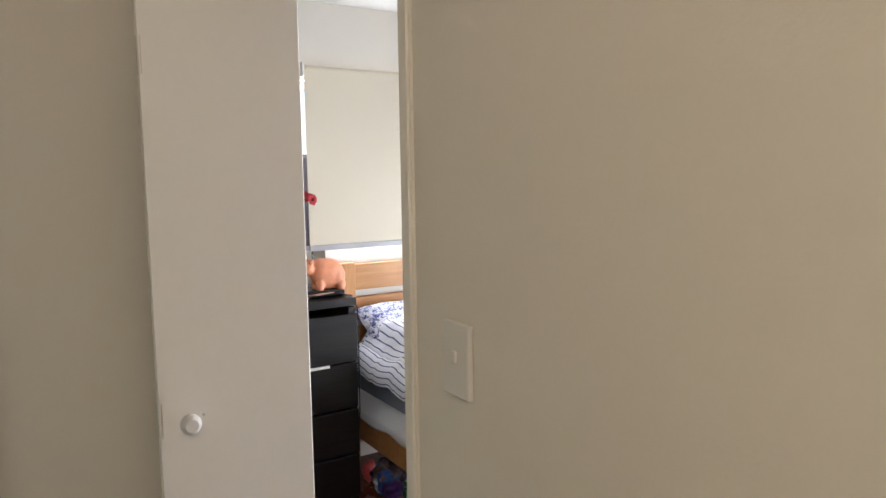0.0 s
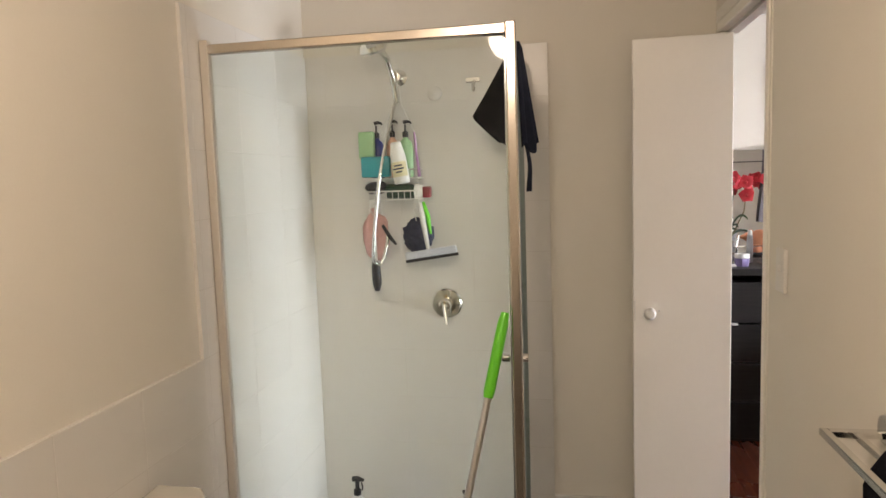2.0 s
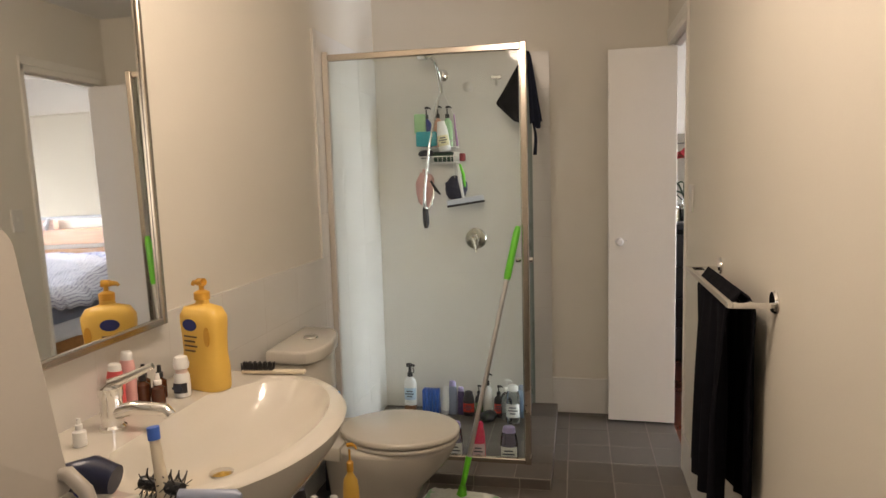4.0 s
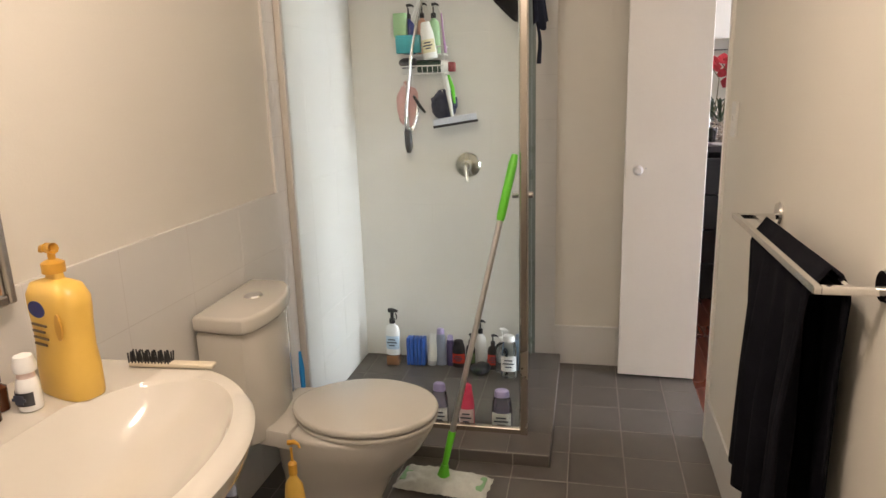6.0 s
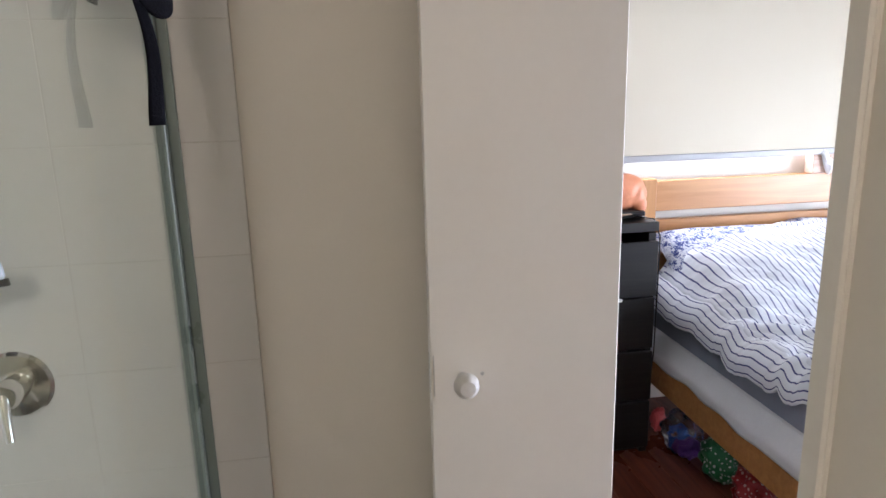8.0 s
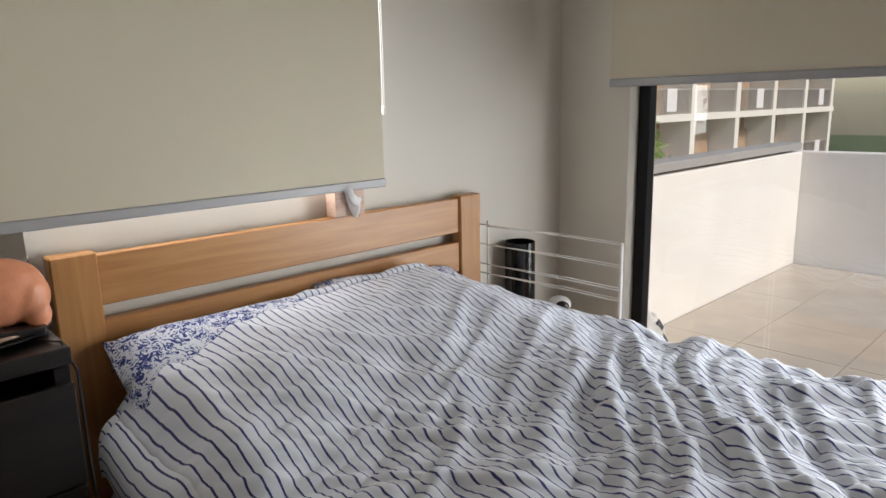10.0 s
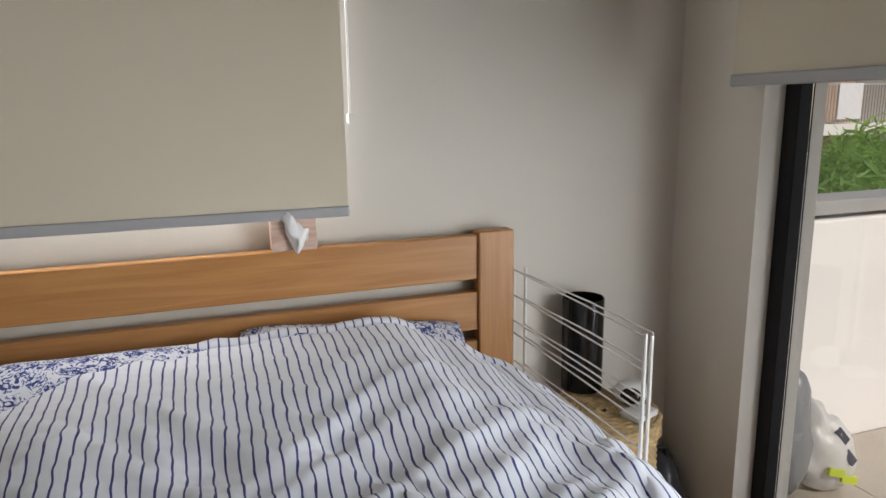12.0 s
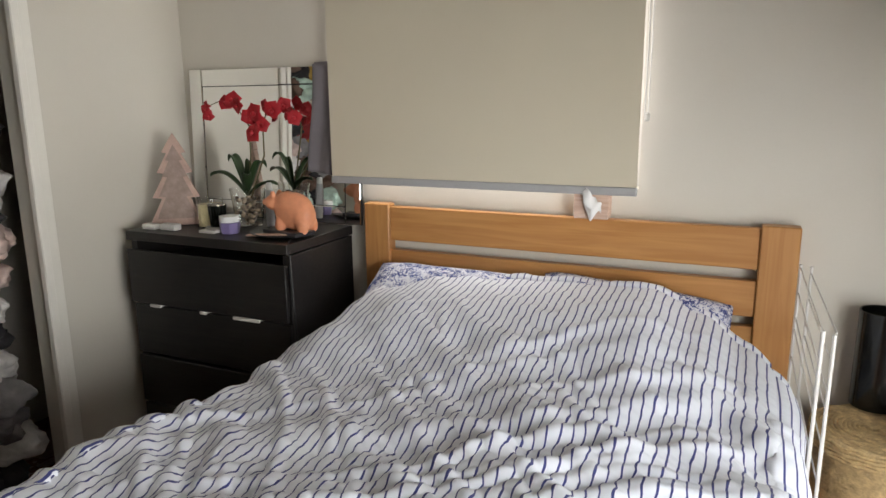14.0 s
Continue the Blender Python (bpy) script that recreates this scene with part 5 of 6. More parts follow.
def basin_things():
    t = thing("lotion_bottle", -1.475, -2.26, 0.847, "large yellow lotion pump bottle on the basin", "bottle")
    at = pose(-1.475, -2.265, 0.847, 0, 0, -18)
    pts = []
    for k in range(32):
        a = math.tau * k / 32
        c, s = math.cos(a), math.sin(a)
        pts.append((0.072 * math.copysign(abs(c) ** 0.6, c), 0.038 * math.copysign(abs(s) ** 0.7, s)))
    bm = bmesh.new()
    rows = []
    for k, z in ((0.97, 0.0), (1.0, 0.008), (1.0, 0.06), (0.93, 0.10), (0.95, 0.14), (1.0, 0.18), (0.99, 0.2), (0.8, 0.222), (0.3, 0.232), (0.26, 0.245)):
        rows.append([bm.verts.new((x * k, y * k, z)) for x, y in pts])
    for A, C in zip(rows, rows[1:]):
        for i in range(32):
            bm.faces.new((A[i], A[(i + 1) % 32], C[(i + 1) % 32], C[i]))
    bm.faces.new(rows[0][::-1])
    bm.faces.new(rows[-1])
    bmesh.ops.transform(bm, matrix=at, verts=bm.verts)
    part("body", smooth(bm, 50), YELLOW, t)
    gold = plastic("mustard", (0.62, 0.32, 0.04))
    part("collar", lathe([(0.0001, 0.243), (0.021, 0.243), (0.021, 0.262), (0.010, 0.268), (0.0001, 0.268)], 20, at), gold, t)
    bm = T([(0, 0, 0.265), (0, 0, 0.285)], 0.007, 10)
    tube(bm, [(-0.012, 0, 0.289), (0.01, 0, 0.29), (-0.03, 0, 0.287), (-0.034, 0, 0.28)], [0.010, 0.011, 0.006, 0.005], 10)
    bmesh.ops.transform(bm, matrix=at, verts=bm.verts)
    part("pump_head", smooth(bm), gold, t)
    part("badge", lathe([(0.0001, 0), (0.026, 0), (0.026, 0.002), (0.0001, 0.002)], 28, at @ pose(-0.012, -0.037, 0.178, 90, 0, 0), 0.62), NAVY, t, "navy oval badge")
    bm = bmesh.new()
    for k in range(4):
        box(bm, -0.035, 0.012 - 0.008 * (k % 2), -0.0392, -0.0368, 0.145 - k * 0.013, 0.149 - k * 0.013, m=at)
    part("print", bm, plastic("brown_ink", (0.12, 0.07, 0.03)), t, "bars of small print")
    part("grip_hole", lathe([(0.0001, 0), (0.010, 0), (0.010, 0.003), (0.0001, 0.003)], 16, at @ pose(0.048, -0.0345, 0.15, 90, 0, 0), 2.6), gold, t)
    b = thing("hair_brush", -1.36, -2.12, 0.847, "wooden-handled hairbrush with black bristles on the basin", "brush")
    part("handle", smooth(B(-0.09, 0.10, -0.012, 0.012, 0.0, 0.010, 0.004, 2, pose(-1.35, -2.13, 0.848, 0, 0, 4))), plastic("ivory", (0.66, 0.58, 0.44)), b)
    bm = bmesh.new()
    for i in range(13):
        for j in range(4):
            x, y = -0.088 + i * 0.0075, -0.010 + j * 0.0066
            tube(bm, [(x, y, 0.009), (x + 0.003 * math.sin(i * 3 + j), y, 0.032)], 0.0017, 4)
    bmesh.ops.transform(bm, matrix=pose(-1.35, -2.13, 0.848, 0, 0, 4), verts=bm.verts)
    part("bristles", bm, BLACK, b)
    g = "small bottles on the basin"
    bottle(-1.50, -2.345, 0.847, 0.021, 0.075, WHITEP, plastic("pale_pink_cap", (0.75, 0.6, 0.55)), "flip", "white roll-on deodorant with a dark label", g, DARK, 1.0)
    part_r = tagged(part("roll_on_ball", lathe([(0.0001, 0.0), (0.019, 0.0), (0.021, 0.012), (0.016, 0.03), (0.0001, 0.036)], 16, pose(-1.50, -2.345, 0.922)), WHITEP), "domed white cap of a roll-on deodorant", "cap")
    for x, y, k in ((-1.555, -2.36, 1.0), (-1.53, -2.405, 0.9), (-1.57, -2.41, 1.1), (-1.595, -2.37, 1.05)):
        bottle(x, y, 0.847, 0.017, 0.085 * k, AMBER, BLACK if k > 0.95 else WHITEP, "dropper", "small amber dropper bottle on the basin", g)
    bottle(-1.60, -2.47, 0.847, 0.024, 0.12, plastic("coral", (0.75, 0.12, 0.12)), WHITEP, "flip", "coral red bottle behind the tap", g)
    bottle(-1.595, -2.43, 0.847, 0.022, 0.14, plastic("rose", (0.75, 0.42, 0.4)), WHITEP, "flip", "pink bottle against the wall", g)
    bottle(-1.535, -2.68, 0.847, 0.014, 0.06, WHITEP, WHITEP, "dropper", "tiny white dropper bottle on the basin", g)
    s = thing("tooth_brush", -1.19, -2.91, 0.85, "electric toothbrush with a blue cap", "toothbrush")
    part("handle", T([(-1.2, -2.88, 0.85), (-1.215, -2.875, 0.955)], [0.012, 0.009], 12), plastic("ivory", (0.66, 0.58, 0.44)), s)
    part("cap", T([(-1.215, -2.875, 0.956), (-1.217, -2.874, 0.978)], [0.011, 0.011], 12), BLUE, s, "blue cap")
    d = thing("hair_dryer", -1.27, -2.9, 0.85, "navy hair dryer lying beside the basin", "hair dryer")
    part("barrel", T([(-1.40, -2.885, 0.878), (-1.34, -2.88, 0.885), (-1.30, -2.875, 0.876)], [0.024, 0.034, 0.026], 16), plastic("midnight", (0.008, 0.012, 0.04)), d)
    part("grip", T([(-1.36, -2.88, 0.862), (-1.37, -2.885, 0.85)], 0.016, 10), NAVY, d)
    h = thing("round_brush", -1.15, -2.9, 0.86, "round hairbrush with grey handle", "brush")
    part("handle", T([(-1.16, -2.895, 0.865), (-1.06, -2.885, 0.865), (-1.05, -2.884, 0.865)], [0.012, 0.013, 0.006], 12), GREY, h)
    bm = T([(-1.25, -2.87, 0.872), (-1.165, -2.88, 0.868)], 0.012, 10)
    for i in range(14):
        for j in range(6):
            a = math.tau * j / 6 + i * 0.4
            x = -1.245 + i * 0.006
            tube(bm, [(x, -2.871, 0.871), (x, -2.871 + 0.026 * math.cos(a), max(0.849, 0.871 + 0.026 * math.sin(a)))], 0.0012, 4)
    part("bristles", bm, BLACK, h)


def floor_things():
    g = "bottles on the floor beside the toilet"
    k = tagged(part("step_stool", smooth(B(-1.52, -1.14, -2.06, -1.76, 0.002, 0.20, 0.02, 3)), WHITE), "low white plastic stool holding bottles", "stool")
    z = 0.202
    for x, y, r, h, body, cap, style, lab in (
            (-1.225, -1.86, 0.028, 0.345, YELLOW, plastic("mustard", (0.62, 0.32, 0.04)), "pump", "tall yellow pump bottle"),
            (-1.16, -1.98, 0.036, 0.2, YELLOW, plastic("mustard", (0.62, 0.32, 0.04)), "pump", "short yellow pump bottle"),
            (-1.30, -1.98, 0.022, 0.11, TEAL, TEAL, "flip", "small teal bottle"),
            (-1.24, -1.94, 0.02, 0.13, clear("glass_green", (0.6, 0.8, 0.75)), BLACK, "pump", "green glass pump bottle"),
            (-1.34, -1.9, 0.02, 0.16, CREAM, WHITEP, "flip", "cream coloured bottle"),
            (-1.40, -1.88, 0.024, 0.2, DARK, GREY, "flip", "dark bottle with a grey cap"),
            (-1.29, -1.85, 0.02, 0.14, WHITEP, WHITEP, "flip", "small white bottle"),
            (-1.36, -2.0, 0.022, 0.15, plastic("rose", (0.75, 0.42, 0.4)), WHITEP, "flip", "small pink bottle"),
            (-1.20, -1.91, 0.016, 0.10, plastic("pink_red", (0.75, 0.05, 0.12)), PINK, "flip", "small pink-red bottle"),
            (-1.45, -1.95, 0.028, 0.22, BROWN, BLACK, "pump", "brown pump bottle")):
        bottle(x, y, z, r, h, body, cap, style, lab + " among others near the basin", g)
    b = thing("toilet_brush", -1.5, -1.07, 0.0, "toilet brush with blue handle in a dark glass holder", "toilet brush")
    part("holder", smooth(B(-1.60, -1.46, -1.16, -1.035, 0.002, 0.27, 0.006, 2)), DARK, b)
    part("handle", T([(-1.55, -1.06, 0.28), (-1.555, -1.05, 0.36), (-1.56, -1.045, 0.43)], [0.009, 0.011, 0.005], 10), SKY, b)
    part("brush_head", T([(-1.58, -1.10, 0.275), (-1.585, -1.10, 0.37)], [0.012, 0.008], 10), WHITE, b)


shower_bottles()
caddy()
mop()
basin_things()
floor_things()


# ---- small things in the bedroom ----
def tissue_box():
    b = thing("tissue_box", 1.8, 1.61, 1.096, "pale timber tissue box with a white tissue pulled out", "tissue box")
    part("box", B(1.738, 1.862, 1.575, 1.635, 1.097, 1.20, 0.003), PALE, b)

    def f(u, v):
        a = (u - 0.5) * 2
        n = noise.noise(Vector((u * 3.1, v * 3.7, 2.0)))
        return (1.788 + a * 0.03 * math.sin(0.5 + v * 2.2) + 0.03 * v + 0.012 * n, 1.574 - 0.02 * math.sin(v * 2.6) - 0.012 * math.cos(a * 2.5) + 0.012 * n, 1.196 - 0.085 * v + 0.014 * math.sin(u * 5 + v * 4) + 0.012 * n)
    part("tissue", sheet(16, 14, f, 0.002), mat("tissue_paper", (0.82, 0.81, 0.8), 0.95, vary=0.04, bump=0.05), b, "crumpled white tissue")


def drying_rack():
    r = thing("clothes_airer", 2.5, 1.2, 0.0, "folded white wire clothes airer beside the bed", "clothes airer")
    for k, (xa, xb) in enumerate(((2.492, 2.482), (2.518, 2.512))):
        part("post", T([(xa, 0.925 + k * 0.012, 0.0), (xa, 0.925 + k * 0.012, 0.975 - 0.01 * k)], 0.0048, 10), WHITE, r)
        part("post", T([(xb, 1.60 - k * 0.02, 0.02), (xb, 1.60 - k * 0.02, 0.985)], 0.005, 8), WHITE, r)
        for i, z in enumerate((0.968, 0.885, 0.80, 0.76, 0.665, 0.56, 0.45, 0.33)):
            part("wire", T([(xa + 0.004 * k, 0.925 + k * 0.012, z), (0.5 * (xa + xb), 1.2, z + 0.004), (xb, 1.60 - k * 0.02, z + 0.005 - 0.012 * k)], 0.0024, 6), WHITE, r)
        part("foot", T([(xa - 0.02, 0.925 + k * 0.012, 0.008), (xa + 0.03, 0.925 + k * 0.012, 0.008)], 0.008, 8), WHITE, r)


def basket():
    cx, cy, R, z0, z1 = 2.712, 1.42, 0.172, 0.0, 0.52
    b = thing("wicker_basket", cx, cy, 0.0, "round lidded seagrass basket used as a bedside table", "basket")
    bm = bmesh.new()
    rows, seg = 46, 60
    grid = []
    for j in range(rows + 1):
        z = z0 + 0.002 + 0.478 * j / rows
        ring = []
        for i in range(seg):
            a = math.tau * i / seg
            w = 0.0045 * math.sin(i * math.pi / 1.0 + j * math.pi) + 0.0065 * (1 if (i // 2 + j) % 2 else -1)
            rr = (R - 0.012) * (1 + 0.03 * math.sin(math.pi * j / rows)) + w
            ring.append(bm.verts.new((cx + rr * math.cos(a), cy + rr * math.sin(a), z)))
        grid.append(ring)
    for A, C in zip(grid, grid[1:]):
        for i in range(seg):
            bm.faces.new((A[i], A[(i + 1) % seg], C[(i + 1) % seg], C[i]))
    bm.faces.new(grid[0][::-1])
    bm.faces.new(grid[-1])
    part("body", smooth(bm, 180), WICKER, b)
    bm = bmesh.new()
    for k in range(5):
        z = 0.485 + k * 0.011
        n = 60
        pts = [(cx + (R + 0.003 * math.sin(i * math.pi / 2 + k)) * math.cos(math.tau * i / n), cy + (R + 0.003 * math.sin(i * math.pi / 2 + k)) * math.sin(math.tau * i / n), z + 0.002 * math.sin(i * 1.57 + k * 3)) for i in range(n)]
        tube(bm, pts, 0.0065, 6, True)
    for k in range(13):
        rr = R - 0.004 - k * 0.0125
        n = max(10, int(60 * rr / R))
        tube(bm, [(cx + rr * math.cos(math.tau * i / n), cy + rr * math.sin(math.tau * i / n), 0.531 + 0.002 * math.sin(i * 1.57 + k * 1.6)) for i in range(n)], 0.0072, 6, True)
    bmesh.ops.recalc_face_normals(bm, faces=bm.faces)
    part("lid", smooth(bm, 180), WICKER, b, "coiled seagrass lid")
    l = thing("table_lamp", 2.724, 1.578, 0.539, "black cylinder table lamp with a chrome base", "lamp")
    part("base", lathe([(0.0001, 0.0), (0.060, 0.0), (0.060, 0.008), (0.05, 0.012), (0.0001, 0.013)], 32, pose(2.724, 1.578, 0.539)), CHROME, l, "chrome base")
    bm = bmesh.new()
    n = 40
    rows = [(0.066, 0.548), (0.068, 0.550), (0.068, 0.862), (0.066, 0.864), (0.063, 0.862), (0.063, 0.550)]
    rings = [[bm.verts.new((2.724 + r * math.cos(math.tau * i / n), 1.578 + r * math.sin(math.tau * i / n), z)) for i in range(n)] for r, z in rows]
    for A, C in zip(rings, rings[1:] + rings[:1]):
        for i in range(n):
            bm.faces.new((A[i], A[(i + 1) % n], C[(i + 1) % n], C[i]))
    bmesh.ops.recalc_face_normals(bm, faces=bm.faces)
    shade = part("shade", smooth(bm, 30), mat("black_gloss_acrylic", (0.006, 0.006, 0.005), 0.16, vary=0.1, bump=0.0), l, "glossy black cylinder shade")
    part("diffuser", lathe([(0.0001, 0.806), (0.0625, 0.806), (0.0625, 0.809), (0.0001, 0.809)], 30, pose(2.724, 1.578, 0)), plastic("olive_diffuser", (0.22, 0.24, 0.14)), shade, "olive inner disc")
    s = thing("digital_clock", 2.82, 1.43, 0.539, "white egg-shaped bedside clock with dark face", "clock")
    part("body", blob(bmesh.new(), 2.82, 1.43, 0.577, 0.06, 0.05, 0.038, sub=4), WHITE, s)
    part("face", blob(bmesh.new(), 2.795, 1.397, 0.578, 0.034, 0.022, 0.026, sub=4, m=Matrix.Rotation(radians(-35), 4, "Z")), mat("dark_red_screen", (0.02, 0.006, 0.006), 0.08, vary=0.0, bump=0.0), s, "dark oval display")
    tagged(part("charger_box", smooth(B(-0.05, 0.05, -0.035, 0.035, 0.0, 0.022, 0.005, 2, pose(2.785, 1.335, 0.539, 0, 0, 20))), WHITE), "small flat white box on the basket", "box")


def corner_things():
    b = thing("tote_bag", 3.0, 1.52, 0.0, "black bag slumped in the corner by the wall", "bag")
    part("body", blob(bmesh.new(), 2.99, 1.53, 0.14, 0.11, 0.10, 0.16, 5, 0.35, 3), DARK, b)
    part("strap", T([(2.93, 1.5, 0.25), (2.96, 1.48, 0.33), (3.02, 1.5, 0.31), (3.05, 1.52, 0.22)], 0.010, 8), BLACK, b)
    part("buckle", T([(2.96, 1.43, 0.16), (2.985, 1.425, 0.19)], 0.012, 8), STEEL, b)
    s = thing("wall_socket", 3.0, YH - 0.004, 0.42, "white double power point on the wall", "socket")
    part("plate", B(2.955, 3.07, YH - 0.010, YH - 0.0005, 0.38, 0.455, 0.003, 2), WHITE, s)
    for x in (2.985, 3.04):
        part("switch", B(x - 0.006, x + 0.006, YH - 0.014, YH - 0.009, 0.43, 0.445, 0.002), WHITE, s)


def chest_things():
    z = 1.001
    def tree():
        t = thing("wooden_tree", -0.03, 1.5, z, "pinkish whitewashed timber Christmas tree ornament", "ornament")
        pts = [(-0.115, 0.0), (0.115, 0.0), (0.105, 0.03), (0.06, 0.12), (0.10, 0.125), (0.045, 0.23), (0.075, 0.235), (0.03, 0.32), (0.05, 0.325), (0.0, 0.41)]
        full = pts + [(-x, y) for x, y in pts[2:-1][::-1]]
        full = full[0:1] + full[1:]
        m = Matrix.Translation((0.066, 1.35, z)) @ Matrix.Rotation(radians(38), 4, "Z") @ Matrix.Rotation(radians(84), 4, "X") @ Matrix.Scale(0.96, 4)
        part("board", outline(full, 0.0, 0.02, 0.0, m), mat("whitewashed_pink_timber", (0.52, 0.36, 0.30), 0.8, vary=0.25, scale=10, bump=0.05), t)
        part("bark_panel", outline([(x * 0.72, 0.03 + y * 0.8) for x, y in full], 0.021, 0.024, 0.0, m), mat("grey_timber", (0.36, 0.27, 0.23), 0.9, vary=0.35, scale=25), t)
    tree()
    c = thing("candle", 0.215, 1.385, z, "cream candle in a glass jar", "candle")
    part("wax", lathe([(0.0001, 0.004), (0.05, 0.004), (0.05, 0.095), (0.0001, 0.096)], 24, pose(0.215, 1.385, z)), plastic("wax", (0.78, 0.66, 0.38)), c)
    g = part("jar", lathe([(0.0001, 0.0), (0.054, 0.0), (0.055, 0.12), (0.0525, 0.12), (0.0515, 0.003), (0.0001, 0.003)], 28, pose(0.215, 1.385, z)), VASE, c)
    g.visible_shadow = False
    for x, y, w, h in ((0.035, 1.23, 0.035, 0.022), (0.125, 1.245, 0.042, 0.026), (0.33, 1.25, 0.04, 0.012)):
        tagged(part("small_box", smooth(B(x - w, x + w, y - 0.02, y + 0.02, z, z + h, 0.004, 2)), WHITE), "small white box on the chest", "box", "small boxes on the chest")
    j = thing("dark_candle", 0.29, 1.36, z, "black glass tumbler candle on a white coaster", "candle")
    part("coaster", lathe([(0.0001, 0), (0.055, 0), (0.055, 0.008), (0.0001, 0.009)], 6, pose(0.29, 1.345, z)), WHITE, j, "white hexagonal coaster")
    part("tumbler", lathe([(0.0001, 0.010), (0.03, 0.010), (0.038, 0.1), (0.036, 0.1), (0.029, 0.02), (0.0001, 0.02)], 26, pose(0.29, 1.345, z)), mat("black_glass", (0.01, 0.012, 0.01), 0.08, vary=0.0, bump=0.0), j)
    part("rim", lathe([(0.0375, 0.1), (0.039, 0.1), (0.039, 0.103), (0.0375, 0.103)], 26, pose(0.29, 1.345, z)), FRAME, j, "thin gold rim")
    p = thing("cream_jar", 0.41, 1.28, z, "small purple and white jar", "jar")
    part("body", lathe([(0.0001, 0), (0.036, 0), (0.042, 0.03), (0.042, 0.045), (0.0001, 0.046)], 7, pose(0.41, 1.28, z)), plastic("purple_pattern", (0.22, 0.18, 0.36)), p)
    part("lid", lathe([(0.0001, 0.047), (0.04, 0.047), (0.04, 0.07), (0.0001, 0.071)], 20, pose(0.41, 1.28, z)), WHITEP, p)
    bottle(0.49, 1.44, z, 0.018, 0.19, plastic("silver", (0.5, 0.5, 0.52)), WHITEP, "flip", "slim silver spray bottle on the chest", "", None, 1.0)
    t = thing("tray", 0.6, 1.32, z, "round dark tray with stacked books under the lamp", "tray")
    part("plate", lathe([(0.0001, 0.0), (0.09, 0.0), (0.135, 0.012), (0.137, 0.016), (0.09, 0.006), (0.0001, 0.005)], 36, pose(0.64, 1.32, z), 0.8), BLACK, t)
    part("base_slab", smooth(B(-0.1, 0.1, -0.05, 0.05, 0.008, 0.026, 0.003, 1, pose(0.67, 1.32, z, 0, 0, -14))), DARK, t)
    part("plank", smooth(B(-0.115, 0.115, -0.022, 0.008, 0.009, 0.016, 0.003, 1, pose(0.64, 1.27, z, 0, -3, 10))), PALE, t, "pale timber strip")
    bm = bmesh.new()
    for x, y, zz, rx, ry, rz in ((0, 0, 0.075, 0.085, 0.05, 0.075), (-0.03, 0, 0.085, 0.06, 0.047, 0.068), (0.04, 0, 0.06, 0.05, 0.05, 0.06), (-0.095, 0, 0.105, 0.04, 0.034, 0.032), (-0.13, 0, 0.105, 0.022, 0.018, 0.016), (-0.085, 0.022, 0.14, 0.012, 0.010, 0.014), (-0.085, -0.022, 0.14, 0.012, 0.010, 0.014), (-0.05, 0.028, 0.025, 0.022, 0.02, 0.035), (-0.05, -0.028, 0.025, 0.022, 0.02, 0.035), (0.055, 0.03, 0.022, 0.026, 0.022, 0.035), (0.055, -0.03, 0.022, 0.026, 0.022, 0.035)):
        blob(bm, x, y, zz, rx, ry, rz, 1, 0.05, 3)
    bmesh.ops.transform(bm, matrix=pose(0.70, 1.325, z + 0.024, 0, 0, 0), verts=bm.verts)
    ob = part("animal_lamp", bm, ORANGE)
    tagged(ob, "salmon orange salt stone animal lamp on the tray", "salt lamp")
    mod = ob.modifiers.new("melt", "REMESH")
    mod.mode, mod.voxel_size, mod.use_smooth_shade = "VOXEL", 0.006, True
    tagged(part("cable", T([(0.72, 1.27, z + 0.004), (0.765, 1.19, z + 0.006), (0.783, 1.17, z - 0.06), (0.785, 1.175, 0.75), (0.79, 1.19, 0.45), (0.79, 1.25, 0.02)], 0.003, 6), BLACK), "black lamp cable hanging over the chest edge", "cable")


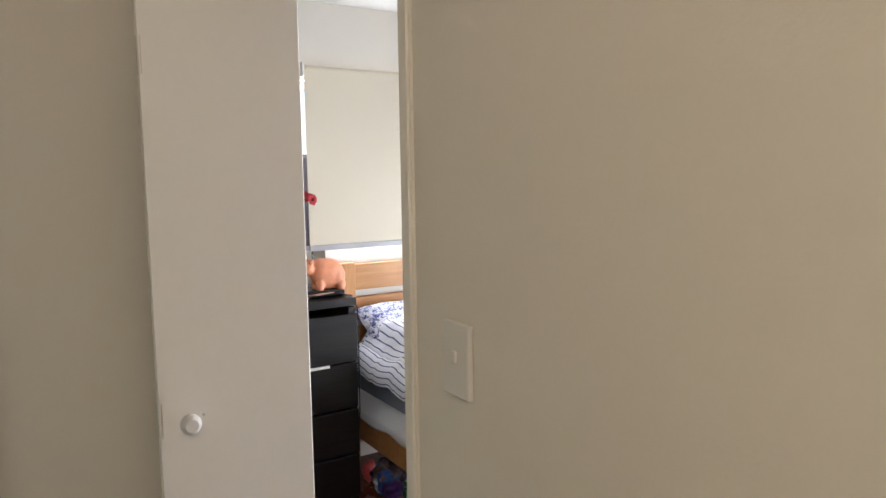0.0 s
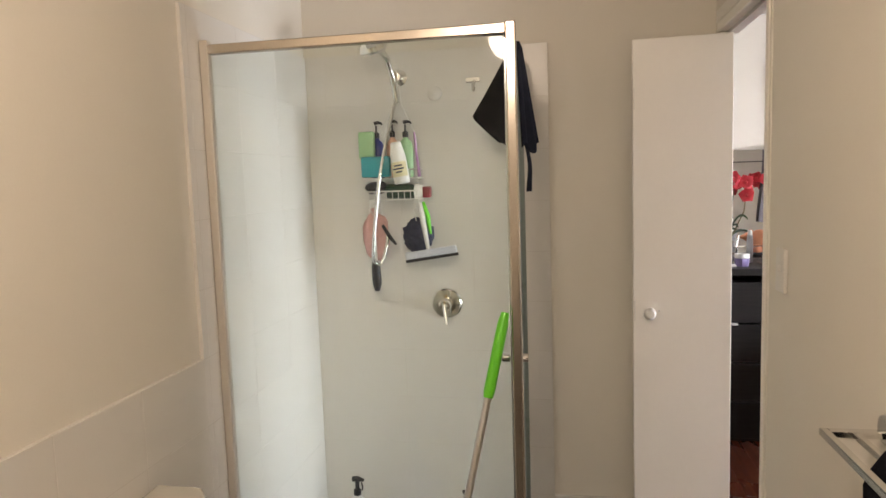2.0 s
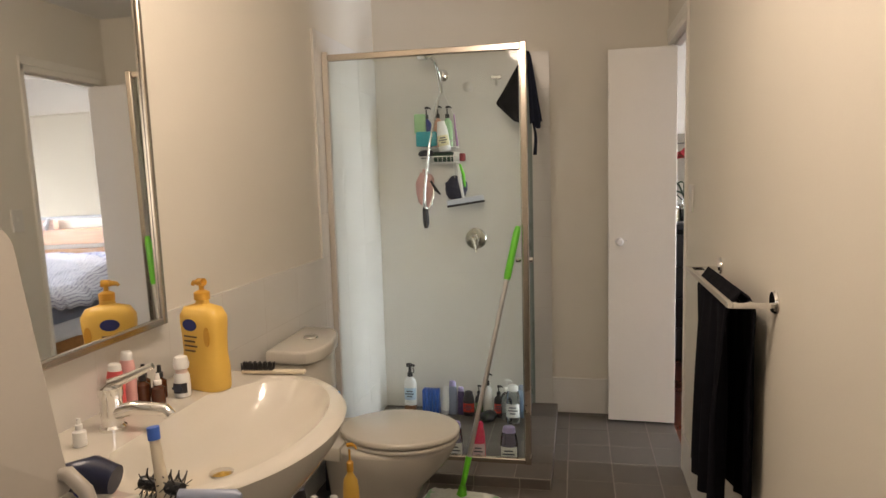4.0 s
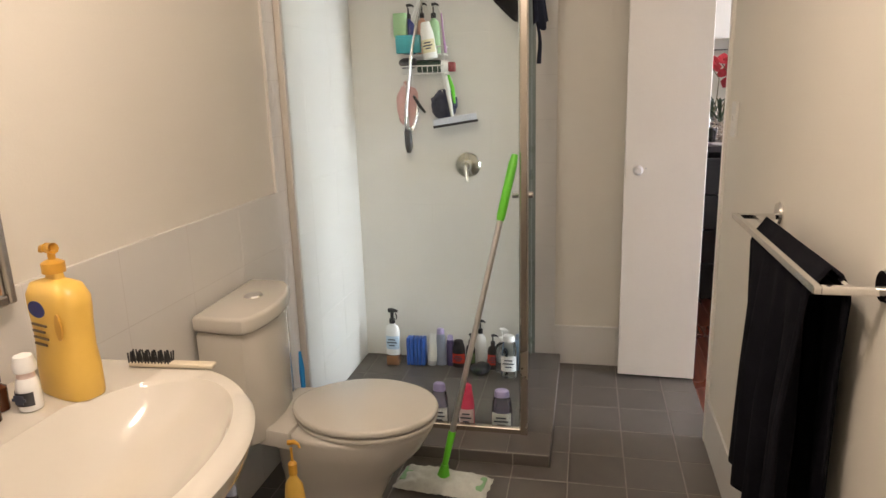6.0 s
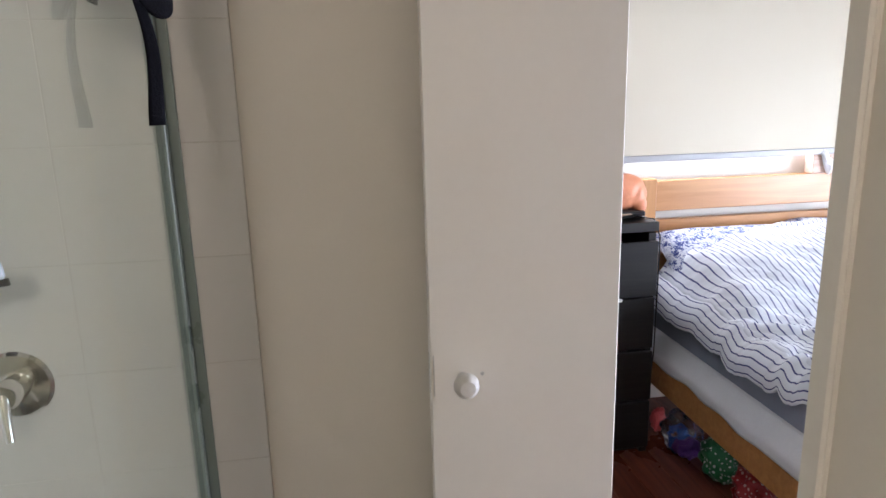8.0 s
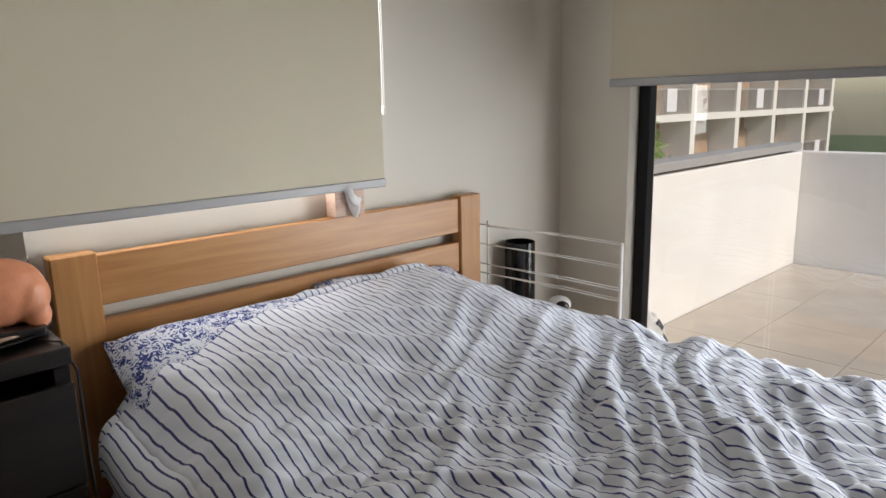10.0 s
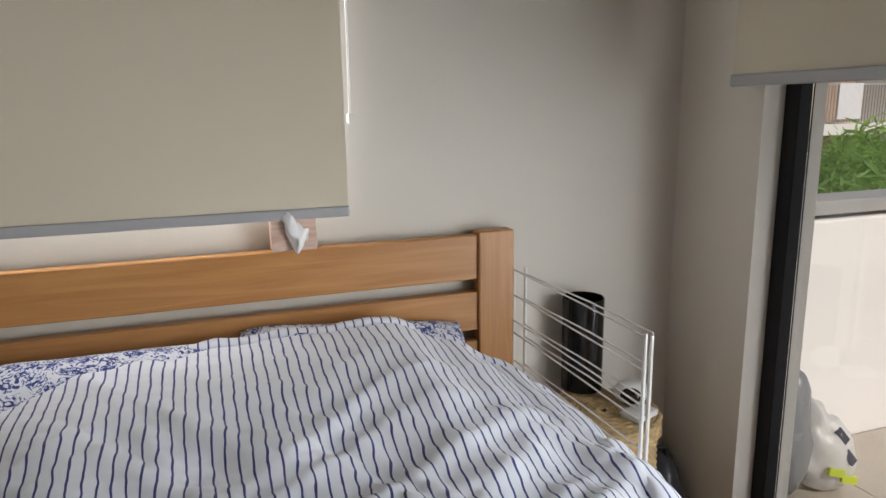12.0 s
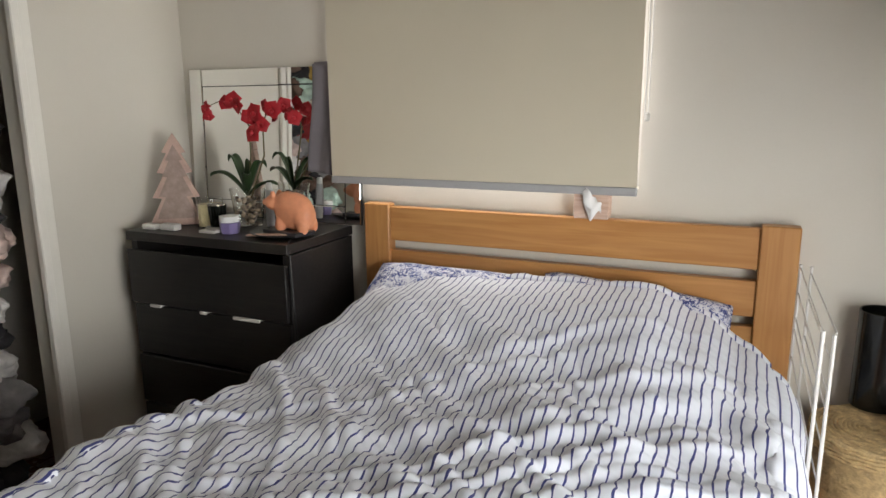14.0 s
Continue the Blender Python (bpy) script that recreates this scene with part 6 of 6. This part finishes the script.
def orchid():
    o = thing("orchid", 0.36, 1.45, 1.001, "red artificial orchid in a glass vase of pebbles", "plant")
    x, y, z = 0.36, 1.46, 1.001
    g = part("vase", lathe([(0.0001, 0.0), (0.055, 0.0), (0.075, 0.16), (0.073, 0.16), (0.0535, 0.004), (0.0001, 0.004)], 32, pose(x, y, z)), VASE, o, "clear glass vase")
    g.visible_shadow = False
    bm = bmesh.new()
    rnd = random.Random(4)
    for k in range(70):
        zz = rnd.uniform(0.012, 0.125)
        rr = rnd.uniform(0, 0.046 + zz * 0.09)
        a = rnd.uniform(0, math.tau)
        s = rnd.uniform(0.009, 0.015)
        blob(bm, x + rr * math.cos(a), y + rr * math.sin(a), z + zz, s, s * 0.9, s * 0.7, k, 0.2, 1)
    m = mat("river_pebble", (0.28, 0.22, 0.17), 0.6, vary=0.3, scale=40)
    nt = m.node_tree
    geo = nt.nodes.new("ShaderNodeNewGeometry")
    ramp = nt.nodes.new("ShaderNodeValToRGB")
    ramp.color_ramp.elements[0].color, ramp.color_ramp.elements[1].color = (0.08, 0.06, 0.05, 1), (0.55, 0.42, 0.3, 1)
    nt.links.new(geo.outputs["Random Per Island"], ramp.inputs[0])
    nt.links.new(ramp.outputs[0], nt.nodes["Principled BSDF"].inputs["Base Color"])
    part("pebbles", bm, m, o)
    for k, (a, L, up) in enumerate(((200, 0.22, 0.10), (165, 0.14, 0.17), (-10, 0.15, 0.15), (25, 0.18, 0.06), (100, 0.1, 0.15), (-60, 0.14, 0.10))):
        c, s = math.cos(radians(a)), math.sin(radians(a)) * 0.6

        def f(u, v, c=c, s=s, L=L, up=up):
            w = 0.024 * math.sin(math.pi * min(1, v * 0.93 + 0.05)) ** 0.7 * (u - 0.5) * 2
            d = L * v
            h = 0.12 + up * math.sin(v * 2.1)
            return (x + c * d * 0.8 - s * w, min(y + s * d * 0.8 + c * w, 1.585), z + h + 0.012 * abs(u - 0.5) * 2)
        part("leaf", sheet(6, 14, f, 0.002), LEAF, o)
    stems = []
    for sx, pts in ((-1, [(0, 0, 0.1), (0.03, 0.0, 0.3), (0.04, -0.01, 0.42), (-0.02, -0.02, 0.51), (-0.09, -0.02, 0.525), (-0.17, -0.02, 0.5)]), (1, [(0.01, 0, 0.1), (0.1, 0.0, 0.3), (0.11, -0.01, 0.42), (0.15, -0.02, 0.5), (0.23, -0.02, 0.51), (0.30, -0.02, 0.47)])):
        P = [(x + a, y + b, z + c) for a, b, c in pts]
        part("stem", T(P, [0.004, 0.0035, 0.003, 0.0025, 0.002, 0.0015], 8), STEM, o)
        stems.append(P)
    spots = [(-0.17, 0.49, 0.7), (-0.145, 0.465, 0.8), (-0.13, 0.51, 0.6), (-0.06, 0.515, 1.0), (-0.01, 0.525, 1.2), (0.03, 0.505, 1.1), (0.06, 0.46, 1.2), (0.10, 0.475, 1.3), (0.10, 0.395, 1.35), (0.12, 0.425, 1.0), (0.16, 0.50, 1.0), (0.20, 0.49, 1.2), (0.235, 0.505, 1.0), (0.27, 0.47, 1.0), (0.305, 0.455, 1.0)]
    for k, (a, h, s) in enumerate(spots):
        bm = bmesh.new()
        for i in range(5):
            ang = math.tau * i / 5 + k
            c, sn = math.cos(ang), math.sin(ang)
            L, w = 0.034 * s, 0.021 * s
            vs = [bm.verts.new(p) for p in ((0, 0, 0), (c * L * 0.55 - sn * w, -0.008, sn * L * 0.55 + c * w), (c * L, -0.002 + 0.008 * math.sin(i * 2 + k), sn * L), (c * L * 0.55 + sn * w, -0.008, sn * L * 0.55 - c * w), (c * L * 0.55, -0.016, sn * L * 0.55))]
            for tri in ((0, 1, 4), (1, 2, 4), (2, 3, 4), (3, 0, 4)):
                bm.faces.new([vs[q] for q in tri])
        blob(bm, 0, -0.012, -0.004, 0.007 * s, 0.01 * s, 0.009 * s, k, 0.2, 1)
        rot = Matrix.Rotation(radians(28 * math.sin(k * 2.3)), 4, "Z") @ Matrix.Rotation(radians(22 * math.sin(k * 1.3)), 4, "X")
        bmesh.ops.transform(bm, matrix=Matrix.Translation((x + a, y - 0.025 - 0.015 * (k % 3), z + h)) @ rot, verts=bm.verts)
        part("flower", bm, RED, o)


def wardrobe_clothes():
    rnd = random.Random(11)
    cols = {"dark": (0.02, 0.018, 0.02), "white": (0.6, 0.58, 0.56), "grey": (0.2, 0.19, 0.19), "mint": (0.42, 0.55, 0.48), "red": (0.25, 0.02, 0.02), "brown": (0.12, 0.07, 0.05), "ochre": (0.4, 0.25, 0.06), "blush": (0.5, 0.38, 0.34)}
    mats = {k: mat("clothes_" + k, c, 0.95, vary=0.25, scale=18, bump=0.06) for k, c in cols.items()}
    order = list(cols)
    for k in range(4):
        z = 0.42 + k * 0.46
        sh = part("shelf", B(-0.79, -0.42, 0.13, 0.83, z - 0.02, z, 0.002), TRIM)
        tagged(sh, "white wardrobe shelf heaped with clothes", "shelf", "shelves in the wardrobe")
    for k in range(17):
        z = 0.0 + k * 0.115
        for i in range(4):
            c = order[rnd.randrange(len(order))] if rnd.random() > 0.15 else "dark"
            rx, ry, rz = rnd.uniform(0.13, 0.2), rnd.uniform(0.10, 0.15), rnd.uniform(0.075, 0.105)
            x, y = rnd.uniform(-0.38, -0.32), 0.25 + 0.46 * i / 3 + rnd.uniform(-0.03, 0.03)
            bm = bmesh.new()
            for v in bmesh.ops.create_icosphere(bm, subdivisions=4, radius=1.0)["verts"]:
                n = 1 + 0.35 * noise.noise(v.co * 1.6 + Vector((k * 5, i * 3, 1))) - 0.3 * abs(noise.noise(v.co * 4 + Vector((i, k, 3))))
                v.co = Vector((min(x + v.co.x * rx * n, -0.16), min(max(y + v.co.y * ry * n, 0.13), 0.84), max(0.002, z + 0.07 + v.co.z * rz * n)))
            tagged(part("folded_garment", smooth(bm, 180), mats[c]), c + " garment crumpled in the open wardrobe", "clothes", "clothes in the wardrobe")


def dotted(name, ground, dot):
    """Shiny wrapping film printed with round dots."""
    m = mat(name, ground, 0.3, vary=0.15, scale=20, bump=0.05)
    nt = m.node_tree
    tc = nt.nodes.new("ShaderNodeTexCoord")
    v = node(nt, "TexVoronoi", Scale=48.0, Randomness=0.35)
    nt.links.new(tc.outputs["Object"], v.inputs["Vector"])
    ramp = nt.nodes.new("ShaderNodeValToRGB")
    e = ramp.color_ramp.elements
    e[0].position, e[0].color = 0.26, (*dot, 1)
    e[1].position, e[1].color = 0.30, (*ground, 1)
    nt.links.new(v.outputs["Distance"], ramp.inputs[0])
    nt.links.new(ramp.outputs[0], nt.nodes["Principled BSDF"].inputs["Base Color"])
    return m


def under_bed():
    g = "bags under the bed"
    green, red = dotted("green_dotted_film", (0.015, 0.16, 0.06), (0.7, 0.72, 0.7)), dotted("red_dotted_film", (0.3, 0.015, 0.02), (0.6, 0.45, 0.4))
    for x, y, rx, ry, rz, m, lab in ((0.90, 1.33, 0.035, 0.035, 0.06, plastic("coral", (0.75, 0.12, 0.12)), "red packet under the bed"),
                                     (0.91, 1.14, 0.085, 0.10, 0.10, clear("bag", (0.85, 0.86, 0.9), 0.25), "crumpled clear plastic bag under the bed"),
                                     (0.915, 1.10, 0.05, 0.055, 0.045, plastic("violet", (0.16, 0.05, 0.3)), "purple packet inside a clear bag"),
                                     (0.93, 1.17, 0.03, 0.03, 0.05, BLUE, "blue packet inside a clear bag"),
                                     (0.95, 0.93, 0.06, 0.10, 0.085, green, "green bag with white dots under the bed"),
                                     (0.96, 0.72, 0.06, 0.10, 0.075, red, "dark red dotted bag under the bed")):
        bm = bmesh.new()
        for v in bmesh.ops.create_icosphere(bm, subdivisions=4, radius=1.0)["verts"]:
            n = 1 + 0.3 * noise.noise(v.co * 2.1 + Vector((x * 9, y * 7, 1))) - 0.35 * abs(noise.noise(v.co * 5.0 + Vector((y * 9, 1, x))))
            v.co = Vector((x + v.co.x * rx * n, y + v.co.y * ry * n, max(0.001, rz * 0.9 + v.co.z * rz * n)))
        tagged(part("plastic_bag", smooth(bm, 60), m), lab, "bag", g)


tissue_box()
drying_rack()
basket()
corner_things()
chest_things()
orchid()
wardrobe_clothes()
under_bed()


# ---- beyond the terrace ----
def potting_bag():
    b = thing("compost_bag", 3.83, 1.54, -0.045, "printed white plastic compost bag on the terrace", "bag")
    bm = bmesh.new()
    for v in bmesh.ops.create_icosphere(bm, subdivisions=4, radius=1.0)["verts"]:
        n = 1 + 0.15 * noise.noise(v.co * 2.5)
        t = (v.co.z + 1) / 2
        v.co = Vector((v.co.x * 0.16 * n * (1.1 - 0.6 * t) + 3.83 - 0.09 * t, v.co.y * 0.12 * n + 1.54, -0.043 + 0.38 * t * n * (1 if t > 0 else 0)))
    for v in bm.verts:
        v.co.z = max(v.co.z, -0.043)
    part("sack", smooth(bm, 180), mat("printed_plastic_sack", (0.7, 0.7, 0.68), 0.3, vary=0.1, scale=9, bump=0.1), b)
    ink, lim = plastic("ink", (0.06, 0.07, 0.1)), plastic("lime_print", (0.5, 0.6, 0.05))
    for k, (dz, dx, m) in enumerate(((0.24, 0.0, ink), (0.15, 0.03, ink), (0.10, -0.04, lim), (0.06, 0.02, lim))):
        part("print", B(-0.035, 0.035, -0.006, 0.006, -0.015, 0.015, m=pose(3.80 + dx - dz * 0.1, 1.412 + dz * 0.1, dz, -10, 50 if m is ink else 15, -8)), m, b, "bar of bold print")
    g = thing("grey_bag", 3.55, 1.5, -0.045, "grey plastic bag slumped beside the compost bag", "bag")
    part("sack", blob(bmesh.new(), 3.63, 1.58, 0.21, 0.12, 0.12, 0.26, 7, 0.3, 3), plastic("grey_film", (0.3, 0.31, 0.32), 0.25), g)


def facade():
    """The flats across the way: white frame of slabs and piers, brick between, with balconies."""
    brick = mat("pale_brick", (0.42, 0.29, 0.2), 0.9, vary=0.2, scale=3, bump=0.02)
    slab = mat("white_concrete", (0.78, 0.76, 0.72), 0.85, vary=0.06, scale=1)
    dark = mat("dark_window_glass", (0.06, 0.08, 0.1), 0.08, vary=0.1, bump=0.0)
    y = 13.0
    h = thing("apartment_building", 20, y, -6.0, "white and brick apartment building with balconies", "building")
    part("wall", B(6, 46, y + 1.4, y + 1.8, -6.0, 10.0), brick, h)
    part("roof", B(5.5, 46.5, y - 0.2, y + 9, 10.0, 10.4), slab, h)
    bays = [6 + 4.4 * k for k in range(10)]
    for z in (-2.3, 0.6, 3.5, 6.4):
        part("balcony_slab", B(6, 46, y, y + 1.45, z, z + 0.28), slab, h)
    for x in bays:
        part("pier", B(x - 0.22, x + 0.22, y + 0.02, y + 1.42, -6.0, 10.0), slab, h)
    for z in (-5.3, -2.0, 0.9, 3.8):
        for k, x in enumerate(bays[:-1]):
            w = part("window", B(x + 0.5, x + 1.75, y + 1.34, y + 1.41, z, z + 2.15), slab, h)
            part("pane", B(x + 0.6, x + 1.65, y + 1.31, y + 1.35, z + 0.1, z + 2.05), dark, w, "dark window pane")
            if z > -3:
                bm = bmesh.new()
                box(bm, x + 0.25, x + 4.12, y + 0.05, y + 0.09, z + 0.95, z + 1.0)
                for i in range(38):
                    box(bm, x + 0.3 + i * 0.1, x + 0.315 + i * 0.1, y + 0.06, y + 0.08, z, z + 0.95)
                part("railing", bm, BLINDBAR, h)
                if k % 3 != 1:
                    part("screen", B(x + 2.3, x + 4.0, y + 1.2, y + 1.3, z, z + 1.9), brick, h)
                if k % 2 == 0:
                    l = part("laundry", B(x + 2.1, x + 2.9, y + 0.02, y + 0.05, z + 0.1, z + 1.0), VALANCE, h, "white washing on the railing")


def tree(x, y, z, height, spread, seed, color, name, label):
    rnd = random.Random(seed)
    t = thing(name, x, y, z, label, "tree")
    bm = T([(x, y, z), (x + 0.1, y, z + height * 0.4), (x, y + 0.1, z + height * 0.75)], [0.14, 0.10, 0.05], 8)
    for k in range(9):
        a = k * 2.4
        z0 = z + height * (0.42 + 0.025 * k)
        tube(bm, [(x, y, z0), (x + spread * 0.4 * math.cos(a), y + spread * 0.4 * math.sin(a), z0 + height * 0.04), (x + spread * 0.8 * math.cos(a), y + spread * 0.8 * math.sin(a), z0 + height * 0.06)], [0.05, 0.03, 0.012], 6)
    part("trunk", bm, mat(name + "_bark", (0.12, 0.09, 0.06), 0.9, vary=0.3), t)
    verts, faces = [], []
    for k in range(9000):
        a, c = rnd.uniform(0, math.tau), rnd.uniform(-1, 1)
        r = rnd.random() ** 0.4
        lump = 0.75 + 0.4 * noise.noise(Vector((math.cos(a) * 1.5, math.sin(a) * 1.5, c * 1.5 + seed)))
        p = Vector((x + spread * r * lump * math.cos(a) * math.sqrt(1 - c * c), y + spread * r * lump * math.sin(a) * math.sqrt(1 - c * c), z + height * 0.72 + spread * 0.85 * c * r * lump))
        d = Vector((rnd.uniform(-1, 1), rnd.uniform(-1, 1), rnd.uniform(-0.9, 0.5))).normalized()
        s = d.cross(Vector((rnd.uniform(-1, 1), rnd.uniform(-1, 1), rnd.uniform(-1, 1)))).normalized()
        L, w = rnd.uniform(0.12, 0.24), rnd.uniform(0.009, 0.018)
        i = len(verts)
        verts += [p, p + d * L * 0.5 + s * w, p + d * L, p + d * L * 0.5 - s * w]
        faces.append((i, i + 1, i + 2, i + 3))
    me = bpy.data.meshes.new("crown")
    me.from_pydata(verts, [], faces)
    m = mat(name + "_leaf", color, 0.5, vary=0.35, scale=3, bump=0.0)
    nt = m.node_tree
    thin = nt.nodes.new("ShaderNodeBsdfTranslucent")
    thin.inputs["Color"].default_value = (color[0] * 1.5, color[1] * 1.4, color[2], 1)
    both = nt.nodes.new("ShaderNodeMixShader")
    both.inputs[0].default_value = 0.5
    nt.links.new(nt.nodes["Principled BSDF"].outputs[0], both.inputs[1])
    nt.links.new(thin.outputs[0], both.inputs[2])
    nt.links.new(both.outputs[0], nt.nodes["Material Output"].inputs["Surface"])
    me.materials.append(m)
    ob = new("crown", me)
    ob.parent = t
    ob.matrix_parent_inverse = base_of(t).inverted()


potting_bag()
facade()
tree(7.6, 4.3, -6.0, 9.1, 1.1, 3, (0.24, 0.40, 0.09), "garden_tree", "feathery light green garden tree below the terrace")
tree(6.35, 3.9, -6.0, 8.95, 0.95, 8, (0.19, 0.34, 0.08), "garden_shrub", "tall green garden shrub behind the terrace wall")


# ---- tiles and boards ----
def piece(w, h, d, bevel):
    """A slab w by h with its face at +z and chamfered edges."""
    verts = [(0, 0, -d), (w, 0, -d), (w, h, -d), (0, h, -d), (0, 0, -bevel), (w, 0, -bevel), (w, h, -bevel), (0, h, -bevel),
             (bevel, bevel, 0), (w - bevel, bevel, 0), (w - bevel, h - bevel, 0), (bevel, h - bevel, 0)]
    faces = [(4, 5, 9, 8), (5, 6, 10, 9), (6, 7, 11, 10), (7, 4, 8, 11), (8, 9, 10, 11), (0, 1, 5, 4), (1, 2, 6, 5), (2, 3, 7, 6), (3, 0, 4, 7)]
    me = bpy.data.meshes.new("piece")
    me.from_pydata(verts, [], faces)
    return me


MADE = {}


def lay(name, material, parent, m, w, h, d=0.008):
    key = (name, material.name, round(w, 4), round(h, 4), round(d, 4))
    if key not in MADE:
        MADE[key] = piece(w, h, d, 0.0006 if material is TILE else 0.0015)
        MADE[key].materials.append(material)
    ob = new(name, MADE[key])
    ob.parent = parent
    ob.matrix_parent_inverse = base_of(parent).inverted()
    ob.matrix_basis = m
    return ob


def tiled(parent, material, origin, u, v, us, vs, gap=0.003, d=0.008, name="tile", skip=None):
    """Tiles between the joint lines us and vs on the plane through origin along u and v."""
    u, v, o = Vector(u), Vector(v), Vector(origin)
    n = u.cross(v)
    for a, b in zip(us, us[1:]):
        for c, e in zip(vs, vs[1:]):
            if skip and skip(a, b, c, e):
                continue
            p = o + u * (a + gap / 2) + v * (c + gap / 2)
            tilt = random.uniform(-0.0004, 0.0004)
            m = Matrix(((u.x, v.x, n.x, p.x + n.x * tilt), (u.y, v.y, n.y, p.y + n.y * tilt), (u.z, v.z, n.z, p.z + n.z * tilt), (0, 0, 0, 1)))
            lay(name, material, parent, m, b - a - gap, e - c - gap, d)


R = 0.207
ROWS = [R * k for k in range(0, 11)]


def tiling():
    w = bpy.data.objects["wall_shower"]
    # joints on the shower wall
    structure("grout_shower", B(XL + 0.001, -0.632, -0.0110, -0.0002, 0.0, R * 10), GROUT, "white grout bed of the shower tiles")
    tiled(w, TILE, (0, -0.0115, 0), (1, 0, 0), (0, 0, 1), [XL + 0.012, -1.555, -1.252, -0.949, -0.632], ROWS, 0.002)
    structure("grout_skirting", B(-0.632, -0.002, -0.005, -0.0002, -0.005, R), GROUT, "white grout bed of the skirting tiles")
    tiled(w, TILE, (0, -0.0105, 0), (1, 0, 0), (0, 0, 1), [-0.632, -0.33, -0.002], [0.0, R], 0.002)
    ww = bpy.data.objects["wall_west"]
    structure("grout_west", B(XL + 0.0002, XL + 0.0110, -0.96, -0.012, 0.0, R * 10), GROUT, "white grout bed of the shower side tiles")
    tiled(ww, TILE, (XL + 0.0115, 0, 0), (0, 1, 0), (0, 0, 1), [-0.96, -0.93, -0.628, -0.325, -0.012], ROWS, 0.002)
    structure("grout_dado", B(XL + 0.0002, XL + 0.0110, YB, -0.96, 0.0, R * 5), GROUT, "white grout bed of the dado tiles")
    tiled(ww, TILE, (XL + 0.0115, 0, 0), (0, 1, 0), (0, 0, 1), [YB + 0.003] + [-0.96 - 0.305 * k for k in range(13, -1, -1)], [R * k for k in range(6)], 0.002)
    wb = bpy.data.objects["wall_between"]
    tiled(wb, TILE, (-0.0095, 0, 0), (0, -1, 0), (0, 0, 1), [0.717 + 0.303 * k for k in range(15)], [-0.003, R * 0.9], 0.003)
    f = bpy.data.objects["floor"]
    tiled(f, FTILE, (0, 0, 0.0), (1, 0, 0), (0, 1, 0), [XL, -1.57] + [-0.535 - R * k for k in range(4, -1, -1)] + [-0.328, -0.121, 0.03], [YB] + [-0.062 - R * k for k in range(24, -1, -1)] + [-0.002], 0.004)
    h = bpy.data.objects["hob"]
    tiled(h, FTILE, (0, 0, 0.053), (1, 0, 0), (0, 1, 0), [-0.766, -0.603], [-1.012, -0.85, -0.643, -0.436, -0.229, -0.012], 0.003)
    tiled(h, FTILE, (0, 0, 0.053), (1, 0, 0), (0, 1, 0), [XL + 0.014, -1.57, -1.363, -1.156, -0.949, -0.766], [-1.012, -0.85], 0.003)
    tiled(h, FTILE, (0, -1.014, 0), (1, 0, 0), (0, 0, 1), [XL + 0.014, -1.363, -1.156, -0.949, -0.742, -0.605], [0.0, 0.051], 0.003, 0.006)
    tiled(h, FTILE, (-0.603, 0, 0), (0, 1, 0), (0, 0, 1), [-1.012, -0.85, -0.643, -0.436, -0.229, -0.012], [0.0, 0.051], 0.003, 0.006)
    fb = bpy.data.objects["floor_bedroom"]
    tiled(fb, JARRAH, (0, 0, 0.0), (1, 0, 0), (0, 1, 0), [0.03] + [0.13 + 0.13 * k for k in range(24)], [-2.6, -0.9, 0.5, 1.66], 0.0015, 0.014, "board")
    tiled(fb, JARRAH, (0, 0, 0.0), (1, 0, 0), (0, 1, 0), [-0.78, -0.65, -0.52, -0.39, -0.26, -0.13, 0.03], [0.125, 1.66], 0.0015, 0.014, "board")
    t = bpy.data.objects["terrace"]
    tiled(t, TERRACE, (0, 0, -0.036), (1, 0, 0), (0, 1, 0), [3.375] + [3.95 + 0.6 * k for k in range(6)], [-2.9, -2.3, -1.7, -1.1, -0.5, 0.1, 0.7, 1.3, 1.815], 0.004)


tiling()
